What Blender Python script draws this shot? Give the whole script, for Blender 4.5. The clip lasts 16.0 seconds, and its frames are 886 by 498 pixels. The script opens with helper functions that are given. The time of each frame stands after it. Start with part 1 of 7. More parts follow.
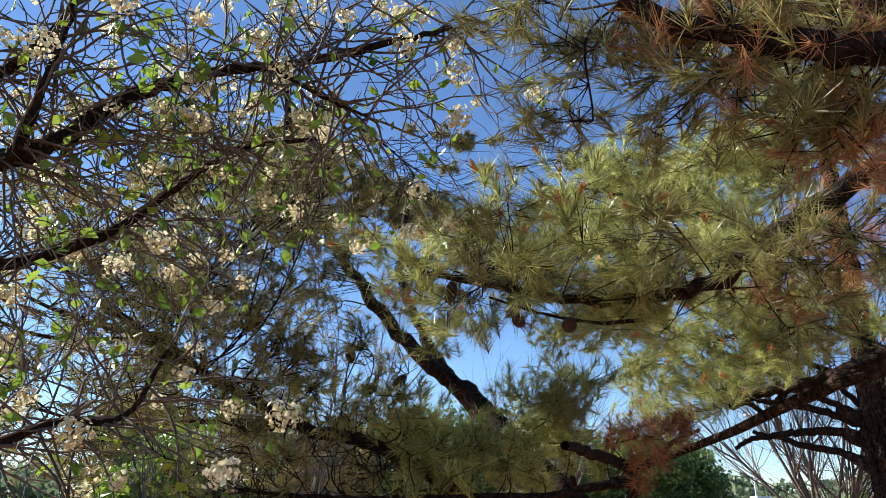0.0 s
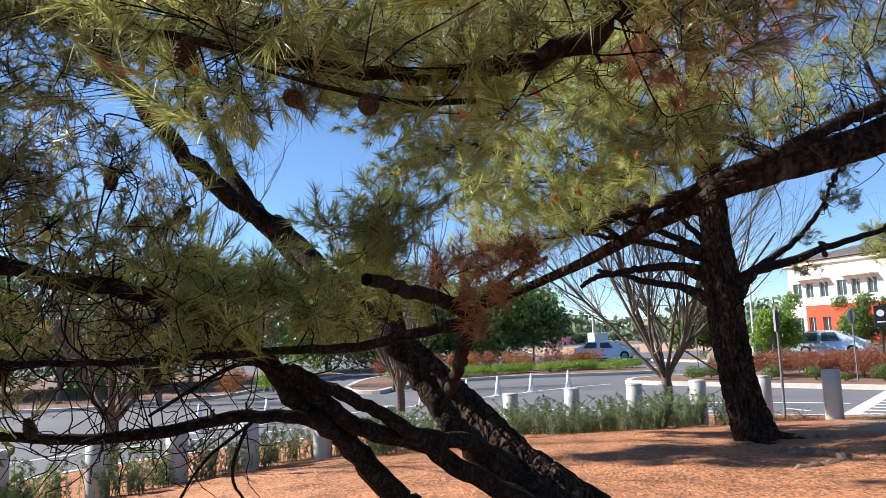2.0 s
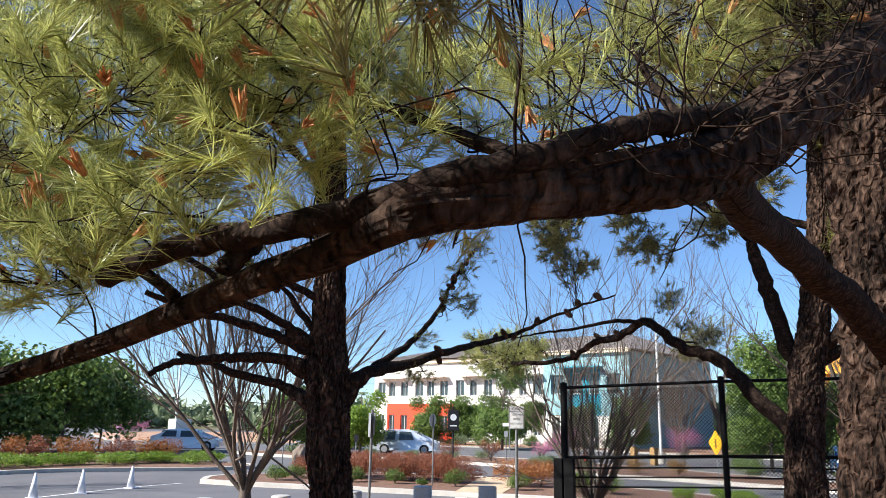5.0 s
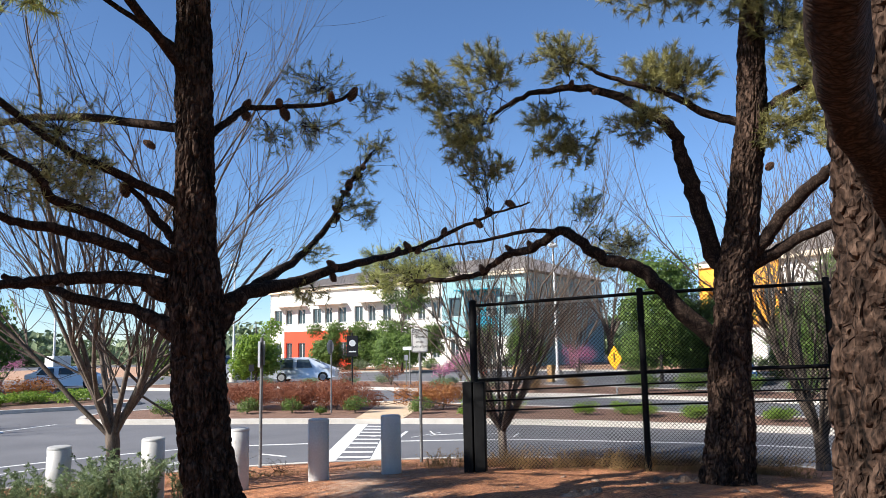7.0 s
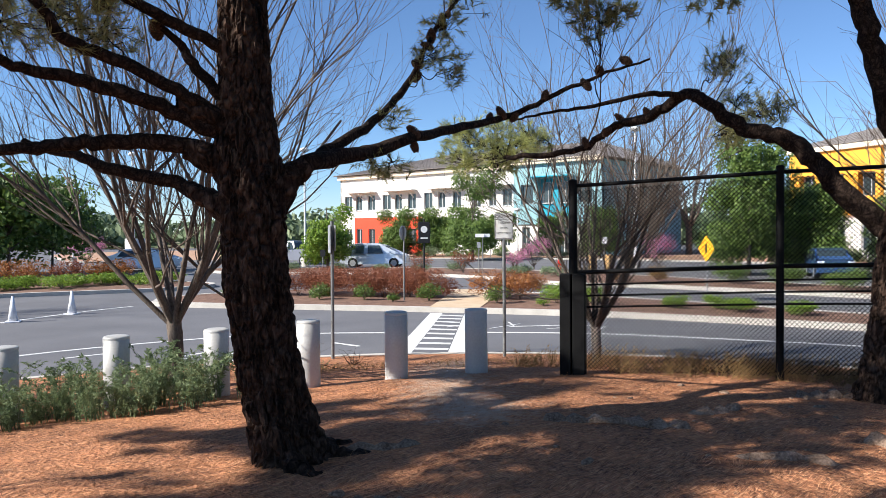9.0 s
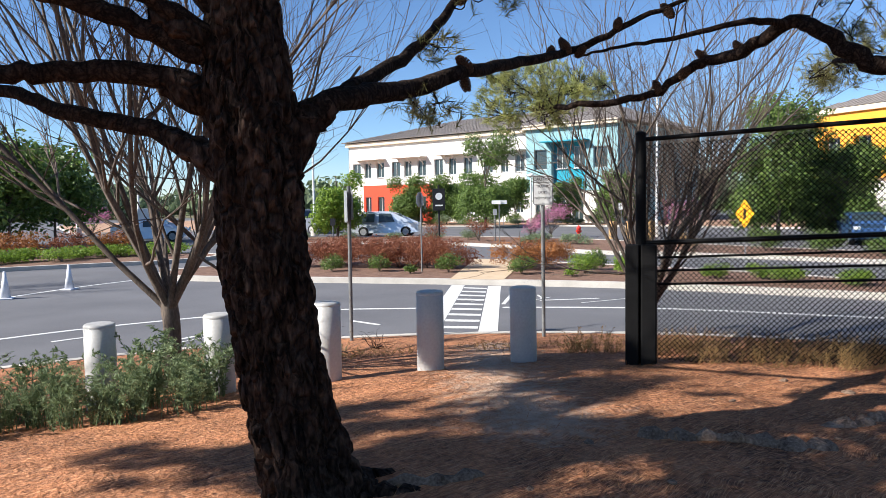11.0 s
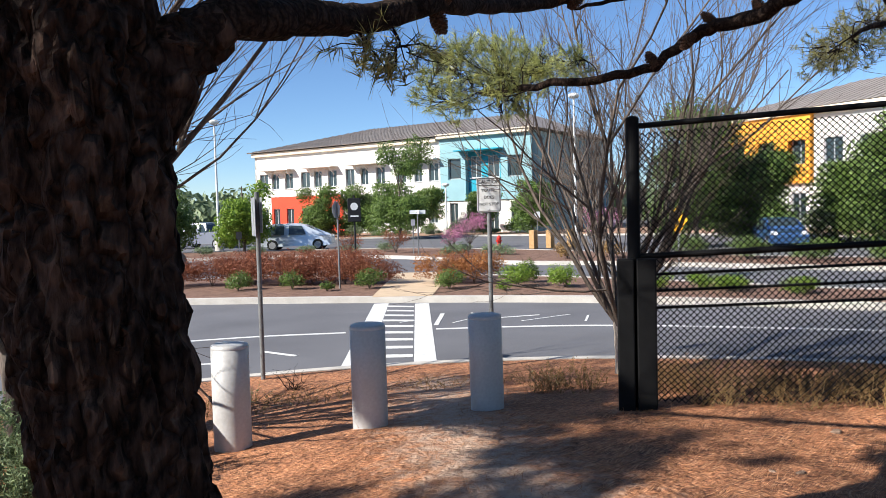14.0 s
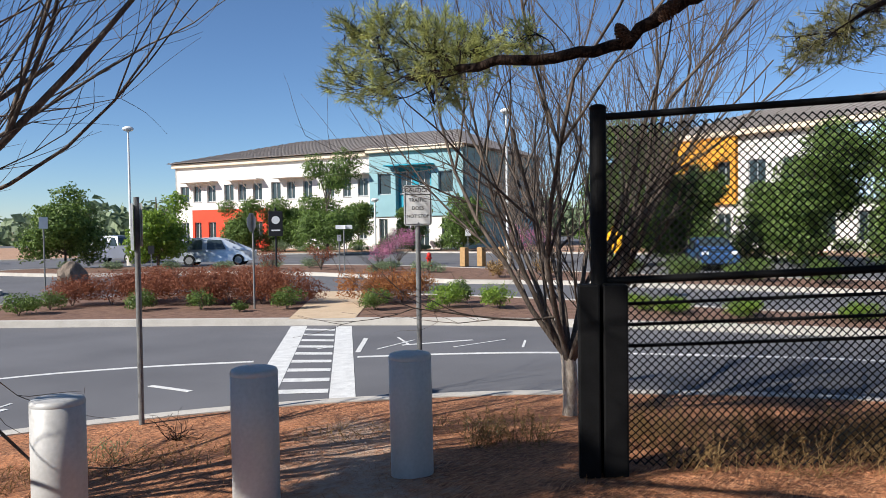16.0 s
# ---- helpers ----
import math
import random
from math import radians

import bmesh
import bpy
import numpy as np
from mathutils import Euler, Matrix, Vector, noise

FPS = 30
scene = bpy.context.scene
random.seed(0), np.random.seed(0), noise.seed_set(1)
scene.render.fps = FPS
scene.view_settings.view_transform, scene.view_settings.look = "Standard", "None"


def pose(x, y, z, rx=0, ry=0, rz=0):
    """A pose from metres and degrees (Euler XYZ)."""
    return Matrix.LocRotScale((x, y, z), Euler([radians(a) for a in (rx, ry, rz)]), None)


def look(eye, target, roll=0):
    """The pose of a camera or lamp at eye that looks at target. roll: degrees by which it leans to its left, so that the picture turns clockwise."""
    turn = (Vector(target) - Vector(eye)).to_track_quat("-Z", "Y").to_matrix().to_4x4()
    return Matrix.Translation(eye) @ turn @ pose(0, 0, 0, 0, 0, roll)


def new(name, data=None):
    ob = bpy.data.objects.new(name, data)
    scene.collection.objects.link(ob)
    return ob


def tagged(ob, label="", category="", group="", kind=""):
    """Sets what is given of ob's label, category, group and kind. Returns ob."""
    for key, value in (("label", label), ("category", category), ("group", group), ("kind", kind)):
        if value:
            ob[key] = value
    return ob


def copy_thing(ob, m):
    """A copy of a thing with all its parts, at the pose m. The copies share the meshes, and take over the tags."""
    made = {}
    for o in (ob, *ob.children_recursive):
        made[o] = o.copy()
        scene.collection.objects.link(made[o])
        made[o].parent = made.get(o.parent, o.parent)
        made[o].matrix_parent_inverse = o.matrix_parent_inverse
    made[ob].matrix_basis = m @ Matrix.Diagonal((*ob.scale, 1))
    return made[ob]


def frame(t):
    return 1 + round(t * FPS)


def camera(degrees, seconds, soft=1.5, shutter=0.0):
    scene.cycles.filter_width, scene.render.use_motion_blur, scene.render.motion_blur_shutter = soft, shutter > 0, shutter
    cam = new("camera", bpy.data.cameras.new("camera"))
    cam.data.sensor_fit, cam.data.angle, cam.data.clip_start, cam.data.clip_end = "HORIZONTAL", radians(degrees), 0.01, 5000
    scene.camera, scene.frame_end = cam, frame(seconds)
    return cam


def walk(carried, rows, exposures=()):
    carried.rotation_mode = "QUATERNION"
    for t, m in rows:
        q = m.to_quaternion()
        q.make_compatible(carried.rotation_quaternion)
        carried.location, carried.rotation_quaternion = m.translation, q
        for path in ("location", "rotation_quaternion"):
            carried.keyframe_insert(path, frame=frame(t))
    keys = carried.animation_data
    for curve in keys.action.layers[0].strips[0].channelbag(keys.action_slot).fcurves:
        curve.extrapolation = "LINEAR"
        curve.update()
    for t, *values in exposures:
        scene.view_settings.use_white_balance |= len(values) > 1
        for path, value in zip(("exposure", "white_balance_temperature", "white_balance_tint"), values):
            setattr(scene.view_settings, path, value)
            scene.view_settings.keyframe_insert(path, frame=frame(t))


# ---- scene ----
cam = camera(61.4, 16.0, 0.5)
PATH = [
    (0, (2.251, 0.837, 2.106), (2.103, 2.733, 2.726), 0.7),
    (0.5, (2.307, 1.164, 2.102), (2.226, 3.109, 2.561), 0.3),
    (1, (2.437, 1.466, 2.112), (2.387, 3.43, 2.485), 0.1),
    (1.5, (2.492, 1.77, 2.091), (2.493, 3.749, 2.383), -1.0),
    (2, (2.562, 2.122, 2.118), (2.787, 4.096, 2.355), -2.2),
    (2.5, (2.756, 2.501, 2.169), (3.159, 4.447, 2.398), -2.2),
    (3, (2.898, 2.9, 2.177), (3.405, 4.823, 2.389), -2.4),
    (3.5, (3.111, 3.289, 2.229), (3.766, 5.17, 2.419), -1.4),
    (4, (3.265, 3.652, 2.301), (4.034, 5.479, 2.564), -0.3),
    (4.5, (3.324, 3.944, 2.351), (4.288, 5.658, 2.714), 0.2),
    (5, (3.47, 4.284, 2.36), (4.627, 5.854, 2.807), 1.1),
    (7.5, (4.561, 5.71, 2.336), (5.963, 7.126, 2.506), -0.5),
    (8, (4.779, 6.066, 2.282), (6.14, 7.531, 2.313), -0.7),
    (8.5, (4.985, 6.363, 2.195), (6.344, 7.829, 2.13), -1.2),
    (9, (5.144, 6.713, 2.326), (6.405, 8.265, 2.283), -0.4),
    (11.5, (5.926, 8.409, 2.288), (7.179, 9.961, 2.139), -1.1),
    (12, (6.009, 8.670, 2.283), (7.324, 10.169, 2.132), -1.7),
    (12.5, (6.132, 8.996, 2.301), (7.478, 10.47, 2.172), -0.8),
    (13, (6.342, 9.314, 2.282), (7.674, 10.8, 2.151), 1.0),
    (13.5, (6.562, 9.534, 2.232), (7.927, 10.988, 2.085), -0.2),
    (14, (6.779, 9.75, 2.254), (8.2, 11.154, 2.149), -1.6),
    (14.5, (7.05, 10.038, 2.213), (8.533, 11.378, 2.157), -1.9),
    (15, (7.289, 10.291, 2.197), (8.889, 11.49, 2.156), -1.4),
    (15.5, (7.584, 10.369, 2.256), (9.168, 11.589, 2.213), -0.2),
    (16, (7.878, 10.684, 2.204), (9.426, 11.949, 2.14), -0.8),
]
walk(cam, [(t, look(eye, target, roll)) for t, eye, target, roll in PATH], [(0, 1.22), (5, 1.2), (7.5, 1.08), (11.5, 1.02), (14, 0.96), (15, 0.82), (16, 0.62)])

# ---- light ----
SUN_FROM = Vector((-0.94, 0.34, 0.68)).normalized()
world = bpy.data.worlds.new("sky")
scene.world = world
world.use_nodes = True
wn = world.node_tree.nodes
sky = wn.new("ShaderNodeTexSky")
sky.sky_type = "NISHITA"
sky.sun_disc = False
sky.sun_elevation = math.asin(SUN_FROM.z)
sky.sun_rotation = math.atan2(SUN_FROM.x, SUN_FROM.y)
sky.ozone_density = 6.5
sky.altitude = 1500
sky.air_density = 1.0
sky.dust_density = 0.1
wn["Background"].inputs[1].default_value = 0.081
world.node_tree.links.new(sky.outputs[0], wn["Background"].inputs[0])
sun_data = bpy.data.lights.new("sun", "SUN")
sun_data.energy, sun_data.angle, sun_data.color = 5.0, radians(0.5), (1.0, 0.955, 0.89)
sun = new("sun", sun_data)
sun.rotation_euler = SUN_FROM.to_track_quat("Z", "Y").to_euler()
sun.location = (0, 0, 60)


# ---- materials ----
def material(name, base, dark=None, rough=0.8, scale=6.0, fine=60.0, bump=0.3, dist=0.01, metal=0.0, stretch=(1, 1, 1), island=0.0, translucent=0.0, spec=0.3, obj_var=0.0):
    """A two-scale mottled surface: large stains, fine grain and relief."""
    m = bpy.data.materials.new(name)
    m.use_nodes = True
    nt = m.node_tree
    n, l = nt.nodes, nt.links
    b = n["Principled BSDF"]
    b.inputs["Roughness"].default_value = rough
    b.inputs["Metallic"].default_value = metal
    b.inputs["Specular IOR Level"].default_value = spec
    dark = dark or tuple(c * 0.6 for c in base)
    tc = n.new("ShaderNodeTexCoord")
    mp = n.new("ShaderNodeMapping")
    mp.inputs["Scale"].default_value = stretch
    l.new(tc.outputs["Object"], mp.inputs["Vector"])
    n1 = n.new("ShaderNodeTexNoise")
    n1.inputs["Scale"].default_value, n1.inputs["Detail"].default_value = scale, 5
    n2 = n.new("ShaderNodeTexNoise")
    n2.inputs["Scale"].default_value, n2.inputs["Detail"].default_value = fine, 4
    for q in (n1, n2):
        l.new(mp.outputs[0], q.inputs["Vector"])
    mix = n.new("ShaderNodeMath")
    mix.operation = "MULTIPLY_ADD"
    mix.inputs[1].default_value = 0.55
    l.new(n2.outputs[0], mix.inputs[0])
    half = n.new("ShaderNodeMath")
    half.operation = "MULTIPLY"
    half.inputs[1].default_value = 0.45
    l.new(n1.outputs[0], half.inputs[0])
    l.new(half.outputs[0], mix.inputs[2])
    ramp = n.new("ShaderNodeValToRGB")
    ramp.color_ramp.elements[0].position, ramp.color_ramp.elements[1].position = 0.36, 0.64
    ramp.color_ramp.elements[0].color, ramp.color_ramp.elements[1].color = (*dark, 1), (*base, 1)
    l.new(mix.outputs[0], ramp.inputs[0])
    col = ramp.outputs[0]
    if island or obj_var:
        src = n.new("ShaderNodeNewGeometry").outputs["Random Per Island"] if island else n.new("ShaderNodeObjectInfo").outputs["Random"]
        hs = n.new("ShaderNodeHueSaturation")
        mr = n.new("ShaderNodeMapRange")
        amount = island or obj_var
        mr.inputs[3].default_value, mr.inputs[4].default_value = 1 - amount, 1 + amount
        l.new(src, mr.inputs[0])
        l.new(mr.outputs[0], hs.inputs["Value"])
        l.new(col, hs.inputs["Color"])
        col = hs.outputs[0]
    l.new(col, b.inputs["Base Color"])
    if bump:
        bp = n.new("ShaderNodeBump")
        bp.inputs["Strength"].default_value, bp.inputs["Distance"].default_value = bump, dist
        l.new(mix.outputs[0], bp.inputs["Height"])
        l.new(bp.outputs[0], b.inputs["Normal"])
    if translucent:
        tr = n.new("ShaderNodeBsdfTranslucent")
        ms = n.new("ShaderNodeMixShader")
        ms.inputs[0].default_value = translucent
        l.new(col, tr.inputs[0])
        l.new(b.outputs[0], ms.inputs[1])
        l.new(tr.outputs[0], ms.inputs[2])
        l.new(ms.outputs[0], n["Material Output"].inputs[0])
    return m


def leaf_material(name, a, b, rough=0.5, translucent=0.35):
    """Leaves or needles, each its own tone between two colours."""
    m = bpy.data.materials.new(name)
    m.use_nodes = True
    n, l = m.node_tree.nodes, m.node_tree.links
    p = n["Principled BSDF"]
    p.inputs["Roughness"].default_value = rough
    p.inputs["Specular IOR Level"].default_value = 0.35
    g = n.new("ShaderNodeNewGeometry")
    tc = n.new("ShaderNodeTexCoord")
    nz = n.new("ShaderNodeTexNoise")
    nz.inputs["Scale"].default_value = 2.5
    l.new(tc.outputs["Object"], nz.inputs["Vector"])
    add = n.new("ShaderNodeMath")
    add.operation = "MULTIPLY_ADD"
    add.inputs[1].default_value = 0.6
    l.new(g.outputs["Random Per Island"], add.inputs[0])
    sub = n.new("ShaderNodeMath")
    sub.operation = "MULTIPLY_ADD"
    sub.inputs[1].default_value, sub.inputs[2].default_value = 1.2, -0.4
    l.new(nz.outputs[0], sub.inputs[0])
    l.new(sub.outputs[0], add.inputs[2])
    ramp = n.new("ShaderNodeValToRGB")
    ramp.color_ramp.elements[0].color, ramp.color_ramp.elements[1].color = (*a, 1), (*b, 1)
    l.new(add.outputs[0], ramp.inputs[0])
    l.new(ramp.outputs[0], p.inputs["Base Color"])
    tr = n.new("ShaderNodeBsdfTranslucent")
    l.new(ramp.outputs[0], tr.inputs[0])
    ms = n.new("ShaderNodeMixShader")
    ms.inputs[0].default_value = translucent
    l.new(p.outputs[0], ms.inputs[1])
    l.new(tr.outputs[0], ms.inputs[2])
    l.new(ms.outputs[0], n["Material Output"].inputs[0])
    return m


def glass_material(name, tint, rough=0.08):
    m = bpy.data.materials.new(name)
    m.use_nodes = True
    b = m.node_tree.nodes["Principled BSDF"]
    b.inputs["Base Color"].default_value = (*tint, 1)
    b.inputs["Roughness"].default_value = rough
    b.inputs["Specular IOR Level"].default_value = 0.6
    return m


BARK = material("pine_bark", (0.125, 0.078, 0.056), (0.006, 0.004, 0.0032), 0.95, 7, 45, 1.0, 0.03, stretch=(1, 1, 0.28), spec=0.12)
BARK_FINE = material("branch_bark", (0.065, 0.042, 0.031), (0.010, 0.007, 0.0055), 0.95, 14, 90, 0.6, 0.01, spec=0.12)
BARK_GREY = material("grey_bark", (0.17, 0.135, 0.11), (0.06, 0.046, 0.038), 0.9, 8, 60, 0.5, 0.01, stretch=(1, 1, 0.3))
BARK_PALE = material("whitewashed_bark", (0.55, 0.48, 0.40), (0.25, 0.2, 0.16), 0.9, 8, 50, 0.5, 0.01, stretch=(1, 1, 0.4))
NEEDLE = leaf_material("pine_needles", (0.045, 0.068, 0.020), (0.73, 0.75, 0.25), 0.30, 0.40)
# Darker copy of the needles, with shade put into the colour.
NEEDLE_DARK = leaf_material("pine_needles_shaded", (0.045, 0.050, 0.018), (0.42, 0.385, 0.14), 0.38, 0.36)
NEEDLE_DEAD = leaf_material("dead_pine_needles", (0.15, 0.055, 0.025), (0.55, 0.27, 0.12), 0.6, 0.3)
LEAF = leaf_material("green_leaves", (0.035, 0.075, 0.015), (0.20, 0.29, 0.065), 0.45, 0.3)
LEAF_BRIGHT = leaf_material("bright_leaves", (0.07, 0.15, 0.02), (0.30, 0.42, 0.06), 0.4, 0.4)
LEAF_SAGE = leaf_material("grey_green_leaves", (0.06, 0.10, 0.05), (0.28, 0.34, 0.19), 0.6, 0.3)
LEAF_RED = leaf_material("red_hedge_leaves", (0.11, 0.03, 0.02), (0.36, 0.13, 0.06), 0.5, 0.3)
LEAF_ORANGE = leaf_material("orange_hedge_leaves", (0.20, 0.06, 0.02), (0.45, 0.20, 0.06), 0.5, 0.3)
LEAF_DRY = leaf_material("dry_weeds", (0.14, 0.08, 0.035), (0.42, 0.27, 0.11), 0.7, 0.3)
BLOSSOM = leaf_material("cream_blossom", (0.56, 0.47, 0.25), (0.86, 0.82, 0.60), 0.6, 0.4)
PINK = leaf_material("pink_blossom", (0.35, 0.10, 0.20), (0.65, 0.30, 0.42), 0.6, 0.35)
CONE = material("pine_cone", (0.12, 0.06, 0.035), (0.03, 0.018, 0.012), 0.85, 30, 120, 0.6, 0.01)
HERB = leaf_material("grey_green_herb", (0.055, 0.09, 0.038), (0.32, 0.40, 0.20), 0.6, 0.3)


def plates(m, scale, squash, depth):
    """Cracks between bark plates: darker, sunk lines round stretched cells."""
    n, l = m.node_tree.nodes, m.node_tree.links
    p = n["Principled BSDF"]
    tc = n.new("ShaderNodeTexCoord")
    nz = n.new("ShaderNodeTexNoise")
    nz.inputs["Scale"].default_value = 5
    l.new(tc.outputs["Object"], nz.inputs["Vector"])
    add = n.new("ShaderNodeVectorMath")
    add.operation = "MULTIPLY_ADD"
    add.inputs[1].default_value = (0.3, 0.3, 0.5)
    l.new(nz.outputs["Color"], add.inputs[0])
    l.new(tc.outputs["Object"], add.inputs[2])
    mp = n.new("ShaderNodeMapping")
    mp.inputs["Scale"].default_value = (1, 1, squash)
    l.new(add.outputs[0], mp.inputs["Vector"])
    vo = n.new("ShaderNodeTexVoronoi")
    vo.feature = "DISTANCE_TO_EDGE"
    vo.inputs["Scale"].default_value = scale
    l.new(mp.outputs[0], vo.inputs["Vector"])
    rp = n.new("ShaderNodeValToRGB")
    rp.color_ramp.elements[0].position, rp.color_ramp.elements[1].position = 0.0, 0.32
    rp.color_ramp.elements[0].color = (0.3, 0.28, 0.28, 1)
    l.new(vo.outputs["Distance"], rp.inputs[0])
    mx = n.new("ShaderNodeMix")
    mx.data_type, mx.blend_type = "RGBA", "MULTIPLY"
    mx.inputs[0].default_value = 1.0
    l.new(p.inputs["Base Color"].links[0].from_socket, mx.inputs[6])
    l.new(rp.outputs[0], mx.inputs[7])
    l.new(mx.outputs[2], p.inputs["Base Color"])
    bp = n.new("ShaderNodeBump")
    bp.inputs["Strength"].default_value, bp.inputs["Distance"].default_value = 1.0, depth
    l.new(rp.outputs[0], bp.inputs["Height"])
    if p.inputs["Normal"].links:
        l.new(p.inputs["Normal"].links[0].from_socket, bp.inputs["Normal"])
    l.new(bp.outputs[0], p.inputs["Normal"])


plates(BARK, 11, 0.42, 0.035)
plates(BARK_FINE, 22, 0.5, 0.006)
STRAW = material("pine_straw_ground", (0.52, 0.215, 0.10), (0.095, 0.038, 0.022), 0.95, 1.6, 22, 1.0, 0.06)


def litter_layers(m, bare=(0.44, 0.31, 0.225)):
    """Streaks of fallen needles over the ground, worn off where the attribute 'bare' says."""
    n, l = m.node_tree.nodes, m.node_tree.links
    p = n["Principled BSDF"]
    tc = n.new("ShaderNodeTexCoord")
    col = p.inputs["Base Color"].links[0].from_socket
    warp = n.new("ShaderNodeTexNoise")
    warp.inputs["Scale"].default_value = 2.0
    l.new(tc.outputs["Object"], warp.inputs["Vector"])
    add = n.new("ShaderNodeVectorMath")
    add.operation = "MULTIPLY_ADD"
    add.inputs[1].default_value = (0.25, 0.25, 0.0)
    l.new(warp.outputs["Color"], add.inputs[0])
    l.new(tc.outputs["Object"], add.inputs[2])
    for turn, sx, sy, tone in ((25, 9, 110, (0.74, 0.40, 0.21)), (-50, 8, 95, (0.10, 0.045, 0.026)), (95, 10, 120, (0.66, 0.32, 0.16))):
        mp = n.new("ShaderNodeMapping")
        mp.inputs["Rotation"].default_value = (0, 0, radians(turn))
        mp.inputs["Scale"].default_value = (sx, sy, 1)
        l.new(add.outputs[0], mp.inputs["Vector"])
        nz = n.new("ShaderNodeTexNoise")
        nz.inputs["Scale"].default_value, nz.inputs["Detail"].default_value = 1.0, 2
        l.new(mp.outputs[0], nz.inputs["Vector"])
        rp = n.new("ShaderNodeValToRGB")
        rp.color_ramp.elements[0].position, rp.color_ramp.elements[1].position = 0.54, 0.68
        rp.color_ramp.elements[1].color = (0.6, 0.6, 0.6, 1)
        l.new(nz.outputs[0], rp.inputs[0])
        mx = n.new("ShaderNodeMix")
        mx.data_type = "RGBA"
        l.new(rp.outputs[0], mx.inputs[0])
        l.new(col, mx.inputs[6])
        mx.inputs[7].default_value = (*tone, 1)
        col = mx.outputs[2]
    at = n.new("ShaderNodeAttribute")
    at.attribute_name = "bare"
    fine = n.new("ShaderNodeTexNoise")
    fine.inputs["Scale"].default_value, fine.inputs["Detail"].default_value = 9, 6
    l.new(tc.outputs["Object"], fine.inputs["Vector"])
    mul = n.new("ShaderNodeMath")
    mul.operation = "MULTIPLY_ADD"
    mul.inputs[1].default_value = 1.6
    l.new(fine.outputs[0], mul.inputs[0])
    l.new(at.outputs["Fac"], mul.inputs[2])
    rp = n.new("ShaderNodeValToRGB")
    rp.color_ramp.elements[0].position, rp.color_ramp.elements[1].position = 0.0, 1.0
    sub = n.new("ShaderNodeMath")
    sub.operation = "MULTIPLY_ADD"
    sub.inputs[1].default_value, sub.inputs[2].default_value = 1.5, -1.75
    l.new(mul.outputs[0], sub.inputs[0])
    l.new(sub.outputs[0], rp.inputs[0])
    mx = n.new("ShaderNodeMix")
    mx.data_type = "RGBA"
    l.new(rp.outputs[0], mx.inputs[0])
    l.new(col, mx.inputs[6])
    mx.inputs[7].default_value = (*bare, 1)
    l.new(mx.outputs[2], p.inputs["Base Color"])


litter_layers(STRAW)
DIRT = material("bare_dirt", (0.52, 0.33, 0.22), (0.26, 0.15, 0.095), 0.95, 3, 60, 0.5, 0.015)
FIELD = material("dry_grass_field", (0.24, 0.22, 0.115), (0.13, 0.115, 0.06), 0.95, 0.3, 8, 0.6, 0.05)
MULCH = material("bark_mulch", (0.26, 0.155, 0.11), (0.10, 0.055, 0.04), 0.95, 5, 40, 0.8, 0.03)
GRANITE = material("tan_granite_path", (0.58, 0.45, 0.31), (0.45, 0.33, 0.22), 0.95, 3, 70, 0.3, 0.01)
ASPHALT = material("asphalt", (0.155, 0.155, 0.165), (0.10, 0.10, 0.108), 0.85, 0.5, 120, 0.25, 0.005)
CONCRETE = material("concrete", (0.56, 0.53, 0.48), (0.40, 0.37, 0.33), 0.9, 2.5, 80, 0.25, 0.004)
PAINT_WHITE = material("road_paint", (0.74, 0.74, 0.72), (0.50, 0.50, 0.49), 0.7, 6, 60, 0.15, 0.002)
BOLLARD_PAINT = material("bollard_paint", (0.49, 0.48, 0.465), (0.42, 0.41, 0.395), 0.5, 4, 40, 0.06, 0.002, metal=0.1)
STEEL = material("galvanised_steel", (0.42, 0.43, 0.44), (0.28, 0.29, 0.30), 0.5, 12, 90, 0.08, 0.002, metal=0.6)
POLE_GREY = material("painted_pole", (0.20, 0.21, 0.21), (0.12, 0.12, 0.12), 0.6, 15, 80, 0.1, 0.002)
BLACK = material("black_coating", (0.006, 0.006, 0.0065), (0.0035, 0.0035, 0.0035), 0.65, 15, 90, 0.15, 0.003, spec=0.15)
SIGN_WHITE = material("sign_white", (0.74, 0.75, 0.74), (0.66, 0.67, 0.66), 0.45, 4, 40, 0.03, 0.001)
SIGN_GREY = material("sign_back", (0.42, 0.43, 0.44), (0.34, 0.35, 0.36), 0.5, 4, 40, 0.03, 0.001, metal=0.4)
SIGN_BLACK = material("sign_black", (0.02, 0.02, 0.022), (0.012, 0.012, 0.013), 0.5, 8, 60, 0.03, 0.001)
SIGN_YELLOW = material("sign_yellow", (0.85, 0.42, 0.02), (0.7, 0.33, 0.015), 0.5, 5, 40, 0.03, 0.001)
WALL_WHITE = material("white_stucco", (0.70, 0.68, 0.635), (0.60, 0.58, 0.535), 0.9, 0.7, 18, 0.15, 0.01)
WALL_RED = material("red_stucco", (0.72, 0.075, 0.035), (0.58, 0.055, 0.028), 0.85, 0.7, 18, 0.15, 0.01)
WALL_TEAL = material("pale_teal_stucco", (0.24, 0.40, 0.43), (0.20, 0.34, 0.37), 0.85, 0.7, 18, 0.15, 0.01)
WALL_BLUE = material("deep_teal_stucco", (0.02, 0.30, 0.40), (0.015, 0.24, 0.33), 0.8, 0.7, 18, 0.15, 0.01)
WALL_SKY = material("light_blue_stucco", (0.50, 0.68, 0.82), (0.44, 0.60, 0.74), 0.85, 0.7, 18, 0.15, 0.01)
WALL_ORANGE = material("orange_stucco", (0.80, 0.36, 0.045), (0.66, 0.29, 0.035), 0.85, 0.7, 18, 0.15, 0.01)
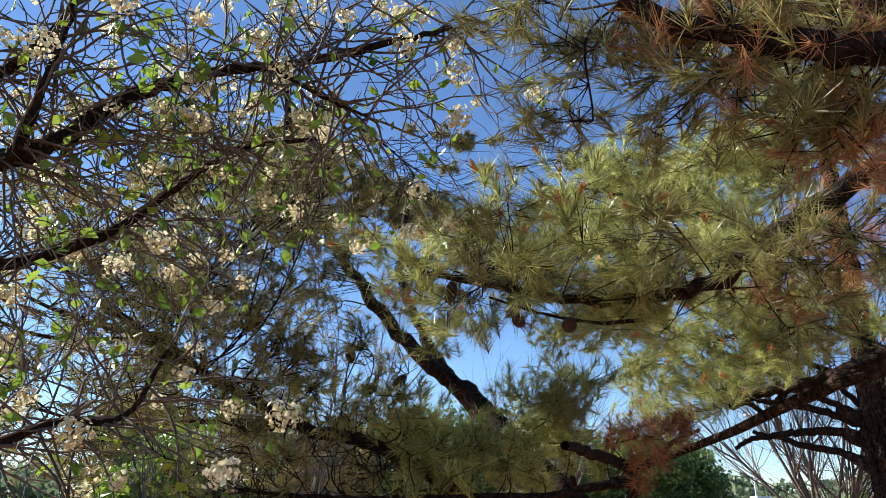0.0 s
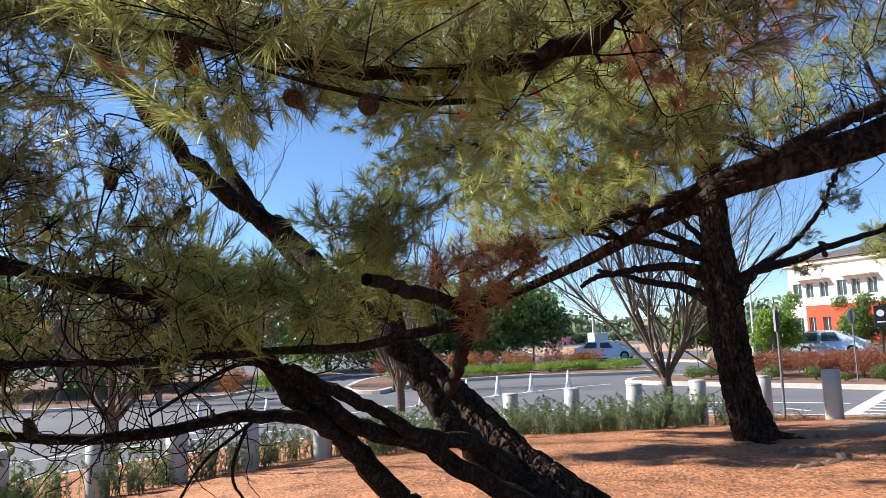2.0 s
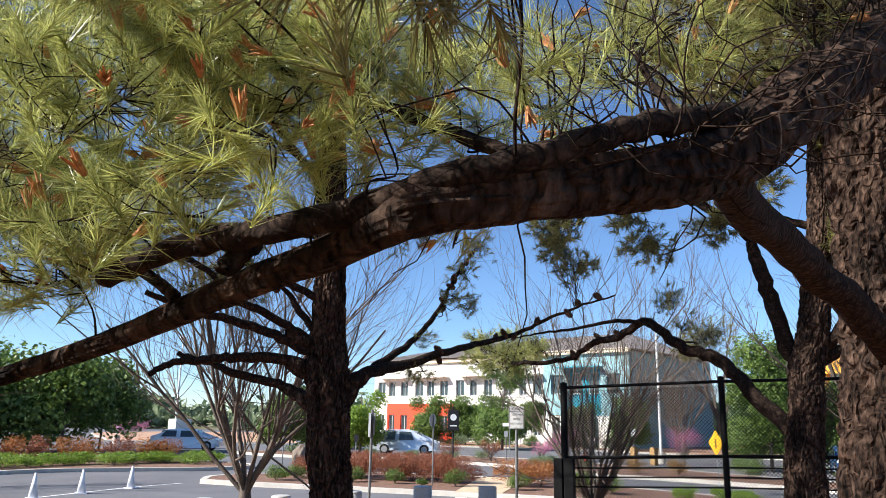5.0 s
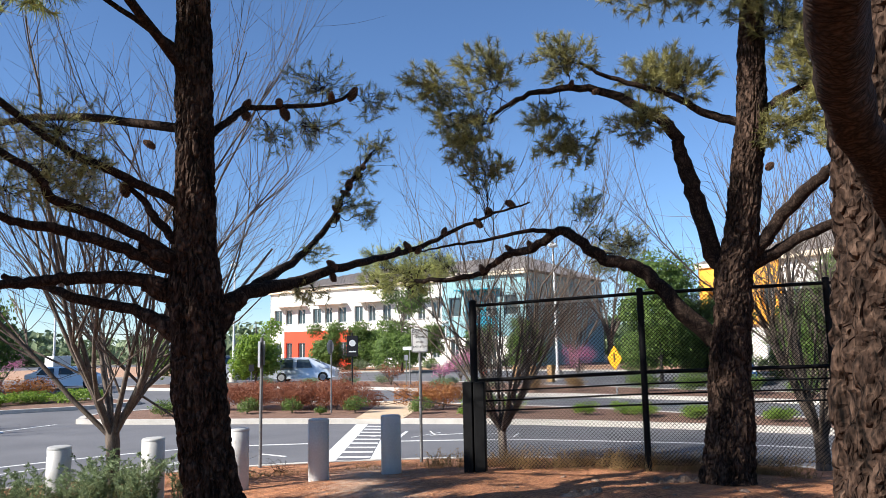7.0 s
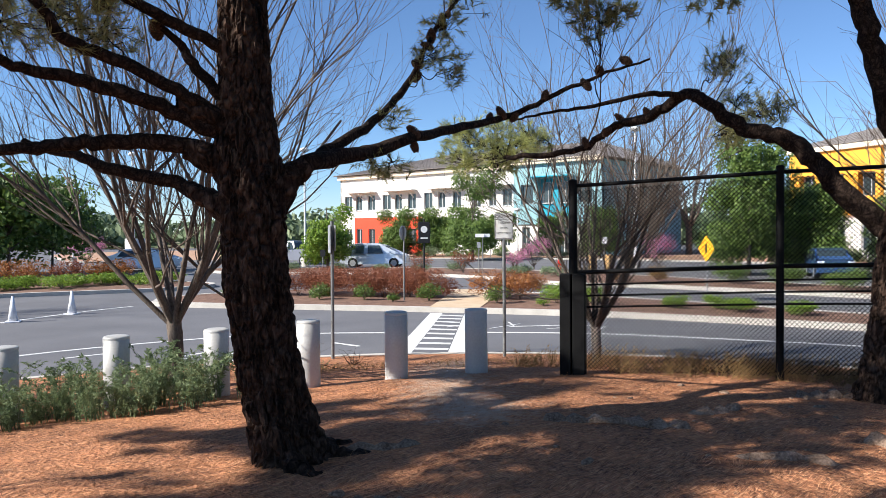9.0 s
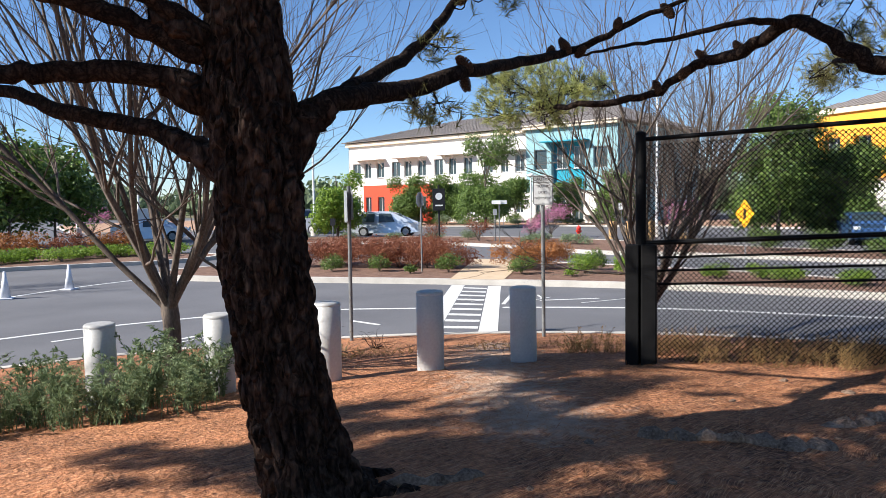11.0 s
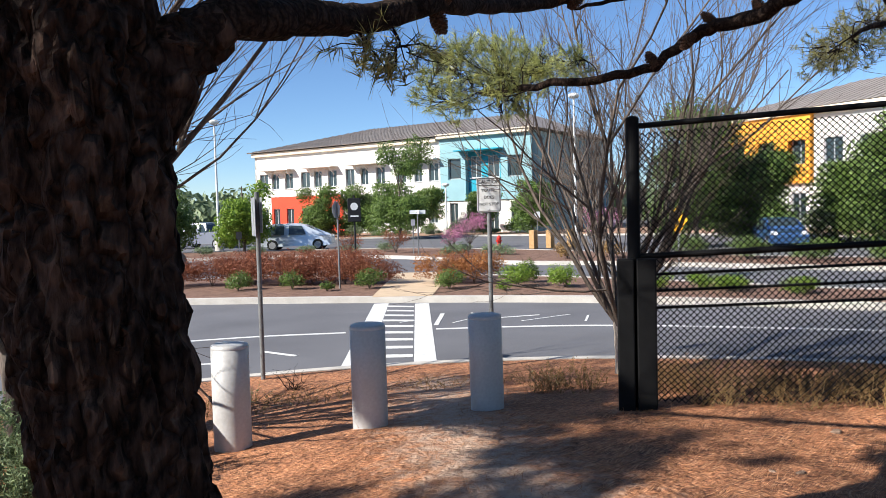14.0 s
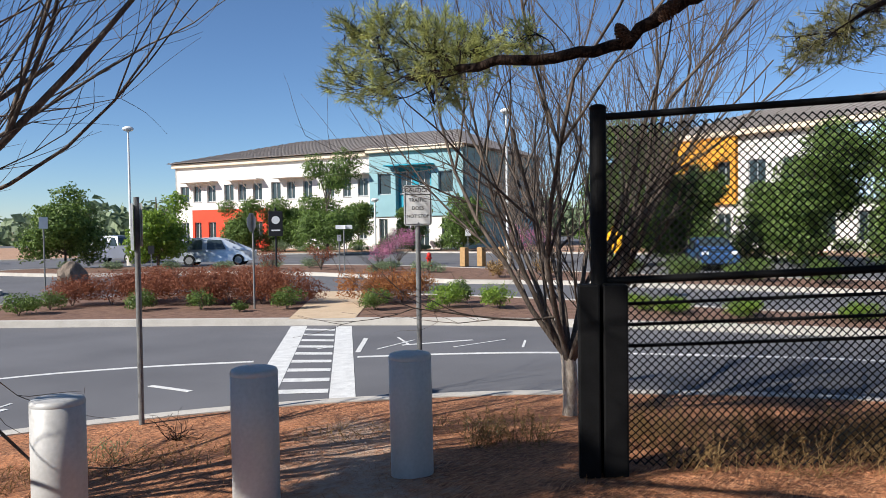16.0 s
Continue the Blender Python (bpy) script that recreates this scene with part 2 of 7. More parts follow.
ROOF = material("standing_seam_roof", (0.30, 0.265, 0.24), (0.24, 0.21, 0.19), 0.6, 0.6, 12, 0.1, 0.01)
TRIM = material("cream_trim", (0.78, 0.66, 0.50), (0.68, 0.56, 0.42), 0.8, 2, 30, 0.1, 0.005)
GLASS = glass_material("window_glass", (0.035, 0.05, 0.055), 0.05)
FRAME_GREY = material("window_frame", (0.45, 0.46, 0.46), (0.38, 0.39, 0.39), 0.5, 8, 50, 0.05, 0.002)
CAR_SILVER = material("silver_car_paint", (0.62, 0.67, 0.73), (0.58, 0.63, 0.69), 0.25, 2, 30, 0.0, metal=0.35, spec=0.6)
CAR_BLUE = material("blue_car_paint", (0.05, 0.11, 0.24), (0.045, 0.10, 0.21), 0.25, 2, 30, 0.0, metal=0.3, spec=0.6)
CAR_GREY = material("grey_car_paint", (0.20, 0.21, 0.25), (0.18, 0.19, 0.22), 0.3, 2, 30, 0.0, metal=0.3, spec=0.6)
RUBBER = material("tyre_rubber", (0.02, 0.02, 0.02), (0.012, 0.012, 0.012), 0.85, 20, 90, 0.2, 0.004)
CONE_WHITE = material("white_cone_plastic", (0.75, 0.76, 0.80), (0.62, 0.63, 0.68), 0.6, 8, 60, 0.05, 0.002)
RED_PAINT = material("hydrant_red", (0.55, 0.03, 0.02), (0.40, 0.02, 0.015), 0.5, 10, 60, 0.1, 0.003)
ROOT = material("weathered_root", (0.36, 0.25, 0.18), (0.09, 0.055, 0.038), 0.95, 9, 55, 1.0, 0.02)
ROCK = material("boulder_rock", (0.24, 0.19, 0.15), (0.10, 0.08, 0.065), 0.95, 2.5, 30, 0.9, 0.05)
TIMBER = material("timber_post", (0.45, 0.28, 0.13), (0.30, 0.18, 0.08), 0.85, 6, 60, 0.3, 0.01)


# ---- mesh helpers ----
def mesh_np(name, verts, faces, mat, smooth=False):
    """A mesh from numpy arrays; faces has three or four columns."""
    me = bpy.data.meshes.new(name)
    verts, faces = np.asarray(verts, np.float32), np.asarray(faces, np.int32)
    k = faces.shape[1]
    me.vertices.add(len(verts))
    me.vertices.foreach_set("co", verts.ravel())
    me.loops.add(faces.size)
    me.loops.foreach_set("vertex_index", faces.ravel())
    me.polygons.add(len(faces))
    me.polygons.foreach_set("loop_start", np.arange(0, faces.size, k, dtype=np.int32))
    me.polygons.foreach_set("use_smooth", np.full(len(faces), smooth))
    me.update(calc_edges=True)
    me.materials.append(mat)
    return me


def link(name, me, parent=None, label="", **tags):
    ob = new(name, me)
    if parent:
        ob.parent = parent
    return tagged(ob, label, **tags)


def part(name, bm, mat, parent=None, label="", smooth=False, **tags):
    me = bpy.data.meshes.new(name)
    bm.normal_update()
    bm.to_mesh(me)
    bm.free()
    me.materials.append(mat)
    if smooth:
        me.polygons.foreach_set("use_smooth", [True] * len(me.polygons))
    return link(name, me, parent, label, **tags)


def empty(name, x, y, z, rz=0.0, label="", category="", group="", kind=""):
    ob = new(name)
    ob.matrix_world = pose(x, y, z, 0, 0, rz)
    return tagged(ob, label, category, group, kind)


def box(bm, x, y, z, sx, sy, sz, rz=0.0, bevel=0.0):
    """A box with its base centre at x, y, z."""
    r = bmesh.ops.create_cube(bm, size=1, matrix=pose(x, y, z + sz / 2, 0, 0, rz) @ Matrix.Diagonal((sx, sy, sz, 1)))
    if bevel:
        edges = list({e for v in r["verts"] for e in v.link_edges})
        bmesh.ops.bevel(bm, geom=edges, offset=bevel, segments=2, affect="EDGES", profile=0.5)
    return bm


def rod(bm, a, b, r0, r1=None, n=12):
    a, b = Vector(a), Vector(b)
    m = Matrix.Translation((a + b) / 2) @ (b - a).to_track_quat("Z", "Y").to_matrix().to_4x4()
    bmesh.ops.create_cone(bm, cap_ends=True, segments=n, radius1=r0, radius2=r0 if r1 is None else r1, depth=(b - a).length, matrix=m)
    return bm


def catmull(points, per=6):
    p = np.array(points, float)
    p = np.vstack([2 * p[0] - p[1], p, 2 * p[-1] - p[-2]])
    out = []
    for i in range(1, len(p) - 2):
        for t in np.arange(per) / per:
            out.append(0.5 * (2 * p[i] + (p[i + 1] - p[i - 1]) * t + (2 * p[i - 1] - 5 * p[i] + 4 * p[i + 1] - p[i + 2]) * t * t + (3 * p[i] - p[i - 1] - 3 * p[i + 1] + p[i + 2]) * t ** 3))
    out.append(p[-2])
    return np.array(out)


def tube_arrays(path, radii, sides, rough=0.0, ridge=0.0, seed=0):
    """Vertices and quads of a tapering tube; ridge adds furrowed bark that runs along it."""
    path = np.asarray(path, float)
    n = len(path)
    tang = np.gradient(path, axis=0)
    tang /= np.linalg.norm(tang, axis=1)[:, None] + 1e-9
    ref = np.array((0.31, 0.17, 0.93)) if abs(tang[0, 2]) < 0.8 else np.array((0.95, 0.2, 0.1))
    u = np.cross(tang, ref)
    u /= np.linalg.norm(u, axis=1)[:, None] + 1e-9
    w = np.cross(tang, u)
    ang = np.arange(sides) * 2 * math.pi / sides
    rad = np.repeat(np.asarray(radii, float)[:, None], sides, 1)
    if rough or ridge:
        run = np.concatenate([[0], np.cumsum(np.linalg.norm(np.diff(path, axis=0), axis=1))])
        for i in range(n):
            for j in range(sides):
                q = Vector((math.cos(ang[j]) * 1.6 + seed, math.sin(ang[j]) * 1.6, run[i] * 1.6))
                d = rough * noise.noise(q * 1.5)
                if ridge:
                    c = Vector((math.cos(ang[j]) * 3.4 + seed, math.sin(ang[j]) * 3.4, run[i] * 4.6 + 0.5 * noise.noise(q)))
                    v = noise.voronoi(c)[0]
                    d += ridge * (min(v[1] - v[0], 0.28) / 0.28 - 0.6) + ridge * 0.35 * noise.noise(c * 4.0)
                rad[i, j] *= 1 + d
    v = path[:, None, :] + rad[:, :, None] * (np.cos(ang)[None, :, None] * u[:, None, :] + np.sin(ang)[None, :, None] * w[:, None, :])
    i, j = np.meshgrid(np.arange(n - 1), np.arange(sides), indexing="ij")
    a, b = i * sides + j, i * sides + (j + 1) % sides
    f = np.stack([a, b, b + sides, a + sides], -1).reshape(-1, 4)
    return v.reshape(-1, 3), f


def tubes(name, runs, mat, sides=5, parent=None, label="", **tags):
    """Many thin tubes (path, radii) joined into one mesh."""
    vs, fs, k = [], [], 0
    for path, radii in runs:
        v, f = tube_arrays(path, radii, sides)
        vs.append(v)
        fs.append(f + k)
        k += len(v)
    return link(name, mesh_np(name, np.vstack(vs), np.vstack(fs), mat, True), parent, label, **tags)


def limb(points, r0, r1, parent, name="limb", sides=12, per=6, mat=None, rough=0.18, ridge=0.0, seed=0, label=""):
    path = catmull(points, per)
    n = len(path)
    rng = np.random.default_rng(int(abs(points[0][0]) * 1000 + seed))
    path[1:-1] += rng.normal(0, min(r0 * 0.12, 0.012), (n - 2, 3))
    v, f = tube_arrays(path, np.linspace(r0, r1, n), sides, rough, ridge, seed + points[0][0] * 7)
    ob = link(name, mesh_np(name, v, f, mat or BARK_FINE, True), parent, label)
    return ob, path


def trunk(points, radii, parent, sides=40, per=14, ridge=0.11, seed=0, flare=0.0, mat=None):
    path = catmull(points, per)
    r = np.interp(np.linspace(0, 1, len(path)), np.linspace(0, 1, len(radii)), radii)
    if flare:
        r = r * (1 + flare * np.exp(-(path[:, 2] - path[0, 2]) / 0.22))
    v, f = tube_arrays(path, r, sides, 0.10, ridge, seed)
    return link("trunk", mesh_np("trunk", v, f, mat or BARK, False), parent), path


def unit(a):
    return a / (np.linalg.norm(a, axis=-1, keepdims=True) + 1e-9)


def needle_arrays(tips, dirs, rng, count, length, width, spread=0.75, back=0.12):
    """Sprays of thin tapering needles round each shoot tip."""
    n = len(tips) * count
    t = np.repeat(tips, count, 0)
    d = np.repeat(dirs, count, 0)
    base = t - d * (rng.random((n, 1)) * back)
    way = unit(d * 0.9 + rng.normal(0, spread, (n, 3)) * 0.75)
    way[:, 2] -= 0.08
    size = length * (0.65 + 0.5 * rng.random((n, 1)))
    side = unit(np.cross(way, rng.normal(0, 1, (n, 3)))) * width / 2
    v = np.empty((n, 3, 3))
    v[:, 0], v[:, 1], v[:, 2] = base - side, base + side, base + way * size
    return v.reshape(-1, 3)


def pine_foliage(parent, limbs, clumps, seed, shoots, count, length, width, mat, name="needles", twig=0.005, label="", spread=0.75, buds=0):
    """Sprigs from the nearest limb to each clump, side twigs, and needle sprays at their tips."""
    rng = np.random.default_rng(seed)
    pts = np.vstack(limbs)
    runs, tips, dirs = [], [], []
    for x, y, z, r in clumps:
        c = np.array((x, y, z))
        near = np.argsort(((pts - c) ** 2).sum(1) + 0.4 * np.maximum(pts[:, 2] - z, 0))
        a = pts[near[rng.integers(0, min(6, len(pts)))]]
        bend = 0.12 * np.linalg.norm(c - a)
        sprig = catmull([a, a + (c - a) * 0.3 + rng.normal(0, bend, 3), a + (c - a) * 0.68 + rng.normal(0, bend, 3), c], 4)
        runs.append((sprig, np.linspace(twig * 1.4, twig * 0.8, len(sprig))))
        k = max(6, int(shoots * 2.9 * (r / 0.3) ** 2))
        off = unit(rng.normal(0, 1, (k, 3))) * (rng.random((k, 1)) ** 0.5) * r * (1.15, 1.15, 0.85)
        for o in off:
            s = sprig[rng.integers(len(sprig) // 2, len(sprig))] if rng.random() < 0.6 else c + o * 0.25
            e = c + o
            m = (s + e) / 2 + rng.normal(0, r * 0.12, 3)
            runs.append((np.array([s, m, e]), (twig * 0.8, twig * 0.6, twig * 0.4)))
            tips.append(e)
            dirs.append(unit(e - m + np.array((0, 0, 0.25 * r)) + rng.normal(0, r * 0.15, 3)))
    v = needle_arrays(np.array(tips), np.array(dirs), rng, int(count * 1.25), length, width, spread)
    link(name, mesh_np(name, v, np.arange(len(v)).reshape(-1, 3), mat), parent, label, kind="stuff")
    tubes("twig_growth", runs, BARK_FINE, 3, parent, kind="stuff")
    for i in rng.permutation(len(tips))[:buds]:
        bud = link("bud", BUD_MESH, parent)
        bud.matrix_basis = Matrix.Translation(Vector(tips[i] + dirs[i] * 0.045)) @ Vector(dirs[i]).to_track_quat("Z", "Y").to_matrix().to_4x4() @ Matrix.Scale(1.1 + 0.7 * rng.random(), 4)


def bud_mesh():
    """A whorl of short orange-brown pollen spikes at a shoot tip."""
    bm = bmesh.new()
    for i in range(9):
        a = i * 2.4
        e = Vector((math.cos(a) * 0.010, math.sin(a) * 0.010, 0.012 + 0.0022 * i))
        rod(bm, Vector((0, 0, -0.012)), e, 0.0045, 0.0012, 5)
    me = bpy.data.meshes.new("bud")
    bm.to_mesh(me)
    bm.free()
    me.materials.append(BUD)
    return me


def leaf_arrays(centres, normals, rng, size, narrow=0.5):
    """One folded diamond leaf of two triangles at each centre."""
    n = len(centres)
    long = unit(np.cross(normals, rng.normal(0, 1, (n, 3))))
    wide = np.cross(normals, long)
    s = size * (0.6 + 0.7 * rng.random((n, 1)))
    v = np.empty((n, 4, 3))
    v[:, 0] = centres - long * s * 0.5
    v[:, 1] = centres + wide * s * narrow * 0.5 + normals * s * 0.08
    v[:, 2] = centres + long * s * 0.5
    v[:, 3] = centres - wide * s * narrow * 0.5 + normals * s * 0.08
    return v.reshape(-1, 3)


def leaf_cloud(rng, clumps, per, size, narrow=0.5, shell=0.45):
    out = []
    for x, y, z, rx, ry, rz in clumps:
        n = max(8, int(per * (rx * ry + rz * rx)))
        d = unit(rng.normal(0, 1, (n, 3)))
        lump = 1 + 0.22 * np.sin(d[:, :1] * 5 + x) * np.cos(d[:, 1:2] * 6 + y) + 0.16 * np.sin(d[:, 2:] * 9 + z)
        p = d * (shell + (1 - shell) * rng.random((n, 1)) ** 0.5) * lump * (rx, ry, rz) + (x, y, z)
        out.append(leaf_arrays(p, unit(d + rng.normal(0, 0.5, (n, 3))), rng, size, narrow))
    return np.vstack(out)


def quads(v):
    return np.arange(len(v)).reshape(-1, 4)


def shrub(name, x, y, z, rx, ry, h, mat, label, category="shrub", seed=0, per=900, size=0.06, group="", clumps=6):
    """A leafy shrub: woody stems and a lumpy crown of single leaves."""
    rng = np.random.default_rng(seed + 17)
    ob = empty(name, x, y, z, 0, label, category, group)
    cl = [(0, 0, h * 0.55, rx * 0.8, ry * 0.8, h * 0.45)]
    for _ in range(clumps):
        a, q = rng.random() * 6.28, 0.35 + 0.4 * rng.random()
        cl.append((math.cos(a) * rx * q, math.sin(a) * ry * q, h * (0.35 + 0.4 * rng.random()), rx * 0.45, ry * 0.45, h * 0.3))
    v = leaf_cloud(rng, cl, per, size)
    v[:, 2] = np.maximum(v[:, 2], 0.01)
    link("leaves", mesh_np("leaves", v, quads(v), mat), ob, kind="stuff")
    runs = []
    for _ in range(7):
        a = rng.random() * 6.28
        e = np.array((math.cos(a) * rx * 0.6, math.sin(a) * ry * 0.6, h * 0.8))
        runs.append((np.array([(0, 0, -0.03), e * (0.3, 0.3, 0.5), e]), (0.012, 0.008, 0.004)))
    tubes("branchwork", runs, BARK_GREY, 4, ob)
    return ob


def broad_tree(name, x, y, z, h, r, label, seed, mat=None, per=620, size=0.17, group="", trunk_h=0.08):
    rng = np.random.default_rng(seed + 5)
    ob = empty(name, x, y, z, 0, label, "tree", group)
    path = np.array([(0, 0, -0.1), (0.05, 0.02, h * 0.3), (0, 0.05, h * 0.75)])
    v, f = tube_arrays(catmull(path, 4), np.linspace(0.035 * h * 0.5, 0.03, 9), 8)
    link("trunk", mesh_np("trunk", v, f, BARK_GREY, True), ob)
    cl, runs = [], []
    for i in range(13):
        a, zz = i * 2.4 + rng.random(), h * (trunk_h + 0.1 + (0.82 - trunk_h) * rng.random())
        k = r * (0.35 + 0.45 * rng.random()) * (1 - 0.5 * max(0, zz / h - 0.5))
        c = np.array((math.cos(a) * k, math.sin(a) * k, zz))
        q = r * (0.42 + 0.2 * rng.random())
        cl.append((*c, q, q, q * 0.95))
        runs.append((np.array([(0, 0, zz * 0.6), c * (0.5, 0.5, 0.9), c]), (0.05, 0.03, 0.012)))
    v = leaf_cloud(rng, cl, per, size, 0.6, 0.35)
    crown = link("crown", mesh_np("crown", v, quads(v), mat or LEAF), ob, kind="stuff")
    tubes("branchwork", runs, BARK_GREY, 5, ob)
    return ob


def bare_tree(name, x, y, z, h, spread, label, seed, stems=9, base=None, trunk_h=0.9, r0=0.11, levels=3, kids=4, sides=5, group="", base_mat=None):
    """A leafless vase-shaped tree: short trunk, rising stems that fork into fine twigs."""
    rng = np.random.default_rng(seed)
    ob = empty(name, x, y, z, 0, label, "tree", group)
    v, f = tube_arrays(catmull([(0, 0, -0.15), (0.02, 0, trunk_h * 0.5), (0, 0.02, trunk_h)], 6), np.interp(np.linspace(0, 1, 13), (0, 0.2, 1), (r0 * 1.3, r0, r0 * 0.95)), 14, 0.12, 0.06, seed)
    link("trunk", mesh_np("trunk", v, f, base_mat or BARK_GREY, True), ob)
    big, fine = [], []

    def grow(p, d, length, r, level):
        k = 5
        pts = [p]
        for i in range(k):
            d = unit(d + rng.normal(0, 0.09, 3) + np.array((0, 0, 0.05)))
            pts.append(pts[-1] + d * length / k)
        pts = np.array(pts)
        (big if level < 2 else fine).append((pts, np.linspace(r, r * 0.42, k + 1)))
        if level < levels:
            for _ in range(kids):
                i = rng.integers(1, k + 1)
                nd = unit(d + rng.normal(0, 0.42, 3) + np.array((0, 0, 0.15)))
                grow(pts[i], nd, length * (0.5 + 0.25 * rng.random()), r * 0.44, level + 1)

    for i in range(stems):
        a = i * 6.283 / stems + rng.random() * 0.5
        lean = spread * (0.35 + 0.65 * rng.random())
        grow(np.array((math.cos(a) * r0 * 0.5, math.sin(a) * r0 * 0.5, trunk_h * (0.85 + 0.15 * rng.random()))), unit(np.array((math.cos(a) * lean, math.sin(a) * lean, 1.0))), h * (0.42 + 0.2 * rng.random()), r0 * 0.42, 0)
    tubes("branchwork", big, BARK_GREY, 6, ob)
    if fine:
        tubes("twig_growth", fine, BARK_GREY, 3, ob, kind="stuff")
    return ob


BUD = material("orange_bud", (0.60, 0.28, 0.11), (0.30, 0.12, 0.045), 0.7, 60, 200, 0.3, 0.003)
BUD_MESH = bud_mesh()


def pine_cone_mesh():
    """An egg-shaped cone of overlapping spiral scales."""
    bm = bmesh.new()
    for i in range(70):
        z = i / 69
        r = 0.028 * math.sin(math.pi * (0.12 + 0.83 * z)) + 0.004
        a = i * 2.39996
        m = pose(math.cos(a) * r, math.sin(a) * r, -0.06 + 0.12 * z, 0, 0, math.degrees(a)) @ pose(0, 0, 0, 0, 35 - 70 * z, 0) @ Matrix.Diagonal((0.012, 0.018, 0.007, 1))
        bmesh.ops.create_cube(bm, size=1, matrix=m)
    bmesh.ops.create_uvsphere(bm, u_segments=10, v_segments=8, radius=1, matrix=Matrix.Diagonal((0.026, 0.026, 0.055, 1)))
    me = bpy.data.meshes.new("cone")
    bm.to_mesh(me)
    bm.free()
    me.materials.append(CONE)
    return me


CONE_MESH = pine_cone_mesh()


def cones(parent, places, seed=0, size=1.25):
    rng = random.Random(seed)
    for p in places:
        ob = link("cone", CONE_MESH, parent)
        ob.matrix_basis = pose(p[0], p[1], p[2], rng.uniform(-60, 60), rng.uniform(-60, 60), rng.uniform(0, 360)) @ Matrix.Scale(size * rng.uniform(0.8, 1.15), 4)


# ---- ground, road, islands ----
CX, CY, KERB_R = 6.55, 7.87, 12.06


def smooth(t):
    t = min(max(t, 0.0), 1.0)
    return t * t * (3 - 2 * t)


def height(x, y):
    """The mound inside the curved kerb; level ground just under the asphalt outside it."""
    inside = KERB_R - math.hypot(x - CX, y - CY)
    if inside < 0:
        return -0.10 if inside < -0.4 else 0.07 + inside * 0.4
    z = 0.08 + 0.62 * smooth(inside / 8.5) + 0.045 * min(max(x - 9.5, -2.0), 4.0) * smooth(inside / 4)
    near = smooth(inside / 1.5)
    return z + near * (0.035 * noise.noise(Vector((x * 0.9, y * 0.9, 0))) + 0.016 * noise.noise(Vector((x * 3.1, y * 3.1, 2))) + 0.008 * noise.noise(Vector((x * 9, y * 9, 5))))


rings = list(np.arange(0.03, 12.6, 0.11)) + [13, 14, 16, 20, 30, 45, 70, 110, 180, 320, 600, 1100, 2000]
SEG = 300
gv, gf = [(CX, CY, height(CX, CY))], []
for r in rings:
    for k in range(SEG):
        a = k * 2 * math.pi / SEG
        x, y = CX + r * math.cos(a), CY + r * math.sin(a)
        gv.append((x, y, height(x, y)))
for i in range(len(rings) - 1):
    for k in range(SEG):
        a, b = 1 + i * SEG + k, 1 + i * SEG + (k + 1) % SEG
        gf.append((a, b, b + SEG, a + SEG))
ground = link("ground", mesh_np("ground", gv, gf, STRAW, True), None, "mound of reddish pine needle litter and bare dirt", category="ground", kind="structure")
ground.data.materials.append(FIELD)
ground.data.polygons.foreach_set("material_index", [1 if k >= (len(rings) - 14) * SEG else 0 for k in range(len(gf))])


def sheet(name, outline, z, mat, label, category, thick=0.0, parent=None):
    """A flat sheet from an outline, with a skirt where it has thickness."""
    bm = bmesh.new()
    top = bm.faces.new([bm.verts.new((x, y, z)) for x, y in outline])
    if top.normal.z < 0 or sum((outline[i][0] - outline[i - 1][0]) * (outline[i][1] + outline[i - 1][1]) for i in range(len(outline))) > 0:
        top.normal_flip()
    if thick:
        r = bmesh.ops.extrude_face_region(bm, geom=[top])
        for q in r["geom"]:
            if isinstance(q, bmesh.types.BMVert):
                q.co.z = z
        for v in top.verts:
            v.co.z = z - thick
    bmesh.ops.triangulate(bm, faces=[f for f in bm.faces if len(f.verts) > 4])
    return part(name, bm, mat, parent, label, category=category, kind="" if parent else "structure")


def ribbon(name, pts, width, z, h, mat, label, category="", parent=None, zf=None, kind="structure", closed=False):
    """A strip of rectangular section that follows a line."""
    p = np.array(pts, float)
    t = np.gradient(p, axis=0)
    if closed:
        t = np.roll(p, -1, 0) - np.roll(p, 1, 0)
    nrm = unit(np.stack([-t[:, 1], t[:, 0]], 1))
    n = len(p)
    v, f = [], []
    for q, m in zip(p, nrm):
        base = z if zf is None else zf(*q)
        for s, dz in ((0.5, -0.06), (0.5, h), (-0.5, h), (-0.5, -0.06)):
            v.append((*(q + m * width * s), base + dz))
    for i in range(n if closed else n - 1):
        for j in range(4):
            a, b = i * 4 + j, i * 4 + (j + 1) % 4
            c, d = ((i + 1) % n) * 4 + (j + 1) % 4, ((i + 1) % n) * 4 + j
            f.append((d, c, b, a))
    me = mesh_np(name, v, f, mat)
    return link(name, me, parent, label, category=category, kind=kind)


def arc(r, a0, a1, n=90):
    return [(CX + r * math.cos(radians(a0 + (a1 - a0) * i / n)), CY + r * math.sin(radians(a0 + (a1 - a0) * i / n))) for i in range(n + 1)]


# trodden pale earth between the bollards and on the crest of the mound
spine = catmull([(13.0, 16.0), (11.9, 14.9), (11.1, 14.0), (10.3, 12.9), (9.8, 12.0)], 8)
me = ground.data
co = np.empty(len(me.vertices) * 3)
me.vertices.foreach_get("co", co)
co = co.reshape(-1, 3)[:, :2]
off = np.sqrt(((co[:, None] - spine[None, :, :2]) ** 2).sum(2)).min(1)
me.attributes.new("bare", "FLOAT", "POINT").data.foreach_set("value", np.clip(1.05 - off / 1.0, 0, 1))

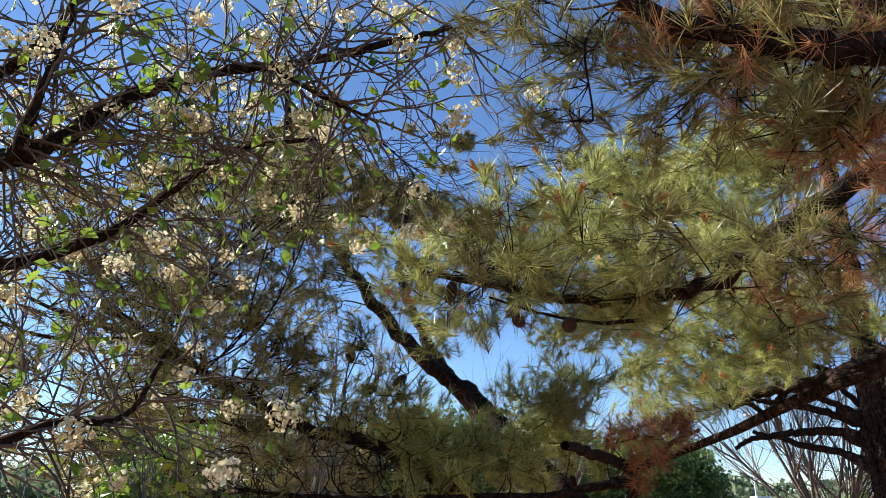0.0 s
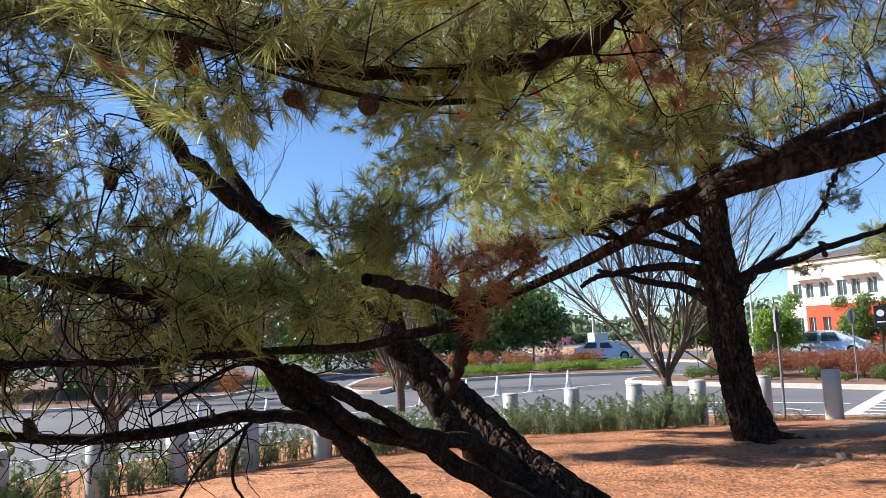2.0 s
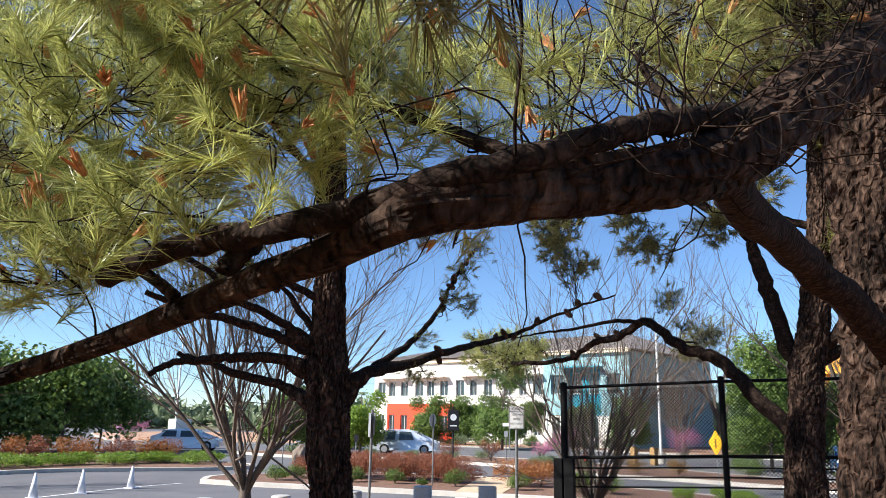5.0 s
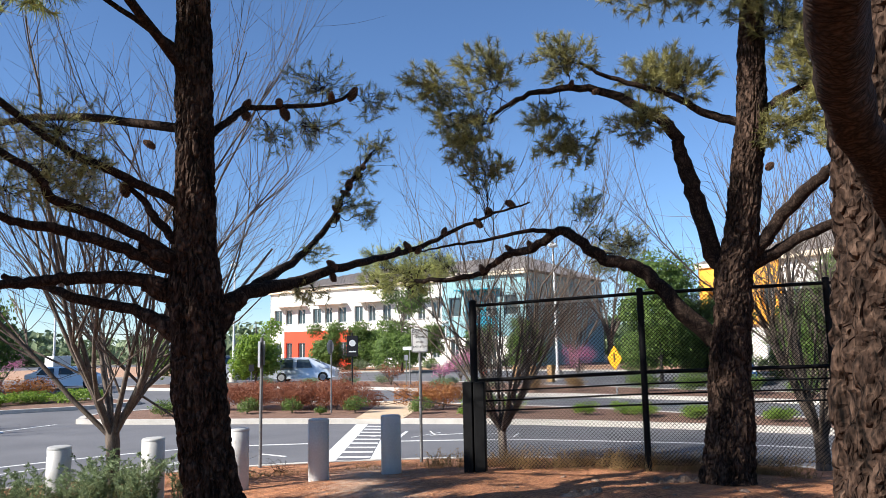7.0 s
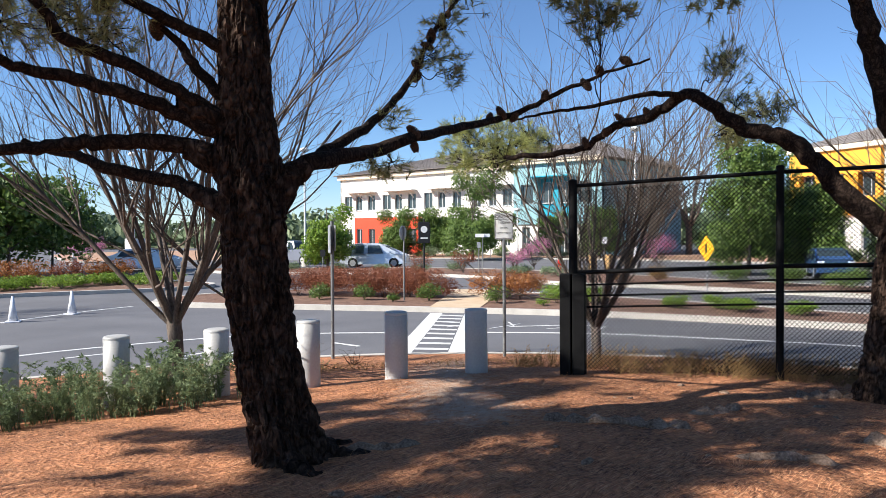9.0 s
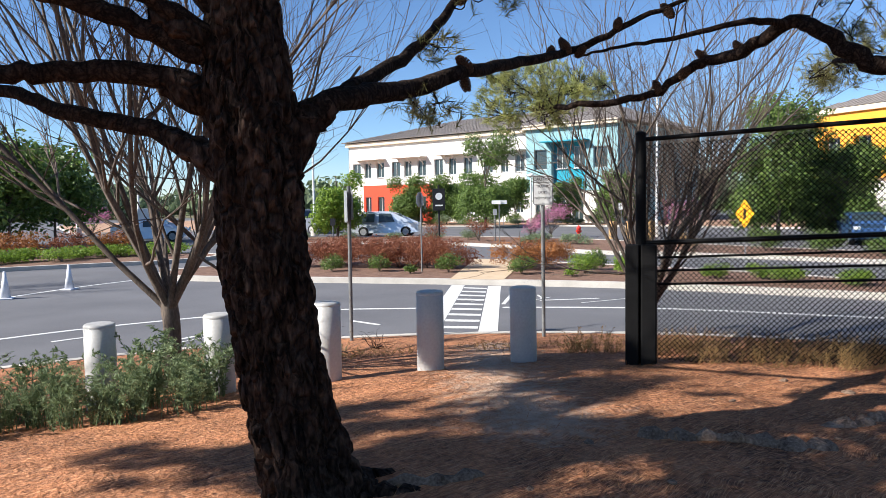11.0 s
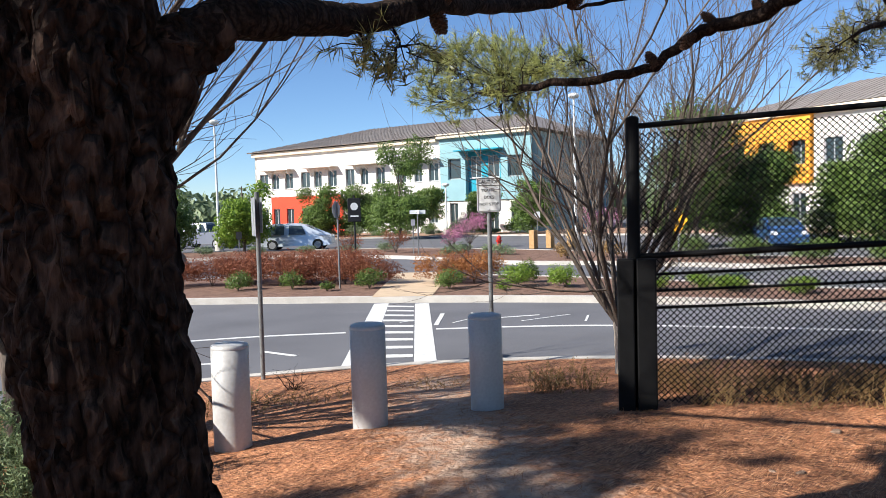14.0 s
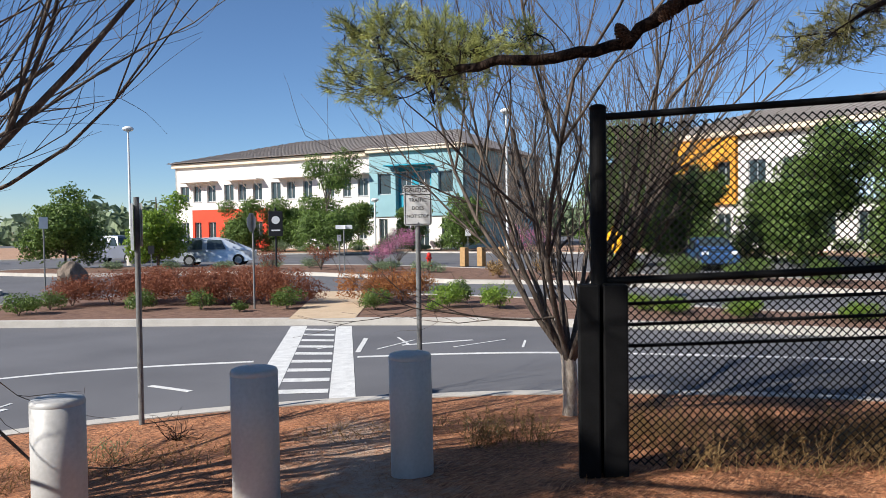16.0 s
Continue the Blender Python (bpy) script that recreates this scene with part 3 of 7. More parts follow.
# asphalt: a ring from the near kerb outwards
av, af, radii_a = [], [], [KERB_R + 0.10, 14, 18, 24, 32, 45, 62, 82, 135]
for r in radii_a:
    for k in range(120):
        a = radians(-70 + k * 280 / 119)
        av.append((CX + r * math.cos(a), CY + r * math.sin(a), 0.0))
for i in range(len(radii_a) - 1):
    for k in range(119):
        a = i * 120 + k
        af.append((a, a + 120, a + 121, a + 1))
road = link("road", mesh_np("road", av, af, ASPHALT), None, "grey asphalt road that curves round the mound", category="road", kind="structure")
for p in road.data.polygons[:1]:
    if p.normal.z < 0:
        road.data.flip_normals()
near_kerb = ribbon("near_kerb", arc(KERB_R + 0.08, -70, 210, 160), 0.16, 0.0, 0.085, CONCRETE, "low concrete kerb along the mound", "kerb")
near_gutter = ribbon("gutter", arc(KERB_R + 0.36, -70, 210, 160), 0.40, 0.0, 0.006, CONCRETE, "pale concrete gutter strip", "gutter")

FRONT = [(13.2, 31.6), (13.9, 30.4), (14.67, 29.3), (16.44, 27.04), (18.13, 24.78), (19.71, 22.5), (21.2, 20.1), (22.3, 17.6), (23.29, 14.7), (24.2, 11), (24.8, 7), (25.2, 2)]
BACK = [(28.6, 2), (28.0, 8), (26.9, 12), (25.9, 15.5), (25.8, 19), (25.4, 22.5), (24.7, 25.5), (23.8, 28.5), (22.3, 31), (19.5, 33), (16.5, 33.6), (14.2, 33.2)]
LEFT_ISLE = [(3.2, 32.4), (4.2, 35), (6, 37.4), (9.4, 38.9), (12.7, 38.4), (15.6, 37.8), (17.8, 38.6), (18.2, 40.2), (17, 43), (14, 48.5), (9, 50), (3.5, 44), (2, 37), (2.2, 33.5)]
STRIP = [(22.4, 52), (24.2, 46.2), (28, 42.6), (30.2, 37), (30.2, 32), (29.9, 28.3), (31.2, 24.8), (31.9, 20.2), (32.6, 14.7), (33, 8), (36.5, 8), (36.6, 15), (36, 22), (36.3, 28), (36.5, 33), (36.2, 38), (34.5, 43), (31, 47.6), (27, 52), (24, 53.6)]
FAR_BED = [(20, 76), (30, 70), (41, 63.5), (48, 57.5), (52.5, 50.5), (54.5, 44), (56, 36), (55.6, 28), (54, 18), (53, 5), (70, 0), (90, 20), (85, 60), (70, 100), (30, 110)]
LOT_LEFT = [(-30, 40), (-14, 33), (-8.8, 31), (-5.2, 32.4), (-2.8, 36), (-2.0, 42), (1, 52), (-10, 60), (-35, 60)]


def island(name, outline, label, mat=MULCH, h=0.15):
    pts = catmull(outline + [outline[0]], 6)[:-1]
    top = sheet(name, [tuple(p) for p in pts], h - 0.012, mat, label, "planting bed", 0.3)
    ribbon(name + "_kerb", pts, 0.24, 0.0, h, CONCRETE, "pale concrete kerb round a planting bed", "kerb", closed=True)
    return top


island("hedge_island", FRONT + BACK, "mulched traffic island with a concrete kerb")
island("left_island", LEFT_ISLE, "planted traffic island with low green groundcover")
island("redbud_strip", STRIP, "planted strip with shrubs between two roads")
island("building_bed", FAR_BED, "planted ground in front of the buildings", DIRT, 0.12)
island("lot_island", LOT_LEFT, "mulched bed of the parking lot", MULCH, 0.12)

# granite path through the island, in line with the crosswalk
PA, PB = Vector((19.05, 23.35, 0)), Vector((24.3, 28.0, 0))
side = Vector((0.62, -0.78, 0))
sheet("granite_path", [tuple((PA + side * 0.75)[:2]), tuple((PB + side * 0.95)[:2]), tuple((PB - side * 0.95)[:2]), tuple((PA - side * 0.75)[:2])], 0.152, GRANITE, "tan decomposed granite path across the island", "path")

# crosswalk, painted bars between two side bands
crosswalk = empty("crosswalk", 0, 0, 0, 0, "white painted ladder crosswalk on asphalt, worn at its edges", "crosswalk", kind="structure")
L0, L1, R0, R1 = Vector((13.1, 18.15)), Vector((18.5, 23.75)), Vector((14.1, 17.15)), Vector((19.3, 22.65))


def quad_sheet(name, corners, z, mat, parent, label=""):
    bm = bmesh.new()
    vs = [bm.verts.new((c[0], c[1], z)) for c in corners]
    f = bm.faces.new(vs)
    f.normal_update()
    if f.normal.z < 0:
        f.normal_flip()
    return part(name, bm, mat, parent, label)


u_lr = (R0 - L0).normalized()
quad_sheet("side_band", [L0, L1, L1 + u_lr * 0.36, L0 + u_lr * 0.36], 0.005, PAINT_WHITE, crosswalk)
quad_sheet("side_band", [R0, R1, R1 - u_lr * 0.34, R0 - u_lr * 0.34], 0.005, PAINT_WHITE, crosswalk)
for i in range(10):
    t0 = 0.03 + i * 0.098
    a, b = L0.lerp(L1, t0), R0.lerp(R1, t0)
    a2, b2 = L0.lerp(L1, t0 + 0.032), R0.lerp(R1, t0 + 0.032)
    quad_sheet("bar", [a + u_lr * 0.37, b - u_lr * 0.36, b2 - u_lr * 0.36, a2 + u_lr * 0.37], 0.005, PAINT_WHITE, crosswalk)
LINE = catmull([(-6, 16.5), (-2.5, 19.6), (0.57, 21.3), (2.9, 22.3), (6.02, 22.8), (9.0, 23.2), (12.0, 22.9), (13.9, 22.0), (15.35, 20.85)], 8)
ribbon("lane_line", LINE, 0.12, 0.0, 0.005, PAINT_WHITE, "white painted lane line on asphalt", "road marking")
ribbon("lane_line.001", catmull([(16.65, 19.75), (17.9, 18.5), (18.95, 17.15), (20.2, 14.8), (21.1, 12.7), (22, 9), (22.6, 4)], 8), 0.12, 0.0, 0.005, PAINT_WHITE, "white painted lane line on asphalt", "road marking")
ribbon("lane_line.002", catmull([(-2, 22.0), (1.0, 24.3), (4.4, 26.4), (7.3, 28.8), (10.5, 31.0), (12.6, 32.0)], 8), 0.12, 0.0, 0.005, PAINT_WHITE, "white painted line beside a row of cones", "road marking")
for k, (x, y, l, rz) in enumerate(((10.3, 20.9, 0.9, 20), (11.2, 20.6, 0.7, 15), (12.1, 20.4, 0.5, -40), (13.4, 20.1, 0.8, 100), (17.6, 20.6, 1.6, 40), (18.6, 19.6, 1.4, -30), (8.9, 22.2, 1.0, 5), (10.6, 20.75, 0.7, 24), (10.9, 21.0, 0.5, 12), (11.5, 20.85, 0.45, 28), (10.2, 20.6, 0.4, 16), (18.0, 20.1, 1.2, 8), (18.4, 20.3, 0.9, 55), (19.0, 18.9, 1.3, -12), (17.2, 20.9, 0.8, -5), (19.4, 18.2, 0.8, 30))):
    bm = bmesh.new()
    box(bm, 0, 0, 0.0, l, 0.09 if k < 7 else 0.045, 0.004)
    ob = part("road_mark", bm, PAINT_WHITE, None, "worn scrap of white road paint on asphalt", category="road marking", kind="structure")
    ob.matrix_world = pose(x, y, 0.002, 0, 0, rz)


# ---- buildings ----
def wall_with_openings(name, x0, x1, z0, z1, openings, mat, parent, thick=0.35, y=0.0, label=""):
    """A wall in the local x-z plane whose openings go through its thickness."""
    xs = sorted({x0, x1, *[min(max(o[0], x0), x1) for o in openings], *[min(max(o[1], x0), x1) for o in openings]})
    zs = sorted({z0, z1, *[min(max(o[2], z0), z1) for o in openings], *[min(max(o[3], z0), z1) for o in openings]})
    bm = bmesh.new()
    for i in range(len(xs) - 1):
        for j in range(len(zs) - 1):
            cx, cz = (xs[i] + xs[i + 1]) / 2, (zs[j] + zs[j + 1]) / 2
            if any(o[0] < cx < o[1] and o[2] < cz < o[3] for o in openings):
                continue
            box(bm, cx, y + thick / 2, zs[j], xs[i + 1] - xs[i], thick, zs[j + 1] - zs[j])
    bmesh.ops.remove_doubles(bm, verts=bm.verts, dist=0.0005)
    return part(name, bm, mat, parent, label)


def window(parent, x0, x1, z0, z1, mullions=1, y=0.18, frame_mat=None):
    """A framed window: frame, sill, and a pane between each pair of mullions."""
    w = new("window")
    w.parent = parent
    w.location = ((x0 + x1) / 2, y, z0)
    a, h, t = x1 - x0, z1 - z0, 0.07
    bm = bmesh.new()
    for x in [-a / 2 + t / 2 + i * (a - t) / (mullions + 1) for i in range(mullions + 2)]:
        box(bm, x, 0, 0, t, 0.08, h)
    for z in (0, h - t):
        box(bm, 0, -0.004, z, a, 0.09, t)
    part("frame", bm, frame_mat or FRAME_GREY, w)
    bm = bmesh.new()
    box(bm, 0, -0.17, -0.06, a + 0.16, 0.16, 0.055)
    part("sill", bm, frame_mat or FRAME_GREY, w)
    for i in range(mullions + 1):
        bm = bmesh.new()
        box(bm, -a / 2 + t / 2 + (i + 0.5) * (a - t) / (mullions + 1), 0.02, 0.02, (a - t) / (mullions + 1) - 0.02, 0.012, h - 0.04)
        part("pane", bm, GLASS, w)
    return w


def awning(parent, x0, x1, z, mat):
    aw = new("awning")
    aw.parent = parent
    bm = bmesh.new()
    box(bm, (x0 + x1) / 2, -0.55, z, x1 - x0, 1.1, 0.12, bevel=0.02)
    part("canopy", bm, mat, aw)
    for x in (x0 + 0.9, (x0 + x1) / 2, x1 - 0.5):
        bm = bmesh.new()
        rod(bm, (x, -1.0, z + 0.02), (x, -0.03, z - 0.75), 0.045, n=6)
        part("bracket", bm, mat, aw)
    return aw


def hip_roof(parent, x0, x1, y0, y1, z, rise, inset0, inset1):
    """A hipped roof with raised standing seams."""
    bm = bmesh.new()
    o, ym = 0.7, (y0 + y1) / 2
    c = [bm.verts.new(p) for p in ((x0 - o, y0 - o, z), (x1 + o, y0 - o, z), (x1 + o, y1 + o, z), (x0 - o, y1 + o, z), (x0 + inset0, ym, z + rise), (x1 - inset1, ym, z + rise))]
    for f in ((0, 1, 5, 4), (1, 2, 5), (2, 3, 4, 5), (3, 0, 4), (3, 2, 1, 0)):
        bm.faces.new([c[i] for i in f])
    roof = part("roof", bm, ROOF, parent)
    bm = bmesh.new()
    half = ym - y0 + o
    n = int((x1 - x0) / 0.6)
    for i in range(n + 1):
        x = x0 - o + 0.3 + i * (x1 - x0 + 2 * o - 0.6) / n
        f = min(1.0, (x - x0 + o) / (inset0 + o), (x1 + o - x) / (inset1 + o))
        rod(bm, (x, y0 - o, z + 0.03), (x, y0 - o + half * f, z + 0.03 + rise * f), 0.035, n=4)
    part("seams", bm, ROOF, roof)
    return roof


X_DIR = Vector((58.92 - 52.19, 49.99 - 84.03, 0)).normalized()
school = empty("office_building", 52.19, 84.03, -0.1, math.degrees(math.atan2(X_DIR.y, X_DIR.x)), "two-storey white office building with red and teal panels, grey roof", "building")
UP = [(0.7, 2.0), (2.6, 3.7), (4.6, 5.8), (7.0, 8.3), (8.9, 10.0), (10.9, 12.1), (13.3, 14.5), (15.3, 16.3), (17.3, 18.4), (19.9, 21.0), (22.0, 22.9), (23.7, 24.8)]
LOW = [(0.8, 1.9), (2.7, 3.7), (4.7, 5.8), (7.0, 8.2), (8.9, 10.0), (10.9, 12.1), (13.4, 14.5), (15.3, 16.3), (17.3, 18.3), (20.0, 21.0), (22.0, 22.9), (23.7, 24.6)]
TEAL_UP = [(26.0, 27.4), (32.3, 33.7)]
TEAL_LOW = [(26.0, 26.9), (28.2, 29.3), (30.1, 31.2), (32.5, 33.4)]
up_o = [(a, b, 5.1, 6.8) for a, b in UP]
low_o = [(a, b, 1.1, 2.95) for a, b in LOW]
wall_with_openings("upper_wall", 0, 25.1, 4.25, 8.9, up_o, WALL_WHITE, school)
wall_with_openings("lower_wall", 0, 2.4, 0, 4.25, low_o, WALL_WHITE, school)
wall_with_openings("red_wall", 2.4, 12.9, 0, 4.25, low_o, WALL_RED, school, y=-0.02, label="bright red stucco wall panel")
wall_with_openings("lower_wall", 12.9, 25.1, 0, 4.25, low_o, WALL_WHITE, school)
teal_o = [(a, b, 5.15, 7.05) for a, b in TEAL_UP] + [(27.9, 31.6, 3.2, 7.6)]
wall_with_openings("teal_wall", 25.1, 34.7, 3.15, 9.1, teal_o, WALL_TEAL, school, y=-0.15, thick=0.5, label="pale teal stucco wall panel")
wall_with_openings("lower_wall", 25.1, 34.7, 0, 3.15, [(a, b, 0.3, 2.95) for a, b in TEAL_LOW], WALL_WHITE, school)
wall_with_openings("recess_wall", 27.9, 31.6, 3.2, 7.6, [(28.2, 29.3, 5.2, 7.2), (30.0, 31.2, 5.2, 7.2)], WALL_BLUE, school, y=0.36, thick=0.2, label="deep teal recessed panel")
for a, b in UP:
    window(school, a, b, 5.1, 6.8)
for a, b in LOW:
    window(school, a, b, 1.1, 2.95)
for a, b in TEAL_UP:
    window(school, a, b, 5.15, 7.05, 0, 0.1)
for a, b in TEAL_LOW:
    window(school, a, b, 0.3, 2.95)
for a, b in ((28.2, 29.3), (30.0, 31.2)):
    window(school, a, b, 5.2, 7.2, 1, 0.45)
for a, b in ((1.6, 6.1), (7.8, 12.3), (14.2, 18.7), (20.8, 25.0)):
    awning(school, a, b, 7.1, WALL_WHITE)
awning(school, 27.2, 31.9, 7.62, WALL_BLUE)
bm = bmesh.new()
box(bm, 34.55, 9.0, 0, 0.3, 18.0, 9.1)
part("side_wall", bm, WALL_TEAL, school)
for i in range(4):
    w = window(school, 0, 1.5, 5.1, 6.9)
    w.location = (34.69, 3.0 + i * 4.0, 5.1)
    w.rotation_euler = (0, 0, radians(90))
bm = bmesh.new()
box(bm, 0.15, 9.0, 0, 0.3, 18.0, 8.9)
part("side_wall", bm, WALL_WHITE, school)
bm = bmesh.new()
box(bm, 17.35, 17.9, 0, 34.7, 0.3, 8.9)
part("back_wall", bm, WALL_WHITE, school)
bm = bmesh.new()
box(bm, 12.3, -0.12, 8.75, 25.0, 0.5, 0.42, bevel=0.05)
box(bm, 29.9, -0.3, 8.95, 9.9, 0.55, 0.42, bevel=0.05)
part("cornice", bm, TRIM, school)
hip_roof(school, 0, 34.7, 0, 18, 9.25, 2.6, 9.5, 5.0)

Y_DIR = Vector((62.26 - 66.73, 18.9 - 35.83, 0)).normalized()
annex = empty("office_building.001", 67.0, 36.6, -0.1, math.degrees(math.atan2(Y_DIR.y, Y_DIR.x)), "two-storey office building with orange, white and light blue walls", "building")
AN = [1.0 + i * 2.6 for i in range(17)]
an_up = [(x, x + 1.4, 5.0, 6.8) for x in AN]
an_low = [(x, x + 1.2, 0.9, 2.9) for x in AN]
wall_with_openings("orange_wall", 0, 8.0, 3.6, 8.9, an_up, WALL_ORANGE, annex, y=-0.4, thick=0.75, label="orange stucco bay")
wall_with_openings("upper_wall", 8.0, 14.6, 3.6, 8.6, an_up, WALL_WHITE, annex)
wall_with_openings("blue_wall", 14.6, 24.5, 3.6, 8.9, an_up, WALL_SKY, annex, y=-0.3, thick=0.65, label="light blue stucco bay")
wall_with_openings("upper_wall", 24.5, 45, 3.6, 8.6, an_up, WALL_WHITE, annex)
wall_with_openings("lower_wall", 0, 45, 0, 3.6, an_low, WALL_WHITE, annex)
for x in AN:
    window(annex, x, x + 1.4, 5.0, 6.8)
    window(annex, x, x + 1.2, 0.9, 2.9)
bm = bmesh.new()
box(bm, 22.5, 17.85, 0, 45, 0.3, 8.6)
part("back_wall", bm, WALL_WHITE, annex)
for x in (0.15, 44.85):
    bm = bmesh.new()
    box(bm, x, 9, 0, 0.3, 17.4, 8.6)
    part("side_wall", bm, WALL_WHITE, annex)
bm = bmesh.new()
box(bm, 22.5, -0.3, 8.62, 45.4, 0.7, 0.4, bevel=0.05)
part("cornice", bm, TRIM, annex)
hip_roof(annex, 0, 45, 0, 18, 9.05, 2.8, 6.0, 6.0)


# ---- bollards ----
def turned(prof, n=40):
    """A round body turned from a profile of radii and heights, closed at the top."""
    bm = bmesh.new()
    loops = []
    for pr, pz in prof[:-1]:
        loops.append([bm.verts.new((math.cos(k * 6.28318 / n) * pr, math.sin(k * 6.28318 / n) * pr, pz)) for k in range(n)])
    for a, b in zip(loops, loops[1:]):
        for k in range(n):
            bm.faces.new((a[k], a[(k + 1) % n], b[(k + 1) % n], b[k]))
    top = bm.verts.new((0, 0, prof[-1][1]))
    for k in range(n):
        bm.faces.new((loops[-1][k], loops[-1][(k + 1) % n], top))
    return bm


BOLLARDS = [(11.77, 14.17, 1.31), (10.78, 14.63, 1.31), (9.80, 15.19, 1.225), (8.75, 15.57, 1.17), (7.73, 16.14, 1.12), (6.6, 16.5, 1.06), (5.43, 16.69, 1.0), (4.2, 16.25, 0.98), (3.0, 15.6, 0.96), (1.9, 14.75, 0.95), (0.81, 14.14, 0.95), (-0.09, 13.41, 0.95), (-0.96, 12.77, 0.95), (-1.95, 12.1, 0.95), (-2.6, 11.9, 0.95), (-3.2, 11.5, 0.95)]
first = None
for x, y, top in BOLLARDS:
    m = pose(x, y, top - 0.914, random.uniform(-0.7, 0.7), random.uniform(-0.7, 0.7), random.uniform(0, 360))
    if first is None:
        first = empty("bollard", 0, 0, 0, 0, "thick grey painted steel pipe bollard set in the ground", "bollard", "row of bollards")
        h, r = 0.914, 0.15
        for nm, prof in (("pipe", [(r, -0.35), (r, 0.12), (r * 1.004, 0.5), (r, h - 0.036), (r - 0.004, h - 0.034), (0.0, h - 0.034)]), ("cap", [(r * 0.985, h - 0.05), (r * 1.006, h - 0.034), (r * 1.004, h - 0.022), (r - 0.008, h - 0.006), (r - 0.025, h), (0.0, h + 0.008)])):
            piece = part(nm, turned(prof), BOLLARD_PAINT, first, "", True)
            for p in piece.data.polygons:
                p.use_smooth = abs(p.normal.z) < 0.5
        first.matrix_world = m
    else:
        copy_thing(first, m)


# ---- fence ----
FP = [Vector((12.43, 13.05, 0.50)), Vector((13.71, 11.0, 0.60)), Vector((15.0, 8.95, 0.66)), Vector((16.3, 6.9, 0.66)), Vector((17.6, 4.85, 0.6))]
FENCE_H = 2.44
fence = empty("chain_link_fence", 12.43, 13.05, 0.5, 0, "black vinyl-coated chain link fence with lower cable rails", "fence")
fence_inv = fence.matrix_world.inverted()


def fence_part(name, bm, mat, label=""):
    bmesh.ops.transform(bm, matrix=fence_inv, verts=bm.verts)
    return part(name, bm, mat, fence, label, smooth=False)


for i, p in enumerate(FP):
    bm = bmesh.new()
    r = 0.045 if i else 0.055
    rod(bm, p - Vector((0, 0, 0.4)), p + Vector((0, 0, FENCE_H + 0.03)), r, n=20)
    bmesh.ops.create_uvsphere(bm, u_segments=16, v_segments=8, radius=r * 1.08, matrix=Matrix.Translation(p + Vector((0, 0, FENCE_H + 0.03))) @ Matrix.Diagonal((1, 1, 0.5, 1)))
    fence_part("post", bm, BLACK)
for i in range(len(FP) - 1):
    a, b = FP[i], FP[i + 1]
    for z, r, nm in ((FENCE_H - 0.03, 0.024, "top_rail"), (1.31, 0.026, "mid_rail"), (1.15, 0.012, "cable"), (1.01, 0.012, "cable"), (0.866, 0.012, "cable")):
        bm = bmesh.new()
        rod(bm, a + Vector((0, 0, z)), b + Vector((0, 0, z)), r, n=12)
        fence_part(nm, bm, BLACK)
    along = (b - a)
    length = along.length
    along.normalize()
    out = Vector((-along.y, along.x, 0))
    cell = 0.054
    nw, nz = int(length / cell), int((FENCE_H - 0.08) / cell)
    runs = []
    for k in range(nw + 1):
        pts = []
        for j in range(nz + 1):
            s = (k + (0.5 if j % 2 else -0.5)) * cell
            wob = (0.006 if j % 2 else -0.006)
            s = min(max(s, 0.0), length)
            q = a.lerp(b, s / length) + Vector((0, 0, 0.03 + j * cell)) + out * (wob + 0.035)
            if j < 7:
                q += out * 0.05 * (7 - j) / 7 * noise.noise(Vector((s * 3, i, 0))) + Vector((0, 0, 0.05 * noise.noise(Vector((s * 2.2, i, 3)))))
            pts.append(q - Vector(fence.location))
        runs.append((np.array(pts), np.full(len(pts), 0.0068)))
    mirrored = []
    for path, rr in runs:
        shift = np.array(along) * cell
        alt = path.copy()
        alt[::2] += shift
        alt[1::2] -= shift
        mirrored.append((alt + np.array(out) * 0.003, rr))
    tubes("chain_link_mesh", runs, BLACK, 3, fence, "black diamond wire mesh", kind="stuff")
    tubes("chain_link_mesh", mirrored, BLACK, 3, fence, "black diamond wire mesh", kind="stuff")
gate_post = empty("barrier_post", 12.35, 12.99, 0.42, -58, "pair of square black barrier posts beside the fence", "post")
for dx, w in ((-0.085, 0.14), (0.085, 0.16)):
    bm = bmesh.new()
    box(bm, dx, 0.0, -0.3, w, 0.15, 1.68, bevel=0.012)
    part("post", bm, BLACK, gate_post)


# ---- signs ----
def text_on(parent, body, size, x, z, mat, y=-0.008):
    cu = bpy.data.curves.new("lettering", "FONT")
    cu.body, cu.size, cu.align_x, cu.align_y, cu.extrude = body, size, "CENTER", "CENTER", 0.0008
    cu.materials.append(mat)
    ob = new("lettering", cu)
    ob.parent = parent
    ob.matrix_basis = pose(x, y, z, 90, 0, 0)
    return ob


def plate(w, h, r=0.03, t=0.004):
    bm = bmesh.new()
    pts = []
    for cx, cz, a0 in ((w / 2 - r, h / 2 - r, 0), (-w / 2 + r, h / 2 - r, 90), (-w / 2 + r, -h / 2 + r, 180), (w / 2 - r, -h / 2 + r, 270)):
        for k in range(5):
            a = radians(a0 + k * 22.5)
            pts.append((cx + r * math.cos(a), cz + r * math.sin(a)))
    f = bm.faces.new([bm.verts.new((x, -t / 2, z)) for x, z in pts])
    e = bmesh.ops.extrude_face_region(bm, geom=[f])
    for q in e["geom"]:
        if isinstance(q, bmesh.types.BMVert):
            q.co.y = t / 2
    bmesh.ops.recalc_face_normals(bm, faces=bm.faces)
    return bm


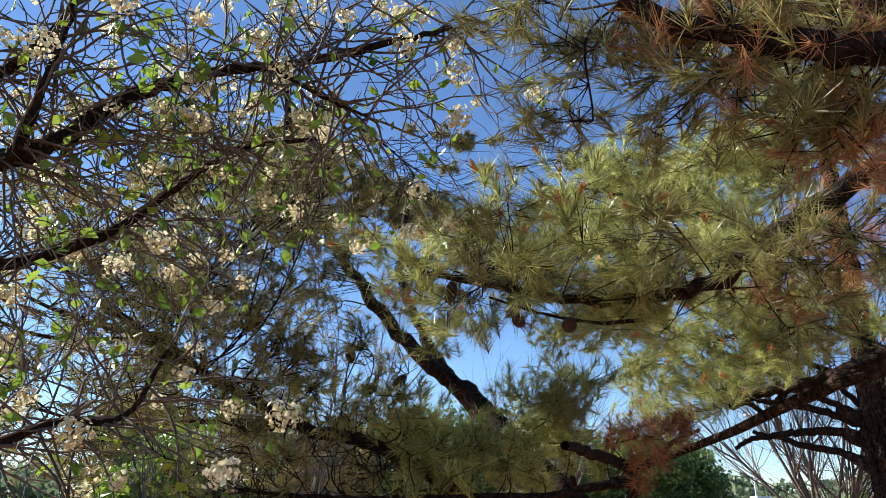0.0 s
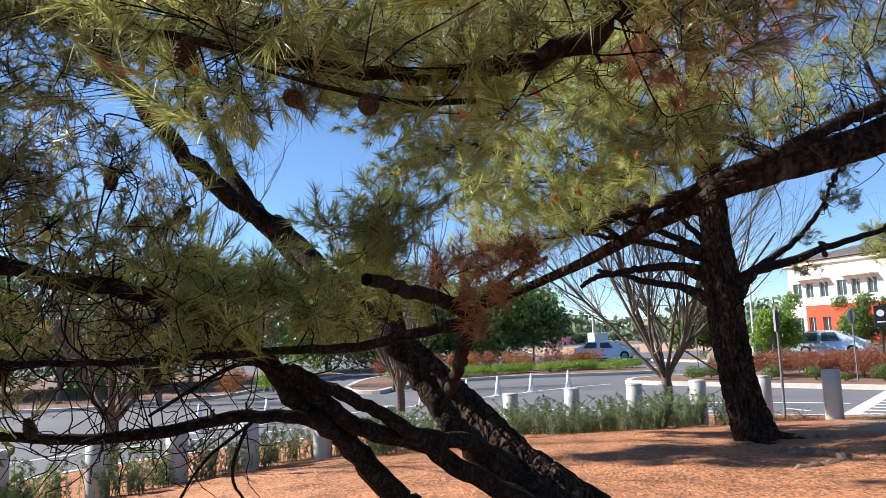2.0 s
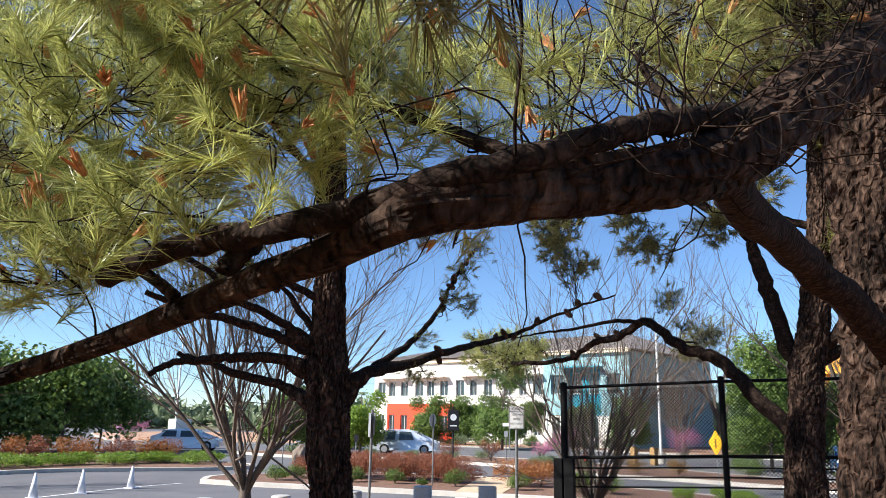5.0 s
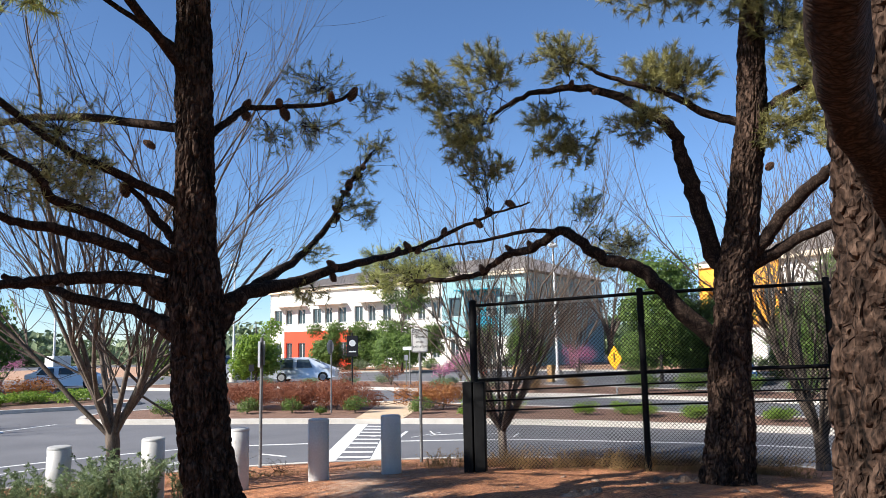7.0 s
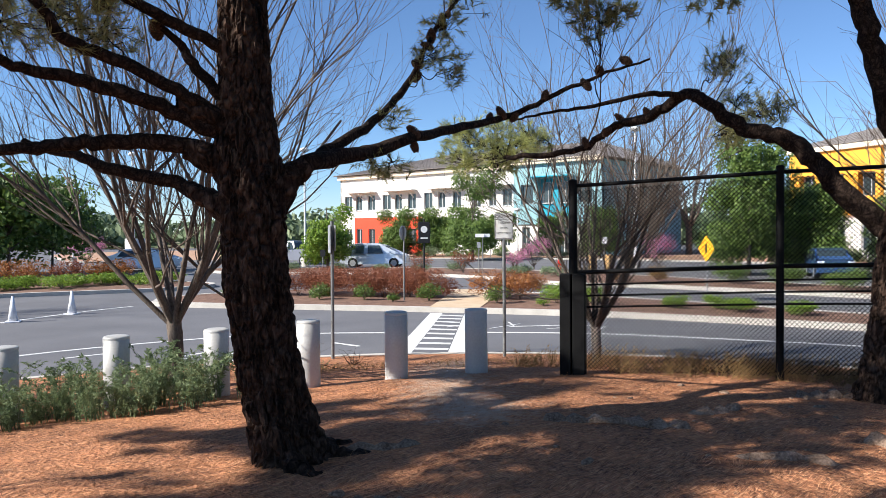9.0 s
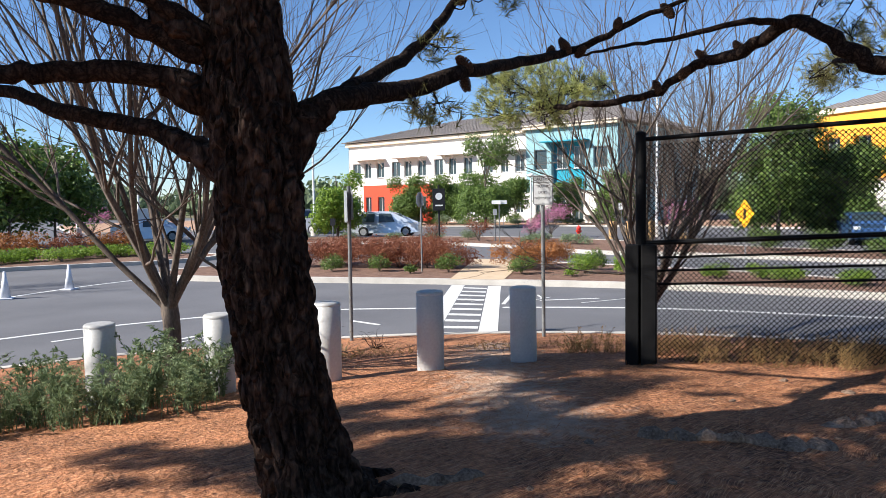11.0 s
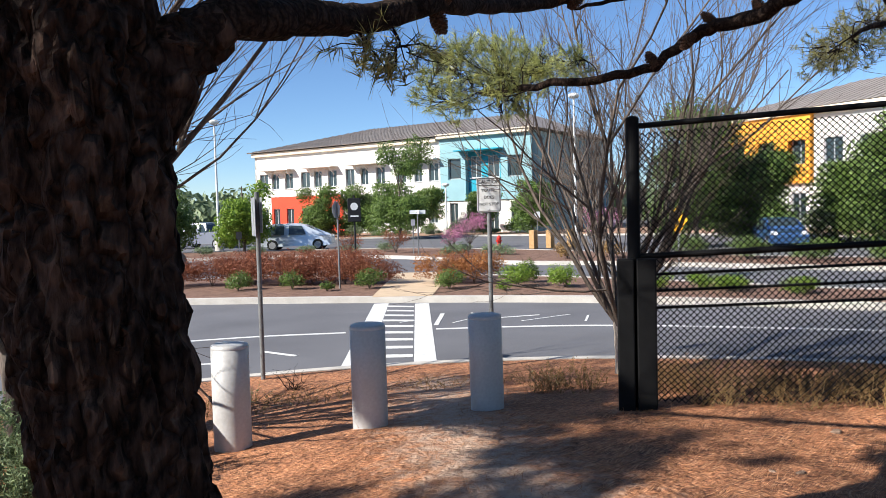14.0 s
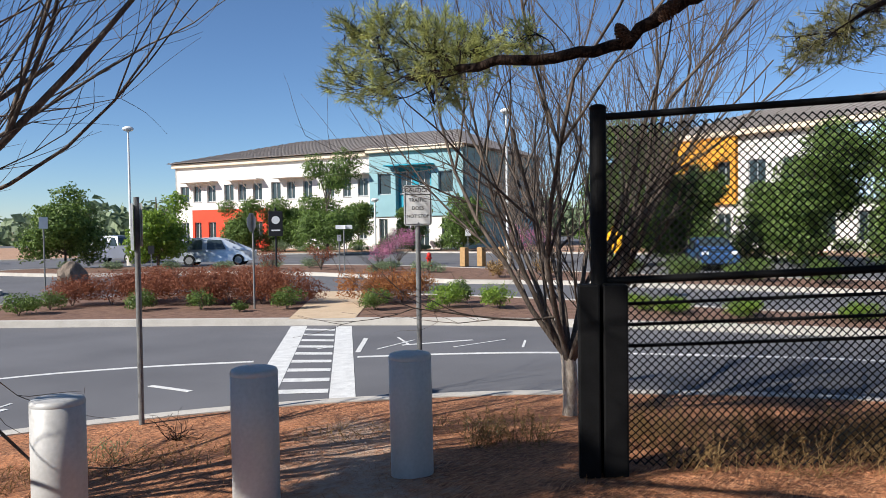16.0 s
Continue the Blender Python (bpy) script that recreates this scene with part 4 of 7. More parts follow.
caution = empty("traffic_sign", 14.46, 16.44, 0.03, -44, "white caution traffic does not stop sign on a grey post", "sign")
bm = bmesh.new()
rod(bm, (0, 0, -0.3), (0, 0, 2.62), 0.03, n=14)
part("post", bm, POLE_GREY, caution)
bm = plate(0.325, 0.47)
bmesh.ops.translate(bm, verts=bm.verts, vec=(0, -0.036, 2.41))
face = part("plate", bm, SIGN_WHITE, caution, "white sign plate with black border")
for w, h, z in ((0.29, 0.006, 2.63), (0.29, 0.006, 2.19), (0.29, 0.006, 2.535)):
    bm = bmesh.new()
    box(bm, 0, -0.040, z - h / 2, w, 0.004, h)
    part("border", bm, SIGN_BLACK, face)
for x in (-0.148, 0.148):
    bm = bmesh.new()
    box(bm, x, -0.040, 2.19, 0.006, 0.004, 0.44)
    part("border", bm, SIGN_BLACK, face)
for word, z, s in (("CAUTION", 2.582, 0.066), ("TRAFFIC", 2.468, 0.056), ("DOES", 2.375, 0.056), ("NOT STOP", 2.282, 0.054)):
    text_on(face, word, s, 0, z, SIGN_BLACK, -0.0395)
for z in (2.57, 2.25):
    bm = bmesh.new()
    bmesh.ops.create_uvsphere(bm, u_segments=10, v_segments=6, radius=0.008, matrix=Matrix.Translation((0, -0.04, z + 0.055 if z > 2.4 else z - 0.045)))
    part("bolt", bm, STEEL, caution)

side_sign = empty("traffic_sign.001", 12.02, 18.33, 0.05, 67, "grey post with signs seen edge-on", "sign")
bm = bmesh.new()
rod(bm, (0.02, 0, -0.3), (-0.05, 0, 2.5), 0.03, n=14)
part("post", bm, POLE_GREY, side_sign)
for yy, zz, hh in ((-0.04, 2.2, 0.46), (0.05, 2.18, 0.5)):
    bm = plate(0.33, hh)
    bmesh.ops.translate(bm, verts=bm.verts, vec=(-0.04, yy, zz))
    part("plate", bm, SIGN_GREY, side_sign, "dark metal sign plate")
oct_sign = empty("stop_sign", 19.49, 26.39, 0.1, 25, "back of an octagonal sign on a thin grey post", "sign")
bm = bmesh.new()
rod(bm, (0, 0, -0.2), (0, 0, 2.45), 0.025, n=12)
part("post", bm, POLE_GREY, oct_sign)
bm = bmesh.new()
bmesh.ops.create_cone(bm, cap_ends=True, segments=8, radius1=0.25, radius2=0.25, depth=0.006, matrix=pose(0, 0.035, 2.24, 90, 22.5, 0))
part("plate", bm, SIGN_GREY, oct_sign, "grey metal sign back")
info = empty("information_sign", 26.77, 34.75, 0.0, -35, "dark information sign with a pale round emblem on a black post", "sign")
bm = bmesh.new()
rod(bm, (0, 0, -0.2), (0, 0, 3.0), 0.04, n=12)
part("post", bm, SIGN_BLACK, info)
bm = bmesh.new()
box(bm, 0, -0.06, 1.85, 0.55, 0.06, 1.0, bevel=0.02)
face = part("panel", bm, SIGN_BLACK, info)
bm = bmesh.new()
bmesh.ops.create_cone(bm, cap_ends=True, segments=24, radius1=0.16, radius2=0.16, depth=0.01, matrix=pose(0, -0.095, 2.5, 90, 0, 0))
part("emblem", bm, SIGN_WHITE, face, "pale round emblem")
bm = bmesh.new()
box(bm, 0, -0.094, 2.06, 0.34, 0.006, 0.06)
part("bar", bm, SIGN_WHITE, face)


def small_sign(x, y, z, rz, h, w, ph, mat, label, pole=0.03, arms=1):
    ob = empty("street_sign", x, y, z, rz, label, "sign")
    bm = bmesh.new()
    rod(bm, (0, 0, -0.2), (0, 0, h), pole, n=10)
    part("post", bm, POLE_GREY, ob)
    for k in range(arms):
        bm = plate(w, ph, 0.015)
        bmesh.ops.translate(bm, verts=bm.verts, vec=(0, -0.04, h - ph / 2))
        o = part("plate", bm, mat, ob)
        o.rotation_euler = (0, 0, radians(90 * k))
    return ob


small_sign(31.24, 35.56, 0.12, -40, 2.15, 0.75, 0.18, SIGN_WHITE, "pale street name sign on a thin post", arms=2)
small_sign(31.9, 36.6, 0.12, -40, 1.7, 0.2, 0.3, SIGN_GREY, "small grey sign plate on a thin post")
small_sign(19.95, 39.68, 0.0, -20, 2.7, 0.3, 0.42, SIGN_WHITE, "small white sign on a metal post")
small_sign(54.2, 46.0, 0.1, -40, 1.8, 0.45, 0.55, SIGN_WHITE, "small white sign by the building")
small_sign(27.2, 45.0, 0.1, -40, 1.3, 0.3, 0.4, SIGN_BLACK, "small dark sign by the road")
small_sign(50.5, 55.8, 0.1, -40, 2.4, 0.35, 0.45, SIGN_WHITE, "small pale sign by the building")
warn = empty("warning_sign", 27.4, 20.3, 0.0, -112, "yellow diamond warning sign on a thin post", "sign")
bm = bmesh.new()
rod(bm, (0, 0, -0.2), (0, 0, 2.1), 0.025, n=10)
part("post", bm, STEEL, warn)
bm = plate(0.62, 0.62, 0.04)
bmesh.ops.rotate(bm, verts=bm.verts, cent=(0, 0, 0), matrix=Matrix.Rotation(radians(45), 3, "Y"))
bmesh.ops.translate(bm, verts=bm.verts, vec=(0, -0.035, 1.75))
face = part("plate", bm, SIGN_YELLOW, warn, "yellow diamond plate")
bm = bmesh.new()
box(bm, 0, -0.04, 1.6, 0.1, 0.004, 0.3)
part("symbol", bm, SIGN_BLACK, face)


# ---- lamp posts, hydrants, cones ----
def lamp_post(x, y, h, label="white street lamp post with a single head", rz=0):
    ob = empty("street_lamp", x, y, 0.0, rz, label, "lamp post", "street lamps")
    bm = bmesh.new()
    rod(bm, (0, 0, 0.6), (0, 0, h), 0.09, 0.055, 14)
    part("pole", bm, SIGN_WHITE, ob)
    bm = bmesh.new()
    rod(bm, (0, 0, 0), (0, 0, 0.65), 0.28, n=18)
    part("base", bm, CONCRETE, ob)
    bm = bmesh.new()
    bmesh.ops.create_uvsphere(bm, u_segments=16, v_segments=10, radius=0.3, matrix=Matrix.Translation((0, 0, h)) @ Matrix.Diagonal((1.1, 1.1, 0.55, 1)))
    part("head", bm, SIGN_WHITE, ob)
    return ob


lamp_post(42.5, 34.3, 8.5)
lamp_post(31.06, 54.17, 8.3)
lamp_post(49.5, 63.3, 4.0)
lamp_post(53.0, 54.9, 4.4)
lamp_post(19.2, 69.0, 6.5)
lamp_post(22.8, 66.0, 8.5)


def hydrant(x, y, label="red fire hydrant on the planted strip"):
    ob = empty("fire_hydrant", x, y, 0.1, 0, label, "hydrant")
    bm = bmesh.new()
    rod(bm, (0, 0, 0), (0, 0, 0.55), 0.10, n=14)
    rod(bm, (0, 0, 0), (0, 0, 0.06), 0.16, n=14)
    part("barrel", bm, RED_PAINT, ob)
    bm = bmesh.new()
    bmesh.ops.create_uvsphere(bm, u_segments=14, v_segments=8, radius=0.13, matrix=Matrix.Translation((0, 0, 0.57)))
    rod(bm, (0, 0, 0.66), (0, 0, 0.74), 0.03, n=6)
    part("bonnet", bm, RED_PAINT, ob)
    for a in (0, 90, 180):
        bm = bmesh.new()
        rod(bm, (0, 0, 0.42), (0.18 * math.cos(radians(a)), 0.18 * math.sin(radians(a)), 0.42), 0.055, n=10)
        part("outlet", bm, RED_PAINT, ob)
    return ob


hydrant(37.1, 35.5)
hydrant(54.5, 20.9, "red fire hydrant in front of the building")
for x, y in ((38.9, 34.6), (39.6, 34.0), (40.4, 33.2)):
    bm = bmesh.new()
    box(bm, 0, 0, -0.1, 0.35, 0.35, 1.0, bevel=0.03)
    ob = part("timber_post", bm, TIMBER, None, "short square tan timber post by the path", category="post", group="timber posts")
    ob.location = (x, y, 0.12)

cone0 = None
for x, y in ((4.45, 26.2), (6.1, 27.6), (7.36, 28.7), (8.79, 29.6), (10.5, 30.7), (1.16, 24.08), (0.0, 23.04), (-1.5, 21.7)):
    if cone0 is None:
        cone0 = empty("traffic_cone", x, y, 0.0, 10, "plain white plastic traffic cone on asphalt", "traffic cone", "row of cones")
        bm = bmesh.new()
        rod(bm, (0, 0, 0.03), (0, 0, 0.7), 0.13, 0.028, 22)
        part("cone", bm, CONE_WHITE, cone0, smooth=True)
        bm = bmesh.new()
        box(bm, 0, 0, 0, 0.36, 0.36, 0.035, bevel=0.012)
        part("base", bm, CONE_WHITE, cone0)
    else:
        copy_thing(cone0, pose(x, y, 0, 0, 0, random.uniform(0, 90)))


# ---- vehicles ----
def car(name, x, y, rz, mat, label, profile, length=4.55, width=1.8, cab=(0.22, 0.90), glass_z=(0.98, 1.52), bed=False):
    """A vehicle whose side outline is swept across its width and narrowed at the roof."""
    ob = empty(name, x, y, 0.0, rz, label, "car")
    bm = bmesh.new()
    rows = []
    for w in (-0.5, -0.46, -0.2, 0.2, 0.46, 0.5):
        rows.append([bm.verts.new((px * length, w * width * (1 - 0.24 * max(0, (pz - 0.95)) / 0.7) * (0.97 if abs(w) < 0.5 else 1), pz - (0.02 if abs(w) == 0.5 else 0) )) for px, pz in profile])
    n = len(profile)
    for a, b in zip(rows, rows[1:]):
        for k in range(n):
            bm.faces.new((a[k], a[(k + 1) % n], b[(k + 1) % n], b[k]))
    bm.faces.new(rows[0][::-1])
    bm.faces.new(rows[-1])
    bmesh.ops.triangulate(bm, faces=[f for f in bm.faces if len(f.verts) > 4])
    bmesh.ops.recalc_face_normals(bm, faces=bm.faces)
    part("body", bm, mat, ob)
    z0, z1 = glass_z
    for s in (-1, 1):
        for i in range(2):
            xa = cab[0] + 0.04 + i * (cab[1] - cab[0]) / 2
            xb = xa + (cab[1] - cab[0]) / 2 - 0.06
            bm = bmesh.new()
            f = [bm.verts.new((px * length, s * (width * 0.5 * (1 - 0.24 * (pz - 0.95) / 0.7) + 0.012), pz)) for px, pz in ((xa - (0.03 if i == 0 else 0), z0), (xb + (0.05 if i else 0), z0), (xb - (0.02 if i else 0), z1), (xa + (0.03 if i == 0 else 0), z1))]
            bm.faces.new(f if s < 0 else f[::-1])
            r = bmesh.ops.extrude_face_region(bm, geom=list(bm.faces))
            for q in r["geom"]:
                if isinstance(q, bmesh.types.BMVert):
                    q.co.y += s * 0.008
            bmesh.ops.recalc_face_normals(bm, faces=bm.faces)
            part("side_window", bm, GLASS, ob)
    for px, pz, tilt in ((cab[0] - 0.055, (z0 + z1) / 2, 32), (cab[1] + 0.035, (z0 + z1) / 2, -28)):
        bm = bmesh.new()
        box(bm, 0, 0, -0.30, 0.03, width * 0.76, 0.58)
        o = part("windscreen", bm, GLASS, ob)
        o.matrix_basis = pose(px * length, 0, pz, 0, tilt, 0)
    for px in (0.185, 0.80):
        for s in (-1, 1):
            wh = new("wheel")
            wh.parent = ob
            wh.location = (px * length, s * (width / 2 - 0.09), 0.34)
            bm = bmesh.new()
            bmesh.ops.create_cone(bm, cap_ends=True, segments=28, radius1=0.34, radius2=0.34, depth=0.22, matrix=pose(0, 0, 0, 90, 0, 0))
            bmesh.ops.bevel(bm, geom=[e for e in bm.edges if e.calc_face_angle(0) > 1], offset=0.03, segments=2, affect="EDGES")
            part("tyre", bm, RUBBER, wh)
            bm = bmesh.new()
            bmesh.ops.create_cone(bm, cap_ends=True, segments=20, radius1=0.21, radius2=0.21, depth=0.235, matrix=pose(0, 0, 0, 90, 0, 0))
            part("rim", bm, STEEL, wh)
    for px, m, nm in ((0.012, SIGN_WHITE, "headlight"), (0.988, RED_PAINT, "tail_light")):
        for s in (-1, 1):
            bm = bmesh.new()
            box(bm, px * length, s * width * 0.38, 0.72, 0.08, 0.3, 0.16, bevel=0.02)
            part(nm, bm, m, ob)
    return ob


SUV = [(0.0, 0.35), (0.0, 0.72), (0.03, 0.88), (0.24, 1.02), (0.36, 1.55), (0.50, 1.67), (0.80, 1.64), (0.92, 1.42), (0.985, 1.05), (1.0, 0.6), (0.99, 0.35), (0.88, 0.28), (0.12, 0.28)]
SEDAN = [(0.0, 0.35), (0.0, 0.65), (0.03, 0.80), (0.25, 0.95), (0.38, 1.38), (0.52, 1.47), (0.75, 1.42), (0.92, 1.06), (0.99, 0.98), (1.0, 0.5), (0.98, 0.3), (0.88, 0.25), (0.12, 0.25)]
TRUCK = [(0.0, 0.45), (0.0, 0.95), (0.03, 1.08), (0.24, 1.15), (0.31, 1.72), (0.40, 1.82), (0.60, 1.80), (0.64, 1.18), (1.0, 1.15), (1.0, 0.6), (0.98, 0.45), (0.88, 0.38), (0.12, 0.38)]
car("car", 35.3, 47.6, 135, CAR_SILVER, "silver compact sport utility car on the far road", SUV, cab=(0.33, 0.86))
car("car.001", 41.0, 22.0, 32, CAR_BLUE, "blue car parked in front of the shrubs", SEDAN, 4.1, 1.65, cab=(0.36, 0.82), glass_z=(0.95, 1.34))
car("pickup_truck", 31.6, 61.0, -66, CAR_GREY, "dark grey pickup truck on the far road", TRUCK, 4.9, 1.8, (0.33, 0.60), (1.15, 1.70))
car("car.002", 22.8, 55.6, 150, CAR_SILVER, "pale silver car behind the planted island", SEDAN, cab=(0.36, 0.82), glass_z=(0.95, 1.34))

cabinet = empty("utility_trailer", 21.4, 60.5, 0.0, 20, "white box-shaped utility trailer by the road", "trailer")
bm = bmesh.new()
box(bm, 0, 0, 0.9, 2.0, 1.3, 1.7, bevel=0.05)
part("box", bm, SIGN_WHITE, cabinet)
bm = bmesh.new()
box(bm, 0, 0, 0.55, 2.3, 1.1, 0.3, bevel=0.03)
part("chassis", bm, POLE_GREY, cabinet)
for x in (-0.6, 0.6):
    bm = bmesh.new()
    rod(bm, (x, -0.6, 0.32), (x, 0.6, 0.32), 0.32, n=18)
    part("wheel", bm, RUBBER, cabinet)

cabinet.scale = (0.68, 0.68, 0.8)

# boulder
bm = bmesh.new()
bmesh.ops.create_icosphere(bm, subdivisions=4, radius=1)
for v in bm.verts:
    q = v.co.copy()
    v.co *= 1 + 0.35 * noise.noise(q * 0.9) + 0.10 * noise.noise(q * 3) + 0.04 * noise.noise(q * 8)
    v.co.x *= 1.05
    v.co.y *= 0.7
    v.co.z = max(v.co.z, -0.4) * 0.72
boulder = part("boulder", bm, ROCK, None, "large brown boulder on the planting island", category="rock")
boulder.matrix_world = pose(20.35, 38.2, 0.34, 0, 0, 30) @ Matrix.Diagonal((0.62, 0.7, 1.05, 1))


# ---- upright pine beside the bollards ----
pine = empty("pine_tree", 0, 0, 0, 0, "tall dark pine with furrowed bark, bare lower limbs and cones", "tree", "pines on the mound")
_, p0 = trunk([(7.91, 11.87, 0.35), (7.82, 11.89, 0.65), (7.72, 11.91, 1.05), (7.64, 11.92, 1.5), (7.60, 11.96, 1.95), (7.60, 12.01, 2.4), (7.59, 12.07, 2.83), (7.59, 12.11, 3.48), (7.58, 12.13, 4.19), (7.56, 12.16, 5.26), (7.53, 12.17, 6.63), (7.49, 12.20, 8.6)], (0.33, 0.262, 0.238, 0.220, 0.232, 0.225, 0.238, 0.186, 0.176, 0.168, 0.13, 0.06), pine, 90, 24, 0.17, 3, 0.35)
t1 = [p0]
for pts, a, b in (
    ([(7.50, 12.15, 2.90), (7.20, 12.31, 2.99), (6.74, 12.52, 3.02), (6.39, 12.66, 2.97), (6.05, 12.79, 2.93), (5.82, 12.88, 2.79)], 0.075, 0.030),
    ([(7.55, 12.13, 2.40), (7.27, 12.51, 2.70), (6.85, 12.93, 2.84), (6.60, 13.28, 2.99), (6.34, 13.61, 3.10)], 0.065, 0.030),
    ([(7.55, 12.13, 3.02), (7.05, 12.23, 3.24), (6.68, 12.29, 3.35), (6.32, 12.31, 3.42), (5.99, 12.31, 3.47), (5.54, 12.28, 3.60)], 0.065, 0.028),
    ([(7.55, 12.13, 3.15), (7.15, 12.15, 3.34), (6.73, 12.19, 3.53), (6.37, 12.18, 3.63), (6.16, 12.12, 3.84), (5.6, 12.1, 4.1), (4.9, 12.2, 4.5), (4.0, 12.3, 4.9)], 0.055, 0.020),
    ([(7.52, 12.14, 3.25), (7.26, 12.22, 3.57), (7.15, 12.26, 3.73), (7.01, 12.31, 3.88)], 0.05, 0.022),
    ([(7.52, 12.14, 3.70), (7.16, 12.15, 3.83), (6.77, 12.18, 3.97), (6.37, 12.18, 4.12), (5.6, 12.2, 4.6), (4.6, 12.3, 5.2), (3.2, 12.3, 5.3)], 0.05, 0.018),
    ([(7.70, 12.05, 2.60), (7.95, 11.93, 2.84), (8.35, 12.02, 2.95), (8.77, 12.13, 3.05), (9.24, 12.18, 3.19), (9.85, 12.42, 3.34), (10.71, 12.62, 3.54), (11.22, 12.43, 3.77), (11.72, 12.21, 4.03), (12.32, 11.81, 4.28)], 0.085, 0.012),
    ([(7.97, 11.94, 2.86), (8.36, 12.12, 3.05), (8.88, 12.35, 3.30), (9.33, 12.57, 3.61), (9.69, 12.72, 3.96), (10.03, 12.88, 4.41), (10.5, 13.02, 4.9)], 0.055, 0.018),
    ([(7.62, 12.19, 4.34), (7.95, 12.20, 4.65), (8.17, 12.21, 4.84), (8.56, 12.12, 4.91), (9.10, 11.90, 5.04), (9.36, 11.86, 5.25)], 0.045, 0.014),
    ([(7.56, 12.2, 5.2), (7.0, 12.6, 5.7), (6.2, 13.0, 6.2)], 0.04, 0.014),
    # Limb added to hold foliage that throws shade on the bollards.
    ([(7.56, 12.25, 4.5), (6.8, 13.6, 4.8), (5.8, 15.8, 5.0), (4.6, 16.9, 5.8)], 0.05, 0.016),
    ([(7.56, 12.2, 5.0), (6.2, 11.4, 5.6), (4.6, 10.6, 5.9), (3.4, 10.2, 6.0)], 0.05, 0.016),
    ([(7.55, 12.2, 5.8), (8.2, 12.0, 6.4), (9.0, 11.6, 7.0)], 0.04, 0.014),
    ([(7.55, 12.2, 6.0), (7.2, 11.4, 6.7), (6.6, 10.8, 7.2)], 0.04, 0.014),
):
    t1.append(limb(pts, a, b, pine)[1])
for pts, a, b in (
    ([(7.62, 12.15, 2.72), (7.42, 12.2, 2.90), (7.18, 12.32, 2.98)], 0.17, 0.075),
    ([(7.66, 12.14, 2.36), (7.45, 12.3, 2.55), (7.27, 12.51, 2.70)], 0.13, 0.06),
    ([(7.70, 12.08, 2.45), (7.82, 11.98, 2.70), (8.0, 11.94, 2.86)], 0.17, 0.085),
    ([(7.58, 12.15, 3.0), (7.35, 12.16, 3.2), (7.1, 12.2, 3.28)], 0.12, 0.06),
):
    limb(pts, a, b, pine, "limb_collar", 20, 6, BARK, 0.3, 0.1)
for pts, a, b in (
    ([(7.80, 11.88, 0.74), (8.05, 11.74, 0.63), (8.25, 11.58, 0.58), (8.5, 11.5, 0.48)], 0.12, 0.04),
    ([(7.84, 11.93, 0.72), (8.15, 11.92, 0.62), (8.4, 11.86, 0.57), (8.7, 11.88, 0.47)], 0.12, 0.04),
    ([(7.74, 11.82, 0.72), (7.70, 11.6, 0.62), (7.76, 11.4, 0.56), (7.74, 11.2, 0.47)], 0.11, 0.04),
):
    limb(pts, a, b, pine, "root", 16, 7, BARK, 0.3, 0.14)
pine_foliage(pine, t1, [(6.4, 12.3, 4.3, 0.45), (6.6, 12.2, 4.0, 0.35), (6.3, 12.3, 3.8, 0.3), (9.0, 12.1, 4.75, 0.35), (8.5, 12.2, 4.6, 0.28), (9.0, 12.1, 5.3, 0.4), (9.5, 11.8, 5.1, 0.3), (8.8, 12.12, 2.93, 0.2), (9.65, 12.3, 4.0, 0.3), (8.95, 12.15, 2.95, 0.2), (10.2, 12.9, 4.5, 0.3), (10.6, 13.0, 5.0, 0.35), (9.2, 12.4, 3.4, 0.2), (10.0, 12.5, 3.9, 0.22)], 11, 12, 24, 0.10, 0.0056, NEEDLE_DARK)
# High clumps, z 6.9 and up, are out of view, added for their shade.
pine_foliage(pine, t1, [(2.9, 12.3, 5.4, 0.7), (3.6, 12.3, 4.7, 0.65), (4.5, 12.2, 5.3, 0.75), (5.2, 12.0, 5.8, 0.7), (2.6, 12.3, 5.7, 0.6), (3.9, 12.3, 6.0, 0.7), (3.1, 12.3, 4.4, 0.4), (2.3, 12.2, 5.8, 0.5), (4.6, 12.2, 4.7, 0.45), (6.2, 13.0, 6.2, 0.8), (9.0, 11.6, 7.1, 0.8), (6.6, 10.8, 7.3, 0.8), (7.5, 12.2, 8.4, 0.9), (7.9, 11.6, 7.4, 0.7), (5.0, 12.4, 6.9, 0.7), (6.9, 12.9, 7.4, 0.8), (5.6, 11.2, 7.0, 0.6), (4.4, 13.4, 7.4, 0.8), (5.8, 13.6, 7.6, 0.8), (6.3, 11.9, 7.2, 0.6), (5.2, 14.6, 7.6, 0.7), (7.4, 14.0, 7.8, 0.8), (6.6, 15.0, 7.6, 0.7), (5.6, 16.2, 4.9, 0.5), (6.3, 15.9, 4.6, 0.38), (5.0, 16.6, 5.4, 0.6), (4.4, 16.9, 5.9, 0.7), (5.2, 15.6, 5.6, 0.5), (3.6, 10.2, 6.1, 0.6), (4.6, 10.7, 6.0, 0.6), (5.4, 11.0, 5.8, 0.5), (4.0, 9.6, 6.2, 0.5), (3.0, 10.8, 5.8, 0.5), (5.0, 9.8, 6.3, 0.5), (4.2, 11.4, 5.4, 0.45)], 12, 8, 34, 0.17, 0.010, NEEDLE)
